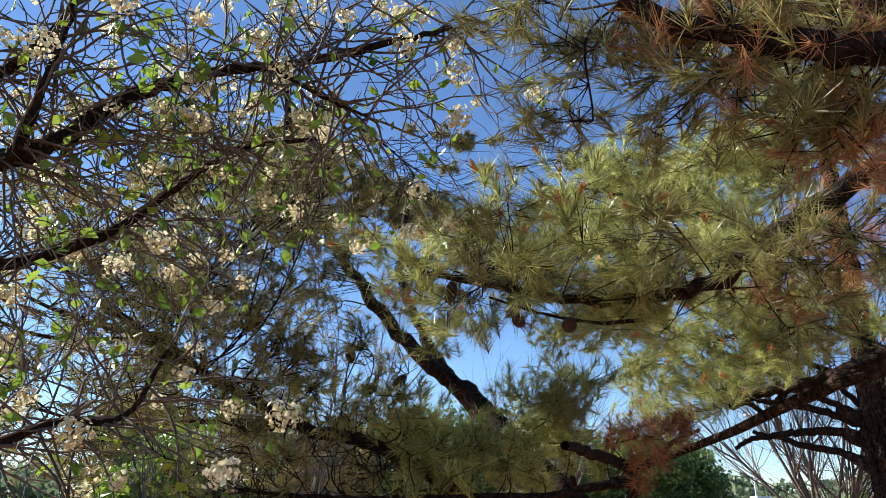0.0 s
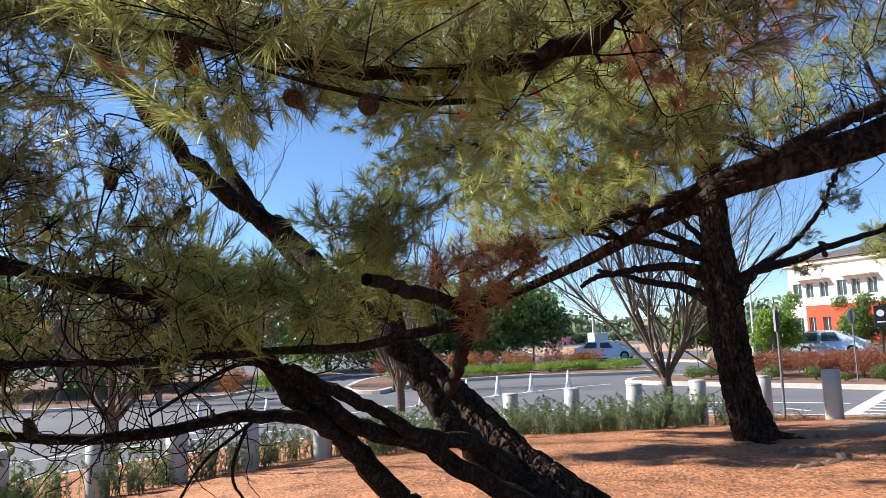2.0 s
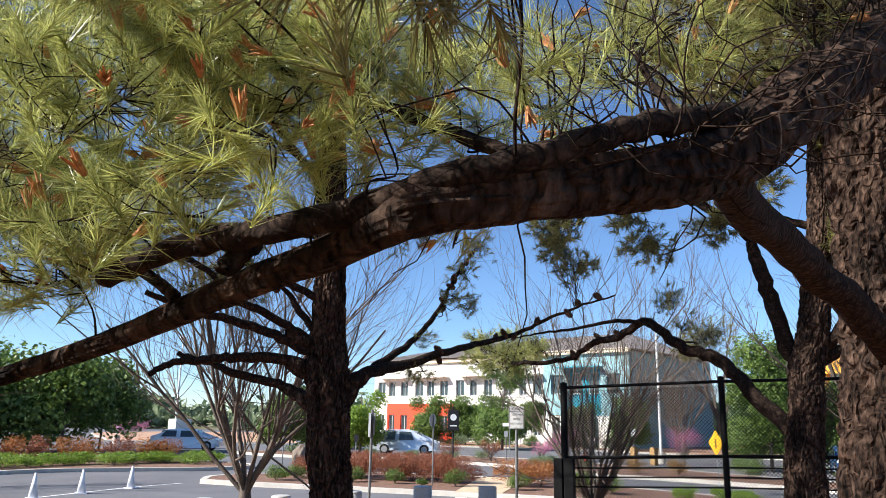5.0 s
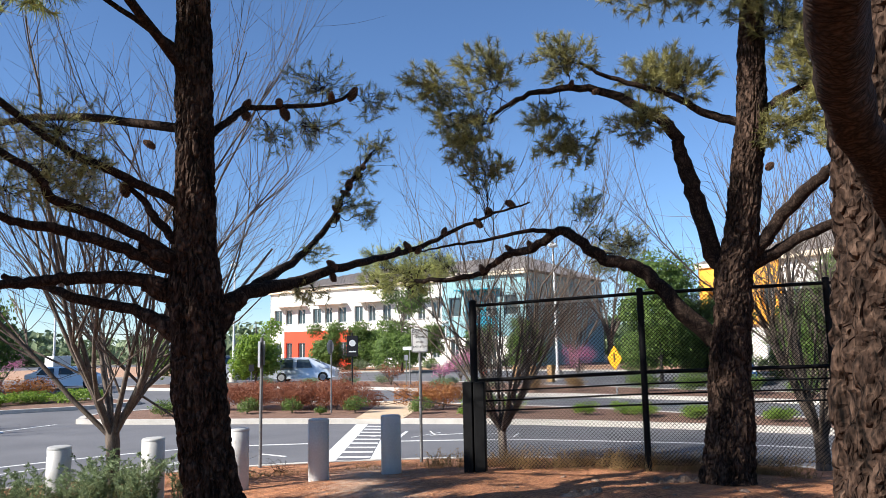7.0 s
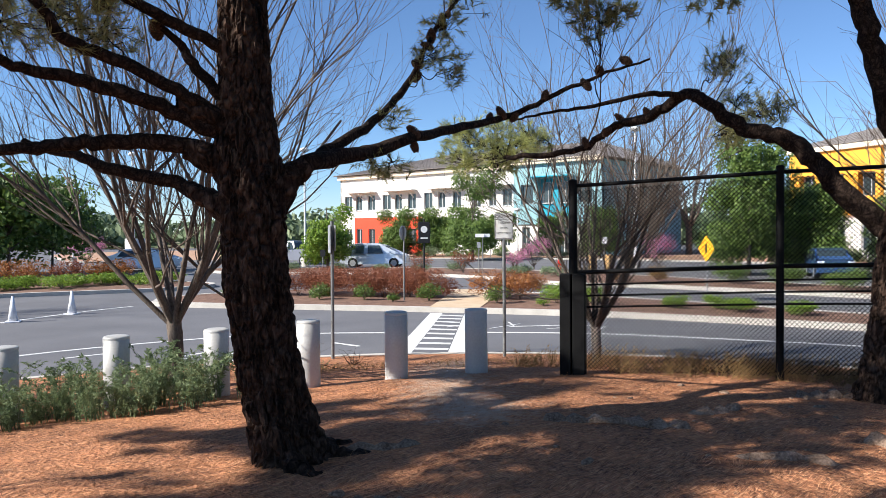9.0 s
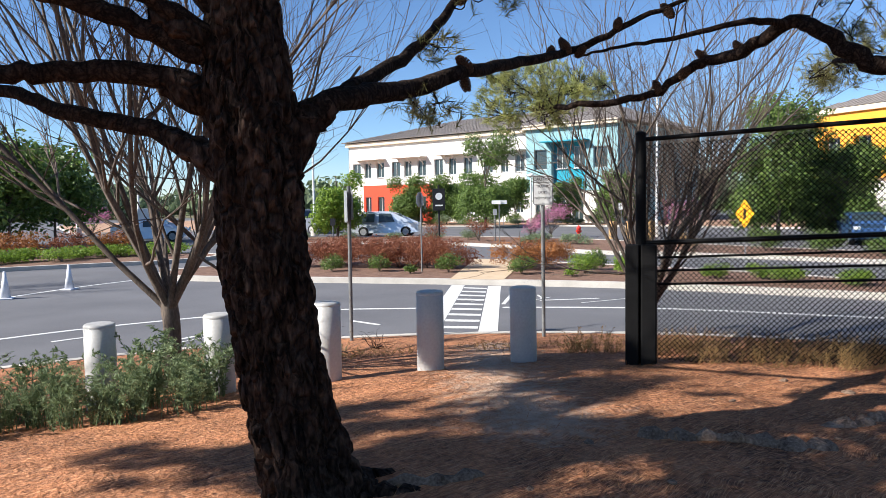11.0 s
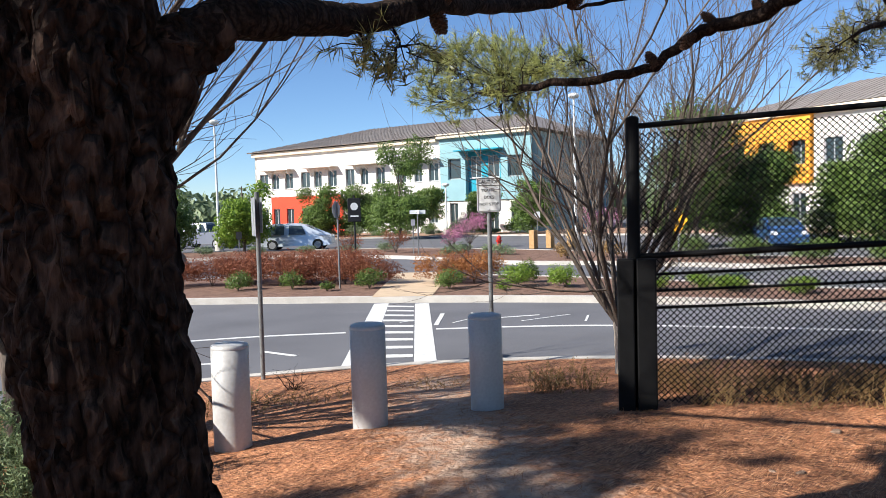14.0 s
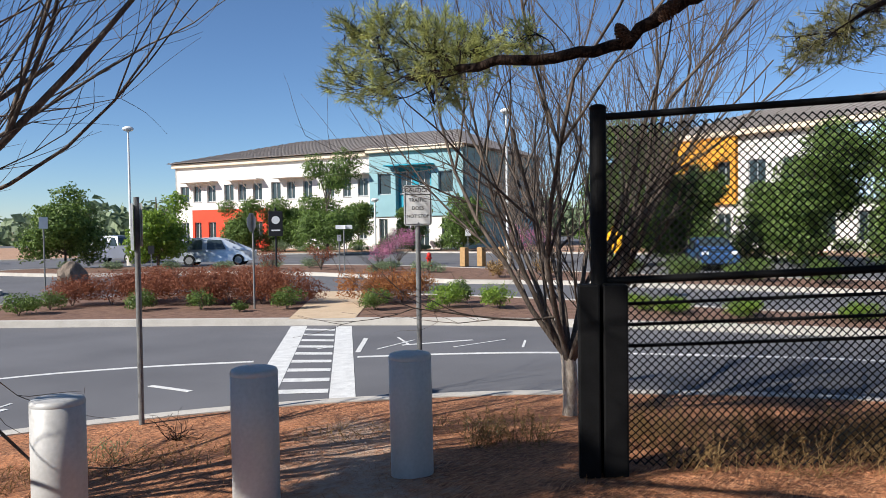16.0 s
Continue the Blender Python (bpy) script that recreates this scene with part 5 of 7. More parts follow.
cones(pine, [(8.17, 12.20, 4.88), (8.2, 12.26, 4.78), (8.5, 12.1, 4.95), (8.6, 12.15, 4.86), (9.05, 11.92, 5.08), (9.3, 11.86, 5.16), (9.69, 12.70, 4.02), (9.72, 12.74, 3.9), (9.9, 12.8, 4.25), (10.0, 12.86, 4.38), (10.2, 12.93, 4.6), (10.3, 12.95, 4.68), (9.24, 12.17, 3.25), (9.27, 12.2, 3.13), (10.62, 12.64, 3.56), (10.75, 12.6, 3.62), (10.9, 12.55, 3.58), (11.25, 12.42, 3.84), (11.7, 12.22, 3.98), (11.85, 12.15, 4.14), (12.1, 11.98, 4.26), (7.0, 12.33, 3.84), (6.6, 12.3, 3.95), (7.2, 12.3, 4.3)], 4, 1.25)

pine_foliage(pine, t1, [(6.3, 12.2, 3.9, 0.35), (6.0, 12.2, 3.7, 0.3), (6.6, 12.25, 3.75, 0.3), (5.8, 12.2, 4.0, 0.35), (5.4, 12.2, 4.3, 0.35)], 13, 10, 24, 0.11, 0.0056, NEEDLE_DARK)

# ---- forked pine by the fence ----
pine_b = empty("pine_tree.001", 0, 0, 0, 0, "forked pine with gnarled bark beside the chain link fence", "tree", "pines on the mound")
_, p0 = trunk([(13.17, 9.65, 0.35), (13.19, 9.62, 0.74), (13.21, 9.54, 1.46), (13.21, 9.53, 1.86), (13.22, 9.50, 2.26), (13.25, 9.45, 2.7), (13.28, 9.43, 3.13), (13.35, 9.35, 3.47), (13.42, 9.25, 4.35), (13.48, 9.14, 5.23), (13.51, 9.10, 6.06), (13.55, 8.98, 7.46), (13.58, 8.89, 8.89)], (0.32, 0.295, 0.255, 0.240, 0.222, 0.215, 0.208, 0.205, 0.183, 0.176, 0.154, 0.112, 0.045), pine_b, 64, 16, 0.15, 9, 0.35)
t2 = [p0]
for pts, a, b in (
    ([(13.40, 9.45, 3.15), (13.26, 9.65, 3.41), (13.14, 9.78, 4.10), (13.04, 9.89, 4.66), (12.95, 9.94, 5.01), (12.68, 10.35, 5.40), (12.36, 10.78, 5.64), (11.87, 11.38, 5.62), (11.51, 11.74, 5.33)], 0.13, 0.022),
    ([(13.45, 9.33, 3.28), (13.43, 8.95, 3.69), (13.39, 8.58, 4.02), (13.33, 8.23, 4.24), (13.25, 7.88, 4.43), (13.19, 7.44, 4.68)], 0.09, 0.045),
    ([(13.45, 9.33, 3.20), (13.57, 8.88, 3.46), (13.67, 8.42, 3.65), (13.72, 8.04, 3.73), (13.80, 7.47, 3.85)], 0.08, 0.035),
    ([(13.30, 9.55, 2.24), (13.09, 9.99, 2.64), (13.01, 10.23, 2.99), (12.90, 10.55, 3.31), (12.75, 10.94, 3.44), (12.63, 11.28, 3.74), (12.60, 11.55, 3.86), (12.61, 12.11, 3.65), (12.59, 12.50, 3.63), (12.50, 12.97, 3.38), (12.15, 13.67, 3.32), (12.6, 14.9, 3.45)], 0.115, 0.025),
    ([(12.60, 11.55, 3.86), (12.20, 11.77, 3.86), (11.78, 12.19, 3.74), (11.38, 12.53, 3.67), (11.11, 12.73, 3.60)], 0.035, 0.010),
    ([(13.50, 9.21, 5.03), (13.23, 9.60, 5.20), (12.92, 10.01, 5.52), (12.51, 10.55, 5.77), (12.20, 10.83, 5.99)], 0.06, 0.018),
    ([(13.51, 9.17, 5.10), (13.58, 8.80, 5.29), (13.61, 8.49, 5.42), (13.66, 8.08, 5.65)], 0.06, 0.02),
    ([(12.75, 10.94, 3.44), (13.4, 11.5, 3.6), (14.6, 12.0, 3.75)], 0.03, 0.012),
):
    t2.append(limb(pts, a, b, pine_b)[1])
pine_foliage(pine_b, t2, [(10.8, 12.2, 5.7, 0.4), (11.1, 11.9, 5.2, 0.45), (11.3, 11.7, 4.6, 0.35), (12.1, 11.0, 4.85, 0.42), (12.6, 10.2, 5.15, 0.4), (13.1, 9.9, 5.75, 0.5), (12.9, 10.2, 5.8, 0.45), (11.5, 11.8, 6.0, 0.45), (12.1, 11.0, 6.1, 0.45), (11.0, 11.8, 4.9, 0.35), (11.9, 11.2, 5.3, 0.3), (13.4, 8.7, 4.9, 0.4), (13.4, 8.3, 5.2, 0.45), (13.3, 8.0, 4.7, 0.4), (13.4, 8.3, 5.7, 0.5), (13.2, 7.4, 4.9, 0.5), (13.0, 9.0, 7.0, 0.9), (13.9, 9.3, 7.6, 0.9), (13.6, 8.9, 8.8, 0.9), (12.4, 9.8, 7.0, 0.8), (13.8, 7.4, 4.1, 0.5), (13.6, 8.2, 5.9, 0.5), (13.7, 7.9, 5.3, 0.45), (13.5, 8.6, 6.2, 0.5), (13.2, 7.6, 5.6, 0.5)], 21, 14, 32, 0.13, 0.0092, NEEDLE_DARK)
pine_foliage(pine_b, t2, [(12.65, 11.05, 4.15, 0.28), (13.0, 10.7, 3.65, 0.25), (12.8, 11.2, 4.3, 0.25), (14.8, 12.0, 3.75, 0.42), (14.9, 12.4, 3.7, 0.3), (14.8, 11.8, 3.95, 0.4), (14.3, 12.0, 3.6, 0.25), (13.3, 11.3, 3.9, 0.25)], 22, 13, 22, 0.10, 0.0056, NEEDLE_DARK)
pine_foliage(pine_b, t2, [(12.59, 15.27, 3.67, 0.32), (12.9, 14.92, 3.92, 0.32), (13.2, 14.57, 3.77, 0.34), (12.4, 15.0, 3.35, 0.25), (12.2, 14.3, 3.5, 0.3), (12.7, 14.3, 3.6, 0.3), (12.5, 13.7, 3.55, 0.24), (12.3, 15.3, 3.85, 0.25), (12.5, 15.5, 3.5, 0.28), (13.0, 15.1, 3.6, 0.3), (12.8, 14.6, 3.35, 0.25), (12.2, 14.8, 3.75, 0.28)], 23, 16, 28, 0.11, 0.0056, NEEDLE)
cones(pine_b, [(12.60, 12.45, 3.72), (12.55, 12.6, 3.56), (12.62, 12.05, 3.72), (12.5, 12.9, 3.45), (11.5, 11.75, 5.3), (12.2, 10.95, 5.7), (12.4, 10.7, 5.6), (12.95, 9.98, 5.1), (13.6, 8.5, 5.35), (13.3, 8.9, 4.4)], 6, 1.25)

# ---- great pine whose limb hangs over the way ----
pine_c = empty("pine_tree.002", 0, 0, 0, 0, "large old pine with thick flaking bark and a long low limb", "tree", "pines on the mound")
_, p0 = trunk([(8.84, 6.53, 0.3), (8.82, 6.55, 0.8), (8.84, 6.53, 1.8), (8.84, 6.43, 3.2), (8.74, 6.43, 4.6), (8.59, 6.40, 6.4), (8.47, 6.29, 8.5)], (0.42, 0.40, 0.36, 0.35, 0.31, 0.22, 0.1), pine_c, 72, 30, 0.13, 5, 0.4)
t3 = [p0]
BIG_LIMB = [(8.72, 6.42, 5.15), (7.6, 5.9, 4.6), (6.46, 5.42, 3.89), (5.61, 5.38, 3.32), (5.18, 5.41, 3.05), (4.77, 5.47, 2.92), (4.35, 5.55, 2.80), (4.30, 5.83, 2.75), (4.21, 6.20, 2.70), (4.02, 6.72, 2.58), (3.78, 7.14, 2.47), (3.40, 7.28, 2.32), (3.15, 7.39, 2.21)]
path = catmull(BIG_LIMB, 14)
rr = np.interp(np.linspace(0, 1, len(path)), (0, 0.25, 0.42, 0.55, 0.75, 1), (0.135, 0.108, 0.072, 0.046, 0.035, 0.02))
v, f = tube_arrays(path, rr, 40, 0.14, 0.12, 4)
link("limb", mesh_np("limb", v, f, BARK), pine_c, "long thick limb with flaking bark")
t3.append(path)
for pts, a, b in (
    ([(5.35, 5.36, 3.22), (4.95, 5.40, 3.10), (4.70, 5.40, 2.99), (4.42, 5.47, 2.88), (4.25, 5.70, 2.81), (4.14, 5.96, 2.79), (3.99, 6.22, 2.76), (3.92, 6.44, 2.72)], 0.034, 0.030),
    ([(5.05, 5.44, 2.98), (5.6, 5.65, 3.18), (6.15, 5.90, 3.23), (7.29, 6.25, 3.20), (8.25, 6.35, 2.95), (8.8, 6.42, 2.7)], 0.062, 0.105),
    ([(4.20, 6.12, 2.80), (4.15, 6.06, 2.76), (4.10, 6.03, 2.70)], 0.028, 0.026),
    ([(4.6, 5.5, 2.95), (4.5, 5.75, 3.1), (4.3, 6.1, 3.3), (4.1, 6.3, 3.45)], 0.02, 0.008),
    ([(5.2, 5.4, 3.1), (5.25, 5.6, 3.35), (5.3, 5.75, 3.6)], 0.018, 0.007),
    ([(4.1, 6.4, 2.68), (3.9, 6.6, 2.9), (3.75, 6.7, 3.15)], 0.018, 0.007),
    ([(8.68, 6.4, 5.5), (7.4, 5.2, 5.2), (5.8, 4.4, 4.5), (4.6, 4.2, 3.85), (3.91, 4.18, 3.50), (3.53, 4.52, 3.28), (3.36, 4.64, 3.14), (2.9, 4.8, 3.1), (2.3, 4.9, 3.2), (1.8, 4.9, 3.3)], 0.09, 0.014),
    ([(5.8, 4.4, 4.5), (4.6, 3.3, 4.0), (3.9, 2.8, 3.4), (3.48, 2.72, 3.30), (3.20, 2.82, 3.36), (2.92, 2.93, 3.52), (2.67, 3.00, 3.68)], 0.075, 0.03),
    ([(8.6, 6.4, 6.0), (7.2, 7.2, 6.6), (6.0, 8.0, 7.0)], 0.07, 0.02),
    ([(8.6, 6.4, 6.2), (9.4, 6.6, 6.8), (10.6, 7.2, 7.2)], 0.07, 0.02),
    ([(8.55, 6.36, 7.0), (7.5, 5.2, 7.6), (6.6, 4.4, 8.0)], 0.06, 0.02),
):
    t3.append(limb(pts, a, b, pine_c, sides=16, ridge=0.05)[1])
pine_foliage(pine_c, t3, [(3.7, 6.5, 3.3, 0.3), (3.9, 6.3, 3.2, 0.3), (4.0, 6.2, 3.35, 0.3), (4.2, 6.05, 3.12, 0.26), (4.0, 6.3, 3.0, 0.26), (3.8, 6.6, 3.0, 0.3), (4.4, 6.0, 3.3, 0.25), (4.6, 5.85, 3.25, 0.2), (4.3, 5.95, 2.98, 0.16), (3.95, 6.55, 2.88, 0.22), (4.45, 5.8, 3.06, 0.13), (4.2, 6.3, 3.5, 0.3), (3.75, 6.85, 2.8, 0.25), (4.62, 5.75, 3.12, 0.13), (3.5, 7.0, 2.7, 0.25), (3.6, 6.9, 3.1, 0.3), (3.3, 7.2, 2.55, 0.22), (4.5, 6.2, 3.5, 0.3), (4.1, 6.3, 3.4, 0.28), (4.0, 6.6, 3.1, 0.25), (3.9, 6.8, 2.9, 0.22), (3.6, 7.2, 2.9, 0.25), (3.5, 7.4, 3.1, 0.25), (3.4, 7.5, 2.9, 0.22), (4.3, 5.8, 3.3, 0.2), (4.2, 6.2, 3.2, 0.22), (3.8, 5.9, 3.4, 0.25), (4.0, 5.75, 2.95, 0.16), (3.9, 6.0, 2.85, 0.16), (3.75, 6.2, 2.8, 0.16), (4.2, 5.55, 3.02, 0.14), (4.5, 5.42, 3.1, 0.13), (3.65, 6.5, 2.72, 0.15)], 31, 11, 60, 0.125, 0.0027, NEEDLE, twig=0.0030, spread=0.55, buds=160)
pine_foliage(pine_c, t3, [(5.0, 5.9, 3.3, 0.2), (5.2, 5.8, 3.5, 0.25), (5.4, 5.7, 3.65, 0.25), (5.5, 5.6, 3.55, 0.2), (5.0, 6.0, 3.6, 0.25), (5.8, 5.5, 3.8, 0.25), (4.8, 6.0, 2.92, 0.11), (4.9, 5.6, 3.35, 0.15)], 32, 10, 30, 0.13, 0.0028, NEEDLE, twig=0.0026, spread=0.6, buds=20)
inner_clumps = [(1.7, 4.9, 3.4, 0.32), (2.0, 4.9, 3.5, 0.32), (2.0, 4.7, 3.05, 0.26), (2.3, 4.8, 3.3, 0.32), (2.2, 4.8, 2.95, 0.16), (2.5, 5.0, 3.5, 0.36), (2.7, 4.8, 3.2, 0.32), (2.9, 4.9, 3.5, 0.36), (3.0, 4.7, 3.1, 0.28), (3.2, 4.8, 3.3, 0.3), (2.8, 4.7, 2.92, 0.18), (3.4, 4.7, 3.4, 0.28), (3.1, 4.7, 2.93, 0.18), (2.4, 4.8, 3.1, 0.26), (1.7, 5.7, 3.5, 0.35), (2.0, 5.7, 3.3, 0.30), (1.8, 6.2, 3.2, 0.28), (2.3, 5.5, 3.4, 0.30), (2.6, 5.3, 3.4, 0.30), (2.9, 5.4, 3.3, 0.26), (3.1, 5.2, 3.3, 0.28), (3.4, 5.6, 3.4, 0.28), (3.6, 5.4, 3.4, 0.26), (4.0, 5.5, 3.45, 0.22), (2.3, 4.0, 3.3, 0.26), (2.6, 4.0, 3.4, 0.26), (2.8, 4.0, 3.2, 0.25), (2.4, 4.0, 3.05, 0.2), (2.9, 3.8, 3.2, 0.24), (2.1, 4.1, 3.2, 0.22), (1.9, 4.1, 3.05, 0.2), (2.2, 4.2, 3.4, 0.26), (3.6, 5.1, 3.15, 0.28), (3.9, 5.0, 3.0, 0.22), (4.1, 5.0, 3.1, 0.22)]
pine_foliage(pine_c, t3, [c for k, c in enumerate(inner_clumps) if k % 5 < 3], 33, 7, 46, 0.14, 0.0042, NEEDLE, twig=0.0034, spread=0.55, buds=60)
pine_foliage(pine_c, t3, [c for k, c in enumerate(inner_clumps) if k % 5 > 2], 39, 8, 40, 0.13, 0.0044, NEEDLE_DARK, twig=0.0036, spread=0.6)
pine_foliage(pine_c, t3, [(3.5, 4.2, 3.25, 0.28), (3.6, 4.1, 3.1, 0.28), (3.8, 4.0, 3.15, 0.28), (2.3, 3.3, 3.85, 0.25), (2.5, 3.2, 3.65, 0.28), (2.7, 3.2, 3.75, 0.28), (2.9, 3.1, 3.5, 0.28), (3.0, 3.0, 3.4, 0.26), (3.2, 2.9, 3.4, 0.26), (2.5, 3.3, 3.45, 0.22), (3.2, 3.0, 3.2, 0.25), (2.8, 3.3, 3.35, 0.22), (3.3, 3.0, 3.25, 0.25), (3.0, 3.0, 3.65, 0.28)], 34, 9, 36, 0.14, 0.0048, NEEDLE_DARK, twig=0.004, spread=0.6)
pine_foliage(pine_c, t3, [(3.75, 4.82, 3.22, 0.18), (3.88, 4.76, 3.36, 0.2), (4.0, 4.71, 3.38, 0.2), (3.94, 4.73, 3.17, 0.2), (3.8, 4.8, 3.1, 0.16), (3.6, 4.8, 3.2, 0.14), (3.3, 3.0, 3.15, 0.2), (3.1, 3.1, 3.3, 0.16), (4.1, 4.7, 3.25, 0.2), (3.0, 2.9, 3.5, 0.25), (3.3, 2.85, 3.4, 0.25), (2.8, 3.0, 3.6, 0.2), (3.5, 2.9, 3.3, 0.25), (3.6, 3.2, 3.2, 0.22), (4.2, 4.6, 3.45, 0.22), (3.9, 4.5, 3.5, 0.2)], 35, 9, 40, 0.12, 0.0032, NEEDLE_DEAD, "dead_needles", 0.004, "rust-brown dead needles")
pine_foliage(pine_c, t3, [(6.0, 8.0, 7.1, 0.9), (6.8, 7.4, 7.0, 0.9), (10.6, 7.2, 7.3, 0.9), (9.6, 6.7, 7.2, 0.9), (6.6, 4.4, 8.1, 0.9), (7.4, 5.2, 7.8, 0.9), (8.2, 6.2, 8.8, 1.0), (5.2, 8.4, 7.2, 0.8)], 36, 6, 30, 0.2, 0.016, NEEDLE, twig=0.008)
pine_foliage(pine_c, t3, [(7.0, 6.4, 4.5, 0.3), (6.75, 6.77, 4.57, 0.3), (6.9, 6.5, 4.3, 0.25), (7.2, 6.0, 4.45, 0.3), (6.5, 6.5, 4.2, 0.25), (6.3, 6.3, 4.5, 0.3), (7.3, 6.3, 4.7, 0.3), (6.0, 6.0, 4.3, 0.25), (6.6, 5.9, 4.25, 0.2), (6.2, 5.7, 4.5, 0.3), (6.9, 6.1, 4.75, 0.35), (5.9, 5.9, 4.5, 0.3), (6.4, 6.2, 4.75, 0.35)], 37, 13, 26, 0.12, 0.0048, NEEDLE_DARK, twig=0.006, spread=0.7, buds=10)
rng = np.random.default_rng(62)
upper = catmull(BIG_LIMB, 14)
upper = upper[(upper[:, 0] > 4.6) & (upper[:, 0] < 7.4)]
runs = []
for _ in range(150):
    d = unit(rng.normal(0, 1, 3) * (1, 1, 0.4) + (-0.2, 0.15, 1.0))
    path = [upper[rng.integers(len(upper))]]
    for k in range(8):
        d = unit(d + rng.normal(0, 0.42, 3))
        path.append(path[-1] + d * 0.075)
    runs.append((np.array(path), np.linspace(0.0042, 0.0015, 9)))
tubes("dead_twig_growth", runs, BARK_FINE, 3, pine_c, "dark dead curled twigs", kind="stuff")
pine_foliage(pine_c, t3, [(5.48, 5.88, 3.82, 0.18), (5.61, 5.72, 3.8, 0.18), (5.75, 5.56, 3.85, 0.2), (5.55, 5.8, 3.65, 0.14), (5.33, 6.04, 3.76, 0.18), (5.9, 5.5, 3.9, 0.2), (6.1, 5.6, 4.1, 0.22), (5.6, 5.6, 4.1, 0.3), (6.0, 5.5, 4.4, 0.3), (5.2, 5.7, 4.0, 0.28), (6.4, 5.6, 4.6, 0.3)], 38, 11, 24, 0.11, 0.004, NEEDLE_DARK, twig=0.004, spread=0.7, buds=14)
cones(pine_c, [(2.61, 4.63, 2.93), (2.35, 4.62, 2.95), (2.0, 4.6, 3.1)], 8, 0.95)
limb([(3.0, 4.75, 2.98), (2.75, 4.68, 2.95), (2.45, 4.65, 3.0), (2.2, 4.72, 3.1)], 0.012, 0.006, pine_c, sides=8)

# ---- leaning pine with low sweeping limbs ----
pine_d = empty("pine_tree.003", 0, 0, 0, 0, "leaning multi-limbed pine with low sweeping dark branches", "tree", "pines on the mound")
_, p0 = trunk([(4.68, 7.24, 0.25), (4.32, 7.28, 0.64), (3.94, 7.33, 0.96), (3.68, 7.47, 1.19), (3.5, 7.62, 1.40), (3.26, 7.82, 1.68), (2.98, 7.95, 1.98), (2.24, 8.13, 2.66), (1.88, 8.22, 3.06)], (0.235, 0.215, 0.19, 0.16, 0.135, 0.118, 0.105, 0.10, 0.092), pine_d, 48, 16, 0.13, 7, 0.3)
t4 = [p0]
for pts, a, b in (
    ([(1.86, 8.2, 3.05), (1.66, 8.1, 3.22), (1.20, 7.9, 3.65), (0.88, 7.75, 4.05), (0.58, 7.6, 4.5), (0.3, 7.4, 5.0), (0.2, 7.2, 5.8)], 0.085, 0.03),
    ([(1.9, 8.2, 3.0), (1.64, 8.3, 3.35), (1.38, 8.4, 3.85), (1.2, 8.5, 4.35), (1.3, 8.2, 5.2)], 0.075, 0.03),
    ([(3.2, 7.3, 0.62), (2.97, 6.95, 0.99), (2.75, 6.90, 1.18), (2.46, 6.85, 1.52), (2.24, 6.78, 1.71), (1.95, 6.72, 2.05), (1.66, 6.65, 2.27), (1.25, 6.53, 2.45), (0.79, 6.40, 2.56), (0.30, 6.29, 2.80), (-0.15, 6.14, 3.06), (-0.7, 6.03, 3.4)], 0.085, 0.028),
    ([(4.3, 7.22, 0.66), (3.78, 6.96, 0.98), (3.26, 6.9, 1.24), (2.90, 6.8, 1.49), (2.53, 6.75, 1.60), (2.32, 6.71, 1.79), (2.10, 6.65, 1.97)], 0.075, 0.04),
    ([(3.66, 7.44, 1.2), (3.25, 7.0, 1.44), (2.89, 6.75, 1.54), (2.64, 6.67, 1.71), (2.39, 6.67, 1.83), (2.14, 6.66, 1.97)], 0.055, 0.035),
    ([(2.36, 6.75, 1.62), (2.24, 6.68, 1.68), (1.81, 6.66, 1.70), (1.29, 6.57, 1.64), (0.81, 6.44, 1.66), (0.31, 6.25, 1.78), (0.12, 6.17, 1.78)], 0.045, 0.02),
    ([(3.11, 5.97, 2.19), (2.85, 6.02, 2.15), (2.54, 6.10, 2.09), (2.04, 6.15, 2.08), (1.49, 6.12, 2.06), (0.94, 6.03, 2.07), (0.51, 5.92, 2.11)], 0.03, 0.012),
    ([(3.22, 7.83, 1.70), (3.19, 7.2, 1.86), (3.15, 6.5, 2.02), (3.13, 6.16, 2.12), (3.13, 5.97, 2.24)], 0.045, 0.032),
    ([(3.13, 5.97, 2.24), (2.94, 5.64, 2.30), (2.75, 5.31, 2.33), (2.59, 4.97, 2.35)], 0.036, 0.026),
    ([(2.17, 6.66, 1.90), (1.90, 6.53, 2.02), (1.64, 6.39, 1.89), (1.45, 6.25, 1.77)], 0.016, 0.008),
    ([(1.92, 6.45, 1.68), (1.86, 6.33, 1.43), (1.96, 6.34, 1.25)], 0.012, 0.005),
    ([(1.95, 6.6, 1.7), (1.7, 6.4, 1.5), (1.55, 6.3, 1.25)], 0.012, 0.005),
    ([(3.13, 5.97, 2.24), (3.3, 5.8, 2.4), (3.5, 5.75, 2.5)], 0.024, 0.010),
    ([(2.94, 7.9, 2.0), (2.75, 7.0, 2.5), (2.65, 6.5, 2.85)], 0.03, 0.012),
    ([(4.1, 7.3, 0.84), (3.76, 7.1, 1.04), (3.43, 7.12, 1.26), (3.2, 7.18, 1.5), (3.02, 7.27, 1.75), (2.86, 7.33, 2.0), (2.69, 7.43, 2.2), (2.42, 7.62, 2.5), (2.15, 7.85, 2.8), (1.9, 8.08, 3.08)], 0.09, 0.075),
):
    t4.append(limb(pts, a, b, pine_d, sides=14, ridge=0.04)[1])
rng = np.random.default_rng(61)
low = np.vstack([t4[3], t4[6], t4[7]])
low = low[low[:, 0] < 1.9]
runs = []
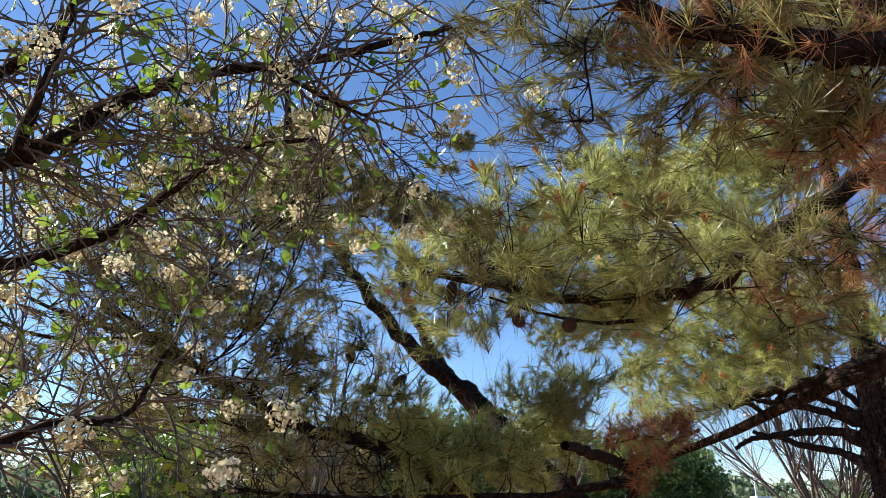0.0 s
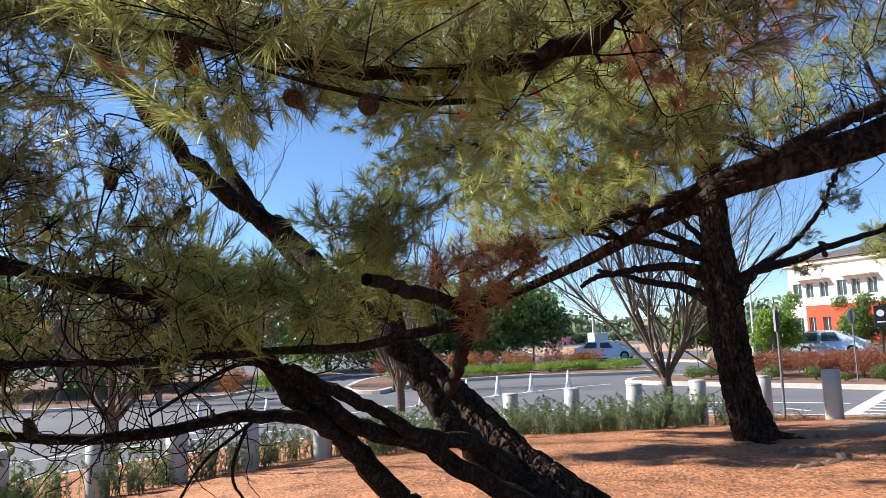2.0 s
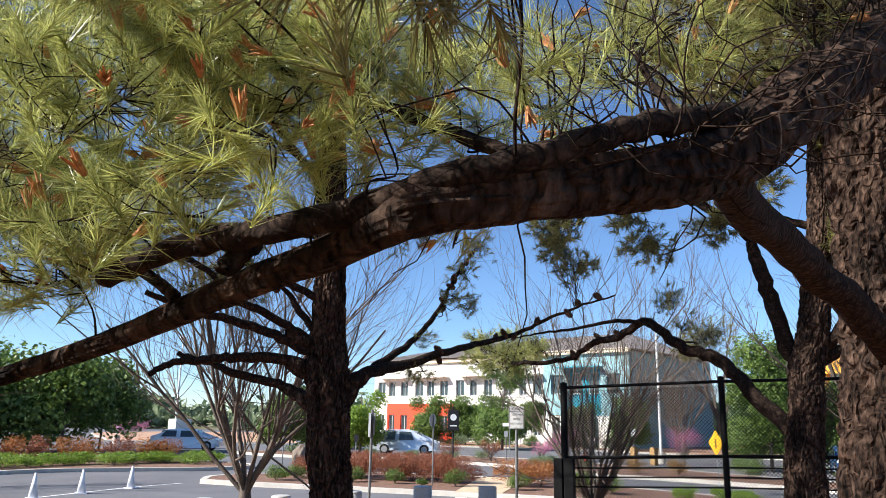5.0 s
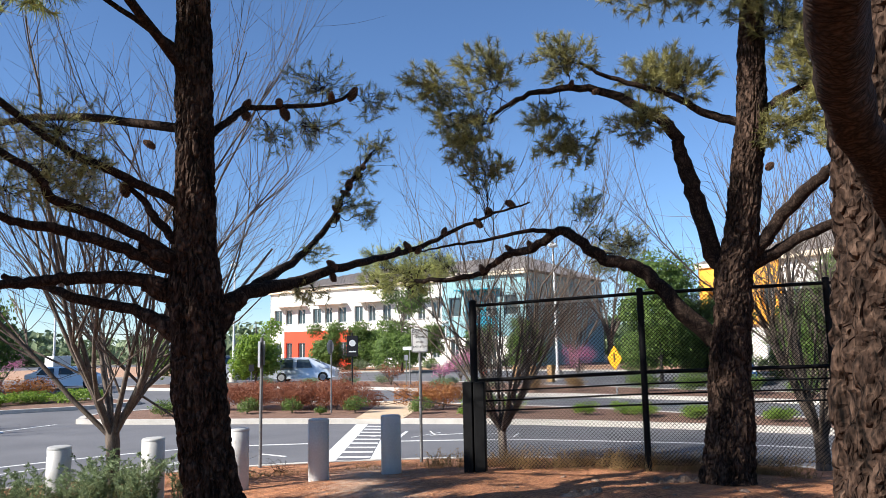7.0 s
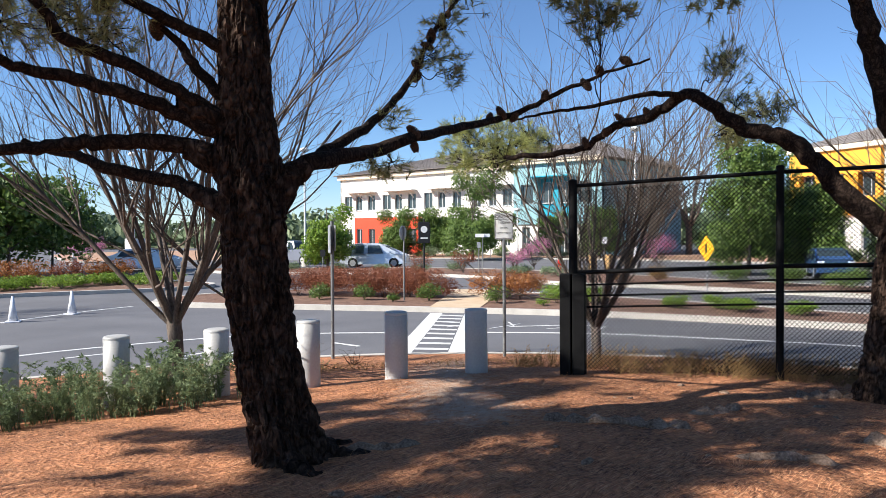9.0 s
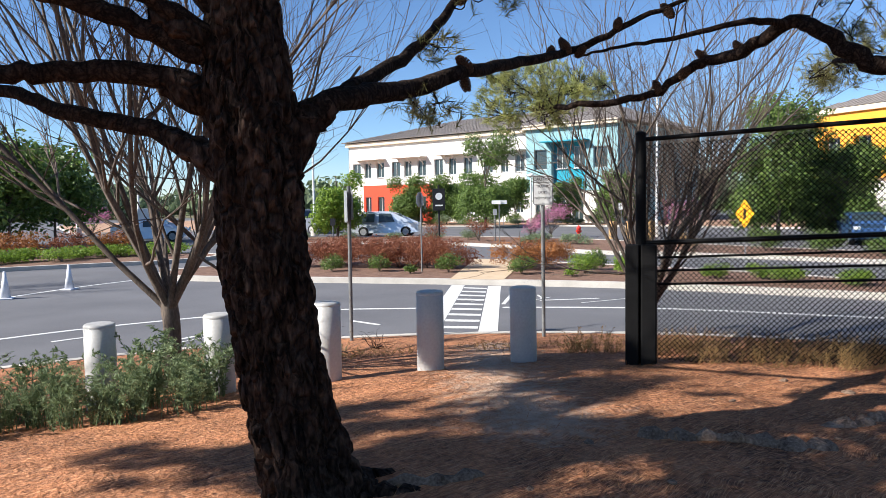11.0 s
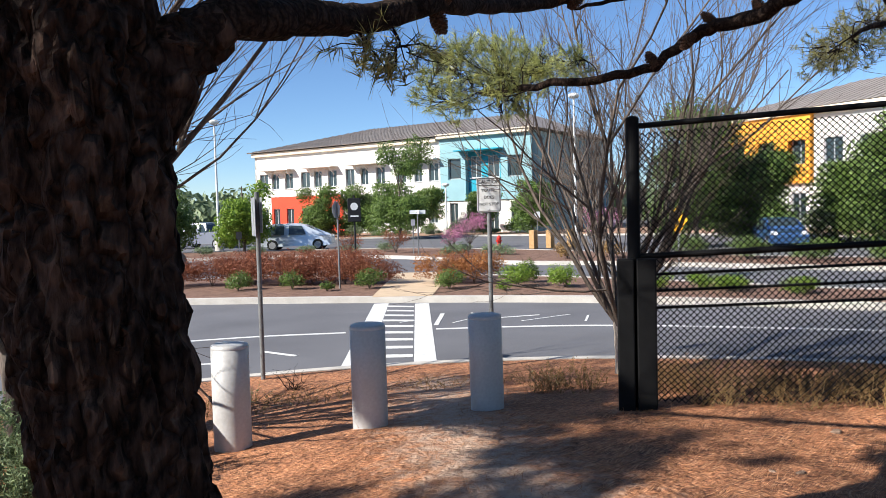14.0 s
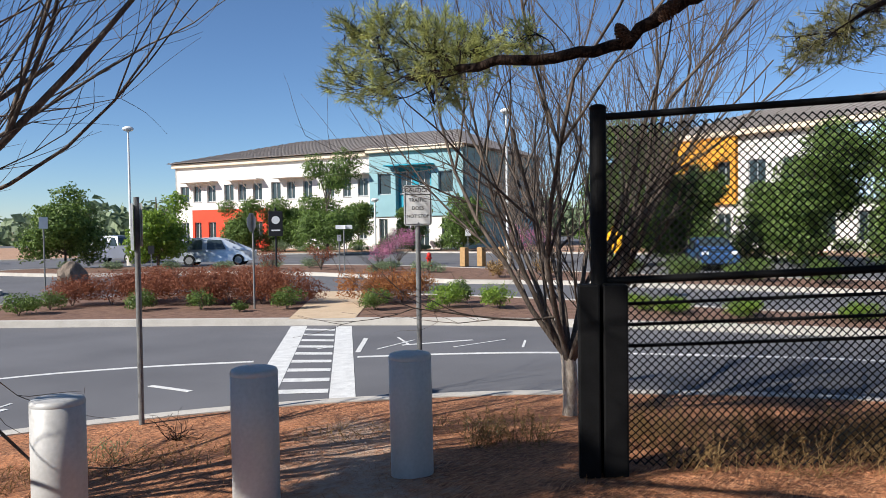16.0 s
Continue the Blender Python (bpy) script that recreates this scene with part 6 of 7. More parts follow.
for _ in range(330):
    d = unit(rng.normal(0, 1, 3) + (-0.4, -0.2, -0.15))
    path = [low[rng.integers(len(low))]]
    for k in range(8):
        d = unit(d + rng.normal(0, 0.42, 3))
        path.append(path[-1] + d * 0.07)
    runs.append((np.array(path), np.linspace(0.0055, 0.002, 9)))
tubes("dead_twig_growth", runs, BARK_FINE, 3, pine_d, "dark dead curled twigs", kind="stuff")
left = []
for pts, a, b in (
    ([(0.30, 6.29, 2.80), (-0.5, 6.3, 3.2), (-1.4, 6.5, 3.5), (-2.4, 6.6, 4.0)], 0.03, 0.01),
    ([(0.58, 7.6, 4.5), (-0.2, 7.0, 4.5), (-1.2, 6.6, 4.6), (-2.2, 6.4, 4.9)], 0.03, 0.01),
    ([(0.79, 6.40, 2.56), (0.0, 6.5, 2.6), (-1.0, 6.7, 2.6), (-2.2, 7.0, 2.9)], 0.025, 0.01),
    ([(-0.5, 6.3, 3.2), (-0.9, 5.7, 3.1), (-1.4, 5.3, 3.3)], 0.018, 0.008),
):
    left.append(limb(pts, a, b, pine_d, sides=8)[1])
rs = random.Random(23)
tuft = [(rs.uniform(-2.6, 1.2), rs.uniform(5.4, 7.6), rs.uniform(2.2, 4.8), rs.uniform(0.22, 0.38)) for _ in range(92)]
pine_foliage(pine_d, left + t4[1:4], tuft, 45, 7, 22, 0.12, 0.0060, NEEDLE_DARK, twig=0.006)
# Upper limbs added only to carry foliage that shades the mound.
crown = []
for pts, a, b in (
    ([(0.2, 7.2, 5.8), (-0.3, 8.8, 7.0), (-0.8, 11.0, 8.0), (-1.4, 13.4, 8.8), (-1.6, 15.6, 9.2)], 0.04, 0.012),
    ([(-0.3, 8.8, 7.0), (-1.2, 10.6, 8.2), (-2.6, 12.6, 9.0)], 0.025, 0.010),
    ([(-0.8, 11.0, 8.0), (0.0, 13.4, 8.4), (0.4, 16.0, 8.8), (0.2, 18.4, 9.0)], 0.025, 0.010),
):
    crown.append(limb(pts, a, b, pine_d, sides=8)[1])
rs = random.Random(19)
# Added clumps, set towards the sun to shade the bollards and the ellipses below.
shade_clumps = [(0.7, 18.2, 9.0, 0.4), (0.9, 18.1, 8.9, 0.3), (0.5, 18.3, 9.1, 0.3), (-0.35, 18.65, 9.0, 0.4), (-0.1, 18.5, 9.1, 0.3), (1.52, 17.9, 8.4, 0.5), (-0.1, 18.5, 9.6, 0.45), (0.53, 18.3, 8.4, 0.5), (-1.1, 18.9, 9.6, 0.45)]
shade = [(10.7, 12.3, 0.9, 0.8), (9.6, 11.9, 0.9, 0.7), (8.4, 12.1, 1.1, 1.1), (8.9, 9.75, 0.7, 0.5), (12.7, 9.7, 0.5, 0.25), (7.7, 13.3, 0.8, 0.6), (8.7, 13.6, 0.5, 0.4), (6.5, 11.4, 0.9, 0.5), (9.9, 10.95, 0.5, 0.3), (7.7, 11.0, 0.8, 0.7), (7.1, 10.4, 0.6, 0.4), (5.8, 11.1, 0.6, 0.5), (9.6, 8.1, 0.7, 0.35), (12.4, 13.9, 0.6, 0.35), (11.4, 14.35, 0.4, 0.3), (11.4, 13.4, 0.6, 0.4), (14.2, 12.1, 0.6, 0.35), (15.0, 10.9, 0.4, 0.4)]
spots = [(cx, cy, rx, ry, rs.uniform(0.15, 0.32)) for cx, cy, rx, ry in shade for _ in range(int(3.4 * rx * ry / 0.17) + 2)]
spots += [(9.4, 10.9, 3.6, 2.6, rs.uniform(0.10, 0.20)) for _ in range(70)]
for cx, cy, rx, ry, size in spots:
    q, w, z = math.sqrt(rs.random()), rs.uniform(0, 6.283), rs.uniform(7.6, 9.2)
    gx, gy = cx + rx * q * math.cos(w), cy + ry * q * math.sin(w)
    shade_clumps.append((gx - 0.94 * (z - 0.6) / 0.68, gy + 0.34 * (z - 0.6) / 0.68, z, size))
pine_foliage(pine_d, crown, shade_clumps, 44, 9, 30, 0.17, 0.017, NEEDLE_DARK, twig=0.006)
pine_foliage(pine_d, t4, [(2.4, 6.5, 2.8, 0.28), (2.7, 6.5, 2.9, 0.28), (2.9, 6.5, 2.9, 0.25), (2.6, 6.4, 2.62, 0.22), (2.0, 6.5, 2.5, 0.32), (2.3, 6.5, 2.35, 0.28), (2.75, 6.4, 2.42, 0.22), (1.8, 6.5, 2.25, 0.28), (1.7, 6.5, 2.6, 0.32), (2.5, 6.3, 2.25, 0.18), (2.95, 6.1, 2.3, 0.16), (1.3, 6.6, 2.7, 0.36), (0.8, 6.7, 2.9, 0.36), (1.6, 6.3, 2.6, 0.28), (1.8, 6.2, 2.4, 0.26), (1.7, 6.2, 2.3, 0.24), (2.1, 6.2, 2.5, 0.22), (2.0, 6.0, 2.2, 0.16), (2.3, 6.1, 2.3, 0.2), (1.6, 6.1, 2.1, 0.2), (2.5, 7.0, 2.4, 0.24), (2.6, 7.3, 2.7, 0.24), (2.5, 6.8, 2.2, 0.18), (3.3, 6.7, 3.1, 0.22), (2.7, 6.6, 2.6, 0.24), (2.4, 6.6, 2.5, 0.24)], 41, 11, 36, 0.13, 0.0052, NEEDLE, twig=0.004, spread=0.6, buds=30)
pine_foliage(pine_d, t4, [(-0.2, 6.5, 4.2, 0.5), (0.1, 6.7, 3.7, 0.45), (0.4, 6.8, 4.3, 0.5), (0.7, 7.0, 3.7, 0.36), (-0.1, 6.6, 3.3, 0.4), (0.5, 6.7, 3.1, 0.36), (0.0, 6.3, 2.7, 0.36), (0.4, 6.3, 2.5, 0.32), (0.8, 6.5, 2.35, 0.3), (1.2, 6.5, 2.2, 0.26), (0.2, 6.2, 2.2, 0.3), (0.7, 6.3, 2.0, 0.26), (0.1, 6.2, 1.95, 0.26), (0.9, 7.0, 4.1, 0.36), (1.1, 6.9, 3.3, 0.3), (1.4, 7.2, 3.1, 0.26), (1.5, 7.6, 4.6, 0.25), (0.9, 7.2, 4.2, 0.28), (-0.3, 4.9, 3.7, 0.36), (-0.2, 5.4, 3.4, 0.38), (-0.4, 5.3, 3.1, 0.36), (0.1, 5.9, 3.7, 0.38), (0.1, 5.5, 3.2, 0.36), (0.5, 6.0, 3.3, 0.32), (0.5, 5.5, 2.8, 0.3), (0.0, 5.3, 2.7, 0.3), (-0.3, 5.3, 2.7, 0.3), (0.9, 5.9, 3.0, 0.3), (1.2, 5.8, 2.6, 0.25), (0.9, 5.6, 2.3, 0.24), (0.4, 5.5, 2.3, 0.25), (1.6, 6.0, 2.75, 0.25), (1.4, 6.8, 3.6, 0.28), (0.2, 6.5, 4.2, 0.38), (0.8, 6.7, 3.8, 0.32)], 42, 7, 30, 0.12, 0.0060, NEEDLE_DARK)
pine_foliage(pine_d, t4, [(2.95, 5.6, 2.48, 0.12), (3.05, 5.55, 2.5, 0.14), (3.15, 5.55, 2.46, 0.14), (3.25, 5.55, 2.5, 0.13), (3.35, 5.58, 2.52, 0.12), (3.42, 5.62, 2.54, 0.1), (3.1, 5.7, 2.32, 0.12), (3.12, 5.75, 2.2, 0.09), (3.2, 5.6, 2.36, 0.1)], 43, 14, 44, 0.12, 0.0040, NEEDLE_DEAD, "dead_needles", 0.004, "rust-brown dead needle clump", 1.1)
pine_foliage(pine_d, t4, [(2.7, 6.24, 2.78, 0.2), (2.66, 6.12, 2.7, 0.17), (2.8, 6.3, 2.68, 0.16)], 46, 14, 44, 0.10, 0.0044, NEEDLE_DARK, twig=0.004)
cones(pine_d, [(1.5, 6.12, 1.98), (0.5, 6.25, 1.8), (0.4, 6.2, 1.74), (0.8, 6.4, 1.72), (1.4, 7.2, 3.0), (1.0, 7.0, 3.2), (1.2, 6.9, 2.9)], 9, 1.1)

# ---- flowering tree ----
flower = empty("flowering_tree", 0, 0, 0, 0, "twiggy tree with cream blossom and a few fresh green leaves", "tree")
_, p0 = trunk([(-1.3, 3.3, 0.2), (-1.25, 3.3, 1.0), (-1.1, 3.3, 2.0), (-0.8, 3.3, 2.7)], (0.14, 0.12, 0.10, 0.08), flower, 24, 10, 0.08, 2, 0.3, BARK_FINE)
fl = [p0]
for pts, a, b in (
    ([(-0.85, 3.3, 2.6), (-0.3, 3.3, 3.0), (0.27, 3.43, 3.34), (0.37, 3.47, 3.40), (0.53, 3.53, 3.56), (0.71, 3.60, 3.74), (0.92, 3.67, 3.86), (1.15, 3.74, 3.93), (1.45, 3.80, 4.01), (1.78, 3.83, 4.11), (2.05, 3.83, 4.17)], 0.05, 0.012),
    ([(-0.85, 3.3, 2.5), (-0.22, 3.72, 2.93), (0.04, 3.86, 3.04), (0.25, 3.93, 3.12), (0.50, 4.01, 3.28), (0.68, 4.05, 3.46), (0.88, 4.07, 3.63), (1.06, 4.08, 3.71), (1.36, 4.12, 3.76)], 0.034, 0.010),
    ([(-1.1, 3.3, 2.0), (0.0, 3.65, 2.23), (0.25, 3.77, 2.28), (0.44, 3.83, 2.36), (0.68, 3.91, 2.39), (0.83, 3.93, 2.68)], 0.03, 0.010),
    ([(-0.3, 3.3, 3.0), (0.05, 3.30, 3.45), (0.24, 3.36, 3.71), (0.38, 3.37, 3.84), (0.49, 3.36, 4.05), (0.56, 3.31, 4.24)], 0.03, 0.012),
    ([(0.27, 3.42, 3.32), (0.39, 3.36, 3.40), (0.47, 3.33, 3.71), (0.54, 3.30, 3.95)], 0.026, 0.010),
    ([(1.22, 3.76, 3.95), (1.36, 3.77, 3.86), (1.52, 3.78, 3.77), (1.68, 3.78, 3.69)], 0.012, 0.006),
):
    fl.append(limb(pts, a, b, flower, sides=10)[1])
rng = np.random.default_rng(77)
pts = np.vstack(fl[1:])
runs, tips = [], []
for _ in range(430):
    d = unit(rng.normal(0, 1, 3) + (0.25, 0.15, 0.1))
    path = [pts[rng.integers(len(pts))]]
    for k in range(8):
        d = unit(d + rng.normal(0, 0.2, 3))
        path.append(path[-1] + d * 0.085)
        if k > 1:
            side = unit(d + rng.normal(0, 0.8, 3))
            spur = [path[-1], path[-1] + side * 0.05, path[-1] + unit(side + rng.normal(0, 0.4, 3)) * 0.12]
            runs.append((np.array(spur), (0.0034, 0.0028, 0.0018)))
            tips.append(spur[-1])
    runs.append((np.array(path), np.linspace(0.0075, 0.0026, 9)))
    tips.append(path[-1])
tubes("twig_growth", runs, BARK_GREY, 3, flower, kind="stuff")
tips = np.array(tips)
pick = tips[rng.choice(len(tips), 170, replace=False)]
v = leaf_cloud(rng, [(*p, q, q, q * 0.8) for p, q in zip(pick, rng.uniform(0.035, 0.08, len(pick)))], 10000, 0.026, 0.8, 0.3)
link("blossom", mesh_np("blossom", v, quads(v), BLOSSOM), flower, "cream blossom clusters", kind="stuff")
pick = tips[rng.choice(len(tips), 1100)]
v = leaf_arrays(pick + rng.normal(0, 0.03, pick.shape), unit(rng.normal(0, 1, pick.shape)), rng, 0.075, 0.6)
link("leaves", mesh_np("leaves", v, quads(v), LEAF_BRIGHT), flower, "fresh green leaves", kind="stuff")

# ---- leafless trees ----
bare_tree("bare_tree", 8.64, 16.75, 0.25, 6.4, 1.0, "leafless vase-shaped street tree with grey bark", 3, 14, trunk_h=1.0, r0=0.10, kids=5, group="leafless trees")
bare_tree("bare_tree.001", 14.82, 14.65, 0.12, 5.2, 0.95, "leafless vase-shaped tree with a whitewashed trunk behind the fence", 8, 14, trunk_h=0.75, r0=0.082, kids=5, group="leafless trees", base_mat=BARK_PALE)
bare_tree("bare_tree.002", 18.2, 10.3, 0.05, 5.4, 0.8, "leafless vase-shaped tree behind the fence", 12, 12, trunk_h=0.7, r0=0.12, kids=5, group="leafless trees")
bare_tree("bare_tree", 3.4, 19.15, 0.1, 4.6, 0.8, "leafless young street tree by the kerb", 24, 10, trunk_h=1.0, r0=0.10, kids=4, group="leafless trees")
bare_tree("bare_tree", -1.4, 14.7, 0.2, 4.6, 0.8, "leafless young street tree by the kerb", 25, 10, trunk_h=0.9, r0=0.10, kids=4, group="leafless trees")
for k, (x, y) in enumerate(((-5.0, 31.5), (3.9, 33.5), (-1.8, 37.5), (-9.5, 34), (-5.5, 39), (-14, 36))):
    bare_tree("bare_tree", x, y, 0.1, 5.0 + 0.4 * k % 1.3, 0.7, "leafless young tree in the parking lot bed", 30 + k, 7, trunk_h=1.1, r0=0.11, kids=4, group="leafless trees")
bare_tree("bare_tree", 68.0, 47.0, 0.0, 13, 0.6, "tall leafless tree behind the buildings", 51, 8, trunk_h=3, r0=0.3, kids=4, group="leafless trees")
bare_tree("bare_tree", 58.0, 44.5, 0.0, 7, 0.6, "leafless tree beside the teal building", 52, 8, trunk_h=1.5, r0=0.2, kids=4, group="leafless trees")
bare_tree("bare_tree", 54.0, 41.0, 0.0, 6, 0.7, "leafless tree beside the teal building", 53, 8, trunk_h=1.2, r0=0.18, kids=4, group="leafless trees")

# ---- leafy trees near the buildings and far off ----
for k, (x, y, h, r, m) in enumerate(((26.5, 52.8, 4.2, 1.9, LEAF), (29.6, 48.6, 5.2, 1.6, LEAF_BRIGHT), (46.4, 64.3, 4.6, 1.9, LEAF), (49.9, 63.0, 4.6, 2.0, LEAF), (46.6, 53.8, 7.4, 2.4, LEAF), (53.5, 57.5, 4.0, 1.6, LEAF), (55.4, 47.4, 4.6, 1.8, LEAF), (54.5, 52.0, 4.0, 1.3, LEAF), (41.8, 26.7, 6.6, 2.3, LEAF), (44.8, 25.0, 5.0, 2.2, LEAF), (46.5, 19.4, 6.6, 2.4, LEAF), (49.6, 22.0, 4.0, 2.0, LEAF), (46.0, 15.0, 6.6, 2.4, LEAF), (47, 9, 6.0, 2.6, LEAF), (51.5, 27.5, 4.6, 2.0, LEAF))):
    broad_tree("tree", x, y, 0.05, h, r, "dense green broadleaf tree in a planted bed", 100 + k, m, group="leafy trees")
for k, (x, y, h, r) in enumerate(((12.5, 54, 5.6, 3.0), (9.5, 58, 7.0, 3.8), (5, 55, 7.0, 4.0), (0, 58, 7.5, 4.5), (15.5, 58, 5.5, 3.0), (-6, 50, 6.5, 3.8), (-12, 47, 6.5, 3.6), (-18, 44, 7, 4), (-9, 40, 4.5, 2.4))):
    broad_tree("tree", x, y, 0.0, h, r, "large dark green tree beyond the road", 140 + k, LEAF, 90, 0.34, "far trees", 0.15)
broad_tree("tree", -15.0, 38.5, 0.0, 4.3, 2.3, "bright green young broadleaf tree in the parking lot bed", 160, LEAF_BRIGHT, 260, 0.24, "far trees", 0.15)
rng = np.random.default_rng(5)
cl = []
for k in range(170):
    a = radians(18 + 150 * rng.random())
    d = 125 + 60 * rng.random()
    h = 3.0 + 4.0 * rng.random()
    cl.append((CX + d * math.cos(a), CY + d * math.sin(a), h * 0.55, 5 + 4 * rng.random(), 5 + 4 * rng.random(), h * 0.6))
v = leaf_cloud(rng, cl, 3.2, 1.8, 0.7, 0.5)
v[:, 2] = np.maximum(v[:, 2], 0.0)
link("far_woods", mesh_np("far_woods", v, quads(v), LEAF_SAGE), None, "distant band of green and brown trees on the horizon", category="trees", kind="stuff")

# ---- hedges and shrubs ----
for k, (x, y, rx, ry, h, m) in enumerate((
    (17.9, 30.6, 0.9, 0.9, 0.95, LEAF_RED), (18.6, 29.7, 0.9, 0.9, 1.0, LEAF_RED), (19.2, 28.9, 0.9, 0.9, 1.0, LEAF_RED), (19.8, 28.1, 0.9, 0.9, 1.05, LEAF_RED), (20.4, 27.3, 0.9, 0.9, 1.0, LEAF_RED), (20.9, 26.6, 0.85, 0.85, 0.95, LEAF_RED),
    (19.2, 30.8, 0.9, 0.9, 1.0, LEAF_RED), (20.2, 29.4, 0.9, 0.9, 1.0, LEAF_RED), (21.0, 28.2, 0.9, 0.9, 1.0, LEAF_RED), (17.2, 31.4, 0.8, 0.8, 0.8, LEAF_RED),
    (21.8, 24.7, 0.75, 0.75, 0.95, LEAF_ORANGE), (22.4, 24.0, 0.8, 0.8, 0.9, LEAF_ORANGE), (22.9, 25.0, 0.7, 0.7, 0.9, LEAF_RED))):
    shrub("hedge_shrub", x, y, 0.13, rx, ry, h, m, "rounded russet hedge shrub on mulch" if m is LEAF_RED else "rounded orange-tinged shrub on mulch", "hedge", k, 2000, 0.058, "hedge on the island")
for k, (x, y, r, h, m) in enumerate((
    (19.9, 25.6, 0.42, 0.6, LEAF), (18.6, 27.4, 0.38, 0.55, LEAF), (17.6, 28.6, 0.42, 0.55, LEAF), (21.0, 23.6, 0.42, 0.6, LEAF), (22.4, 22.4, 0.5, 0.62, LEAF_BRIGHT), (22.9, 21.2, 0.5, 0.6, LEAF_BRIGHT), (21.5, 22.1, 0.25, 0.3, LEAF_BRIGHT), (23.3, 22.8, 0.45, 0.65, LEAF), (15.4, 30.3, 0.55, 0.55, LEAF), (16.4, 30.9, 0.4, 0.5, LEAF), (23.6, 19.0, 0.4, 0.42, LEAF_BRIGHT), (24.1, 17.3, 0.55, 0.4, LEAF_BRIGHT), (24.4, 15.9, 0.5, 0.4, LEAF_BRIGHT), (24.9, 13.6, 0.5, 0.4, LEAF_BRIGHT), (24.3, 18.1, 0.4, 0.4, LEAF_BRIGHT), (18.9, 26.2, 0.25, 0.3, LEAF))):
    shrub("low_shrub", x, y, 0.13, r, r, h, m, "small rounded green shrub on mulch", "shrub", 40 + k, 2200, 0.06, "low shrubs on the island")
for k in range(26):
    rng2 = random.Random(k)
    t = k / 26
    x, y = 4.2 + 13.5 * t + rng2.uniform(-0.3, 0.3), 36.2 + 2.6 * math.sin(t * 2.2) + rng2.uniform(0, 2.0)
    if t > 0.6:
        y -= 0.2
    shrub("groundcover_shrub", x, y + 1.6, 0.12, 0.85, 0.8, 0.55, LEAF_BRIGHT, "low bright green groundcover shrub", "shrub", 200 + k, 700, 0.09, "groundcover on the island", 4)
for k in range(12):
    x, y = 3.6 + k * 1.05, 43.5 + 1.3 * math.sin(k * 0.4)
    shrub("hedge_shrub", x, y, 0.12, 0.75, 0.75, 1.15, LEAF_ORANGE if k % 3 else LEAF_RED, "rounded rust-coloured hedge shrub", "hedge", 300 + k, 900, 0.09, "rust hedge on the island", 4)
for k, (x, y, r, h, m, lab) in enumerate((
    (31.5, 33.5, 0.7, 0.5, LEAF_SAGE, "grey-green mounded grass between the roads"), (32.8, 31.8, 0.8, 0.5, LEAF_SAGE, "grey-green mounded grass between the roads"), (33.5, 35.0, 0.7, 0.5, LEAF_SAGE, "grey-green mounded grass between the roads"), (31.0, 40.5, 0.6, 0.45, LEAF_SAGE, "grey-green mounded grass between the roads"), (32.6, 39.6, 0.6, 0.6, LEAF_SAGE, "grey-green mounded grass between the roads"), (29.6, 42.6, 0.6, 0.45, LEAF_SAGE, "grey-green mounded grass between the roads"), (28.3, 45, 0.6, 0.5, LEAF_SAGE, "grey-green mounded grass between the roads"), (26.5, 47.5, 0.6, 0.5, LEAF_SAGE, "grey-green mounded grass between the roads"), (25.3, 50, 0.6, 0.5, LEAF_SAGE, "grey-green mounded grass between the roads"), (31.8, 27.4, 0.6, 0.7, LEAF_DRY, "tall tan ornamental grass between the roads"), (32.9, 26.0, 0.6, 0.7, LEAF_DRY, "tall tan ornamental grass between the roads"), (34, 23.2, 0.8, 0.9, LEAF, "rounded green shrub on the planted strip"), (34.4, 21.2, 0.9, 0.9, LEAF, "rounded green shrub on the planted strip"), (34.0, 18.8, 0.9, 0.8, LEAF, "rounded green shrub on the planted strip"), (34.3, 16.4, 0.9, 0.8, LEAF, "rounded green shrub on the planted strip"), (34.2, 13.5, 0.9, 0.8, LEAF, "rounded green shrub on the planted strip"), (-2.6, 33.0, 0.8, 1.2, LEAF_ORANGE, "bright orange shrub in the parking lot bed"), (-1.2, 35.2, 0.9, 1.1, LEAF_BRIGHT, "yellow-green shrub in the parking lot bed"), (-6.5, 33.5, 0.9, 0.9, LEAF, "green shrub in the parking lot bed"), (-9, 36, 1.0, 1.1, LEAF, "green shrub in the parking lot bed"))):
    shrub("mound_shrub", x, y, 0.12, r, r, h, m, lab, "shrub", 400 + k, 1100, 0.08, "", 5)
for k, (x, y, r, h, m) in enumerate(((38.4, 38.8, 1.4, 1.9, PINK), (34.5, 36.5, 0.7, 1.1, PINK), (29.5, 38.6, 0.8, 1.2, LEAF_RED), (31.8, 37.8, 0.9, 1.3, LEAF_RED), (43.0, 33.0, 1.3, 2.0, PINK), (19.5, 66.5, 1.6, 2.2, PINK), (46, 30.2, 1.3, 2.0, LEAF_RED))):
    ob = bare_tree("flowering_shrub", x, y, 0.1, h * 0.9, 1.0, "twiggy shrub with pink blossom", 60 + k, 8, trunk_h=0.15, r0=0.05, levels=2, kids=4)
    rng = np.random.default_rng(k)
    v = leaf_cloud(rng, [(math.cos(a) * r * 0.5, math.sin(a) * r * 0.5, h * (0.5 + 0.35 * rng.random()), r * 0.45, r * 0.45, h * 0.25) for a in range(7)], 420, 0.07, 0.7, 0.2)
    link("blossom", mesh_np("blossom", v, quads(v), m), ob, kind="stuff")
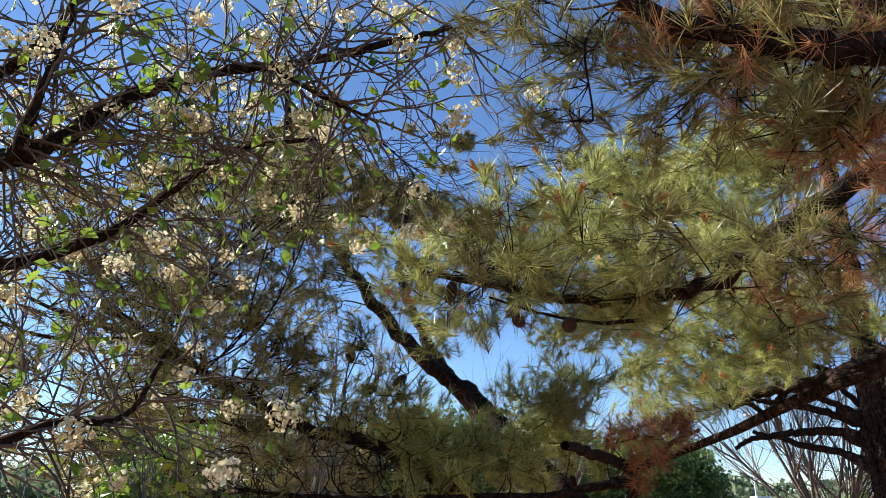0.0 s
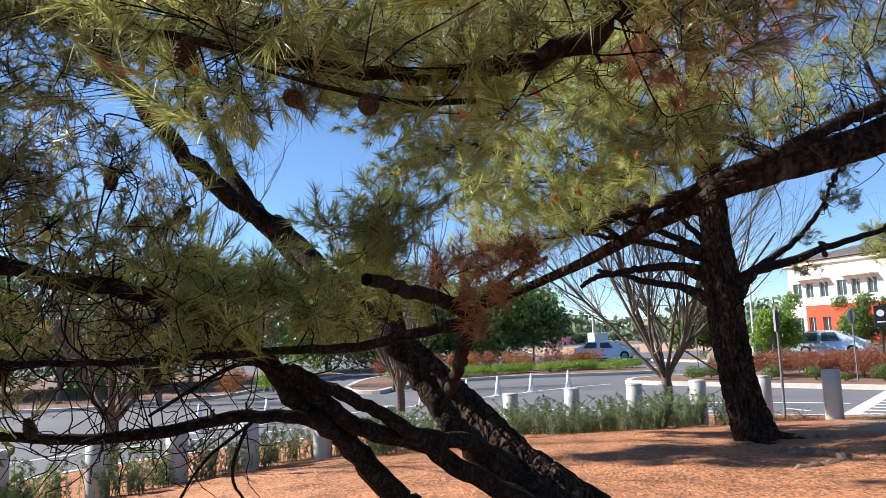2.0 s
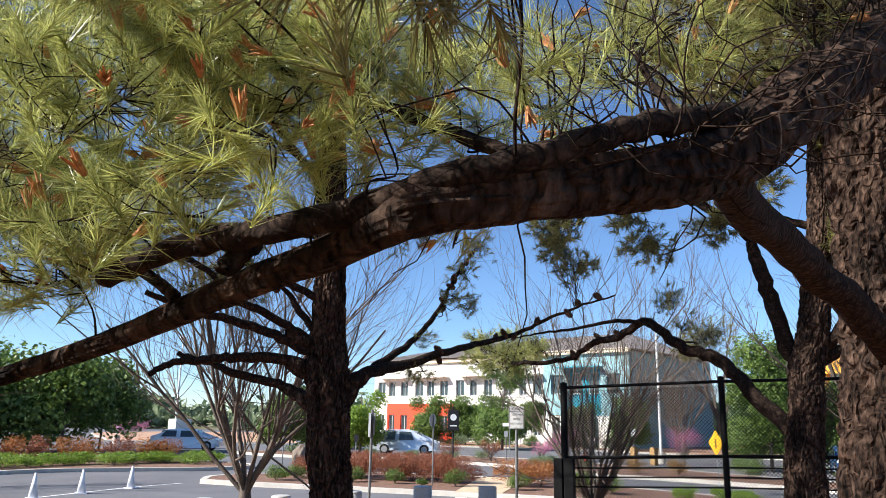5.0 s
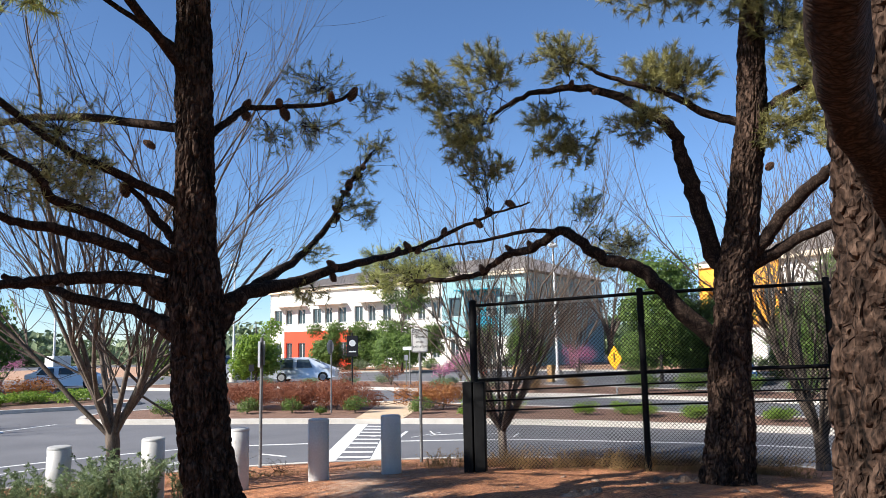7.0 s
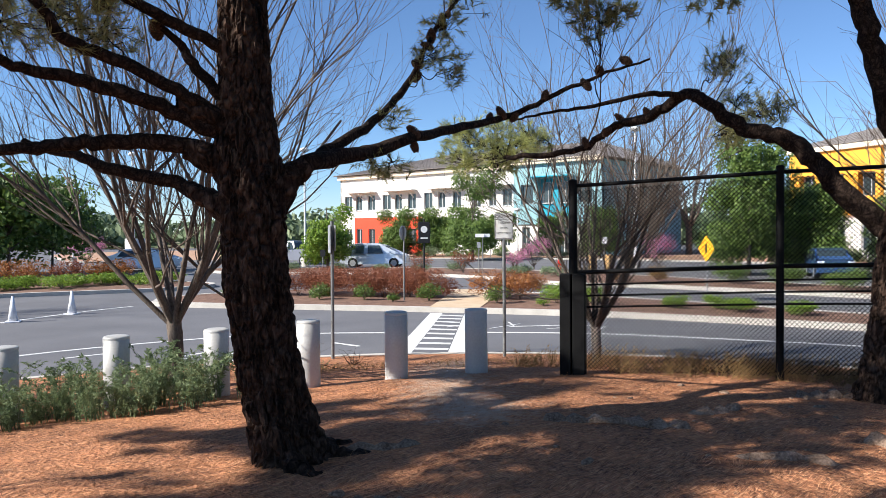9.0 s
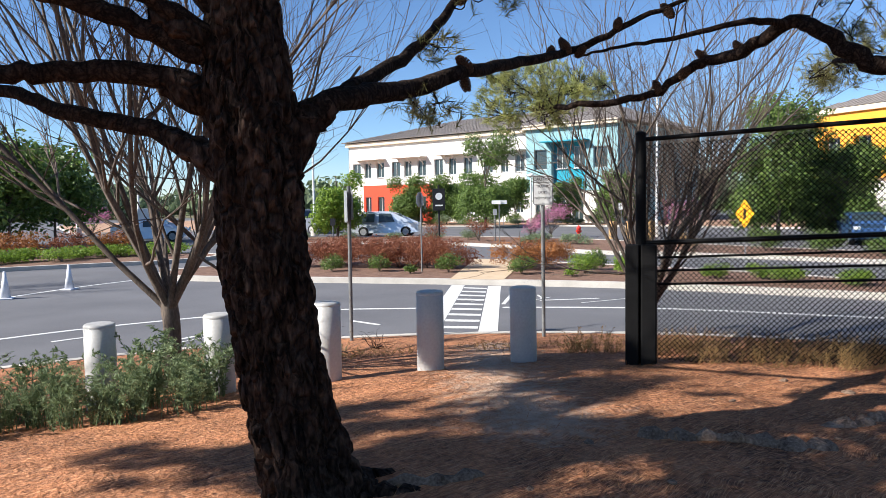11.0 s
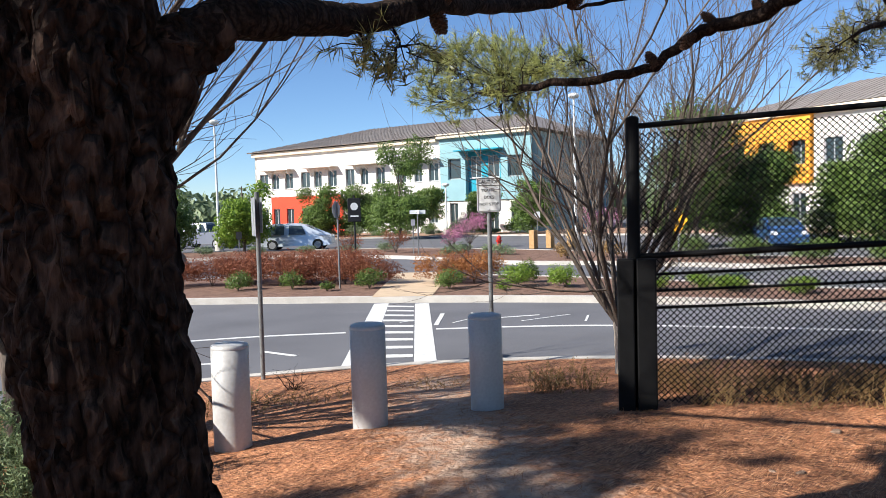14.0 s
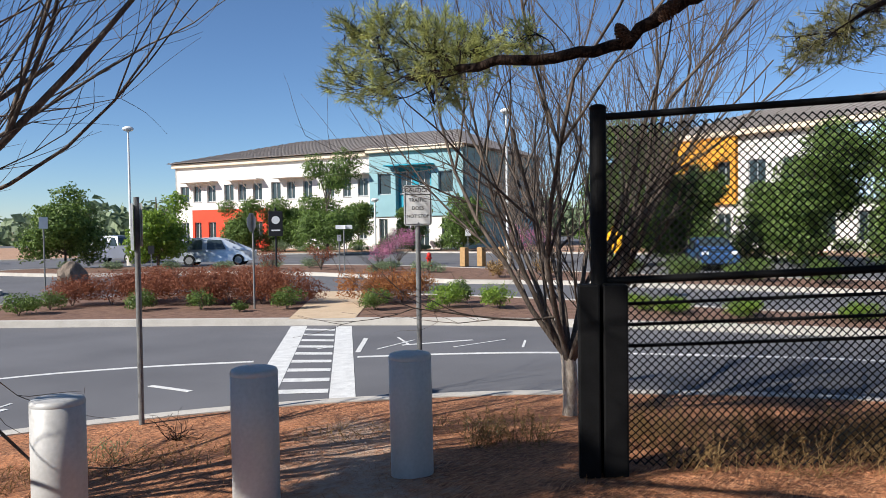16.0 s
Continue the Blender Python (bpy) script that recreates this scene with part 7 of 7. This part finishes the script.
for k in range(16):
    t = k / 15
    x, y = 43.5 + 9.5 * t, 64.5 - 15.5 * t
    shrub("bed_shrub", x + 2.3 + 0.5 * math.sin(k * 3), y + 1.0, 0.1, 0.9, 0.9, 0.9 + 0.35 * math.sin(k * 1.7), LEAF if k % 2 else LEAF_SAGE, "green shrub in the bed before the building", "shrub", 500 + k, 500, 0.13, "shrubs by the building", 4)
for k in range(12):
    shrub("bed_shrub", 56.5 + 0.5 * math.sin(k * 2), 36 - k * 2.0, 0.1, 1.0, 1.1, 1.4 + 0.5 * math.sin(k * 1.3), LEAF, "green shrub in the bed before the building", "shrub", 540 + k, 400, 0.15, "shrubs by the building", 4)

green = shrub("leafy_shrub", 0.55, 4.75, 0.45, 0.8, 0.7, 1.6, LEAF_BRIGHT, "bright glossy green broadleaf shrub on the mound", "shrub", 7, 3800, 0.058, "", 9)


# ---- weeds along the bollards and the fence ----
def weeds(name, spots, seed, mat, label, h, count, lean=0.35, leaf=0.03, category="weeds"):
    """Upright stems with narrow leaves, spread round each spot."""
    rng = np.random.default_rng(seed)
    runs, lv = [], []
    for x, y, r in spots:
        for _ in range(int(count * r * r / 0.25)):
            a, q = rng.random() * 6.283, r * math.sqrt(rng.random())
            px, py = x + math.cos(a) * q, y + math.sin(a) * q
            hh = h * (0.35 + 0.75 * rng.random() * (1 - 0.4 * q / r))
            b = np.array((px, py, height(px, py) - 0.01))
            e = b + np.array((rng.normal(0, lean * hh), rng.normal(0, lean * hh), hh))
            m = (b + e) / 2 + rng.normal(0, 0.02, 3)
            runs.append((np.array([b, m, e]), (0.003, 0.0025, 0.0012)))
            n = int(4 + hh * 34)
            t = rng.random((n, 1))
            lv.append(np.where(t < 0.5, b + (m - b) * t * 2, m + (e - m) * (t - 0.5) * 2))
    c = np.vstack(lv)
    v = leaf_arrays(c + rng.normal(0, 0.012, c.shape), unit(rng.normal(0, 1, c.shape) * (1, 1, 0.4)), rng, leaf, 0.25)
    ob = link(name, mesh_np(name, v, quads(v), mat), None, label, category=category, kind="stuff")
    tubes("stalk_growth", runs, mat, 3, ob, kind="stuff")
    return ob


rng = random.Random(9)
strip = []
for i in range(3, len(BOLLARDS) - 1):
    (xa, ya, _), (xb, yb, _) = BOLLARDS[i], BOLLARDS[i + 1]
    for t in (0.0, 0.25, 0.5, 0.75):
        inward = rng.uniform(-0.5, 0.45)
        x, y = xa + (xb - xa) * t, ya + (yb - ya) * t
        l = math.hypot(CX - x, CY - y)
        strip.append((x + (CX - x) / l * inward, y + (CY - y) / l * inward, rng.uniform(0.25, 0.42)))


def herb_plant(seed):
    """A rosemary-like bush: leaning stems thick with narrow leaves, loose at the top."""
    rng = np.random.default_rng(seed)
    ob = empty("herb_bush", 0, 0, 0, 0, "bushy grey-green rosemary-like plant beside the bollards", "plant", "herb bushes along the bollards")
    runs, lv, nm = [], [], []
    for k in range(22):
        hh = rng.uniform(0.22, 0.66)
        a = rng.random() * 6.283
        out = np.array((math.cos(a), math.sin(a), 0.0)) * rng.uniform(0.05, 0.55) * hh
        b = np.array((rng.normal(0, 0.06), rng.normal(0, 0.06), -0.03))
        path = catmull([b, b + out * 0.25 + (0, 0, hh * 0.45), b + out * 0.8 + (0, 0, hh * 0.85), b + out * 1.25 + (0, 0, hh)], 4)
        runs.append((path, np.linspace(0.0045, 0.0015, len(path))))
        n = int(70 * hh + 14)
        t = (0.12 + 0.88 * rng.random(n)) * (len(path) - 1)
        i = np.minimum(t.astype(int), len(path) - 2)
        c = path[i] + (path[i + 1] - path[i]) * (t - i)[:, None]
        w = unit(rng.normal(0, 1, (n, 3)) * (1, 1, 0.5) + (0, 0, 0.55))
        lv.append(c + w * 0.018)
        nm.append(unit(np.cross(w, rng.normal(0, 1, (n, 3)))))
    c, w = np.vstack(lv), np.vstack(nm)
    v = leaf_arrays(c, w, rng, 0.046, 0.26)
    link("leaves", mesh_np("leaves", v, quads(v), HERB), ob, kind="stuff")
    tubes("stalk_growth", runs, HERB, 3, ob, kind="stuff")
    return ob


inner = []
for i in range(3, 9):
    (xa, ya, _), (xb, yb, _) = BOLLARDS[i], BOLLARDS[i + 1]
    for t in (0.1, 0.35, 0.6, 0.85):
        inward = rng.uniform(0.35, 1.25)
        x, y = xa + (xb - xa) * t, ya + (yb - ya) * t
        l = math.hypot(CX - x, CY - y)
        inner.append((x + (CX - x) / l * inward, y + (CY - y) / l * inward, rng.uniform(0.25, 0.45)))
herbs = [herb_plant(70 + k) for k in range(4)]
used = set()
for k, (x, y, r) in enumerate(strip + inner + [(8.4, 15.1, 0.5), (7.9, 15.4, 0.5), (7.2, 15.6, 0.5), (8.9, 15.0, 0.4), (6.5, 15.9, 0.5), (5.8, 16.0, 0.45), (8.1, 14.8, 0.35), (7.5, 15.0, 0.4)]):
    m = pose(x, y, height(x, y), 0, 0, 137.5 * k) @ Matrix.Diagonal((1, 1, 0.75 + 1.0 * (r - 0.2), 1)) @ Matrix.Scale(rng.uniform(0.9, 1.3), 4)
    if k % 4 not in used:
        used.add(k % 4)
        herbs[k % 4].matrix_world = m
    else:
        copy_thing(herbs[k % 4], m)
weeds("dry_weeds", [(12.9, 12.5, 0.3), (13.2, 12.0, 0.35), (13.5, 11.5, 0.35), (13.9, 11.0, 0.4), (14.3, 10.3, 0.4), (14.7, 9.6, 0.45), (14.0, 12.2, 0.6), (14.6, 11.4, 0.7), (13.5, 13.2, 0.5), (13.0, 14.2, 0.4), (15.2, 10.4, 0.7)], 3, LEAF_DRY, "dry tan weeds along the foot of the fence", 0.34, 170, 0.5, 0.03)
weeds("dry_weeds.001", [(10.6, 16.8, 0.7), (11.4, 16.5, 0.6), (9.9, 17.4, 0.7), (9.0, 17.6, 0.7), (12.6, 15.8, 0.5), (13.4, 15.2, 0.5)], 4, LEAF_DRY, "sparse dry weeds on the slope by the road", 0.14, 60, 0.7, 0.022)
weeds("herb_stalks.002", [(11.2, 17.4, 0.25), (11.0, 17.0, 0.2), (13.2, 14.5, 0.2)], 6, HERB, "small green sprigs by the kerb", 0.2, 60, 0.5, 0.03, "plants")

# dead twiggy sprig by the sign post
rng = np.random.default_rng(31)
runs = []
for k in range(26):
    d = unit(rng.normal(0, 1, 3) * (1, 1, 0.5) + (0, 0, 0.7))
    p = [np.array((11.85, 17.35, height(11.85, 17.35)))]
    for j in range(5):
        d = unit(d + rng.normal(0, 0.5, 3))
        p.append(p[-1] + d * 0.08)
    runs.append((np.array(p), np.linspace(0.004, 0.0015, 6)))
tubes("dead_sprig", runs, BARK_FINE, 4, None, "dead curled twig bundle beside the post", category="twigs", kind="stuff")

# ---- litter of fallen needles, roots and stones on the mound ----
rng = np.random.default_rng(8)
n = 150000
a = rng.random(n) * 6.283
r = 11.0 * np.sqrt(rng.random(n))
x, y = CX + r * np.cos(a), CY + r * np.sin(a)
keep = (x > 2) & (y > 5)
x, y = x[keep], y[keep]
z = np.array([height(p, q) for p, q in zip(x, y)]) + 0.004
base = np.stack([x, y, z], 1)
way2 = unit(np.stack([rng.normal(0, 1, len(x)), rng.normal(0, 1, len(x)), rng.normal(0.08, 0.12, len(x))], 1))
s = unit(np.cross(way2, (0, 0, 1.0))) * 0.0022
v = np.stack([base - s, base + s, base + way2 * (0.06 + 0.08 * rng.random((len(x), 1)))], 1).reshape(-1, 3)
link("needle_litter", mesh_np("needle_litter", v, np.arange(len(v)).reshape(-1, 3), NEEDLE_DEAD), None, "loose rust-coloured fallen pine needles on the mound", category="litter", kind="stuff")

for k, (line, r) in enumerate((
    ([(9.9, 11.2), (10.1, 10.95), (10.28, 10.7), (10.4, 10.42), (10.62, 10.2)], 0.075), ([(11.0, 10.45), (11.22, 10.3), (11.45, 10.25)], 0.07),
    ([(11.15, 9.0), (11.05, 8.75), (11.1, 8.4), (11.3, 8.05)], 0.09), ([(7.55, 10.72), (7.7, 10.55), (7.85, 10.35), (7.9, 10.1)], 0.085),
    ([(8.7, 9.25), (8.85, 9.05), (9.1, 8.85), (9.2, 8.6), (9.5, 8.45)], 0.07), ([(8.2, 11.75), (8.45, 11.55), (8.75, 11.45)], 0.06),
    ([(7.1, 9.8), (7.5, 9.9), (7.9, 10.0)], 0.05), ([(10.0, 9.5), (10.3, 9.2), (10.4, 8.9)], 0.05),
    ([(13.1, 9.9), (12.8, 10.1), (12.5, 10.2)], 0.09), ([(8.6, 6.9), (8.6, 7.3), (8.4, 7.7)], 0.10), ([(8.1, 6.6), (7.7, 6.8), (7.4, 7.2)], 0.10))):
    line = catmull([(x, y, 0.0) for x, y in line], 5)
    knob = [0.5 + 0.7 * abs(math.sin(k * 1.7 + q * 1.1)) for q in range(len(line))]
    pts = np.array([(x, y, height(x, y) - r * (0.35 if 0 < q < len(line) - 1 else 1.2)) for q, (x, y, _) in enumerate(line)])
    v, f = tube_arrays(pts, r * np.array(knob), 14, 0.45, 0.25, k)
    ob = link("surface_root", mesh_np("surface_root", v, f, ROOT, True), None, "knobbly pale surface root half buried in needle litter", category="root", group="surface roots")
rs = random.Random(4)
for k in range(38):
    x, y = rs.uniform(7.6, 12.5), rs.uniform(7.4, 11.6)
    bm = bmesh.new()
    bmesh.ops.create_icosphere(bm, subdivisions=2, radius=1)
    sz = rs.uniform(0.02, 0.05)
    for v in bm.verts:
        v.co *= 1 + 0.35 * noise.noise(v.co * 1.4 + Vector((k, 0, 0)))
        v.co = Vector((v.co.x * sz * 1.3, v.co.y * sz, v.co.z * sz * 0.5))
    ob = part("stone", bm, ROOT, None, "small pale weathered clod half sunk in the mound", True, category="stone", group="stones on the mound")
    ob.matrix_world = pose(x, y, height(x, y), rs.uniform(-15, 15), rs.uniform(-15, 15), rs.uniform(0, 360))
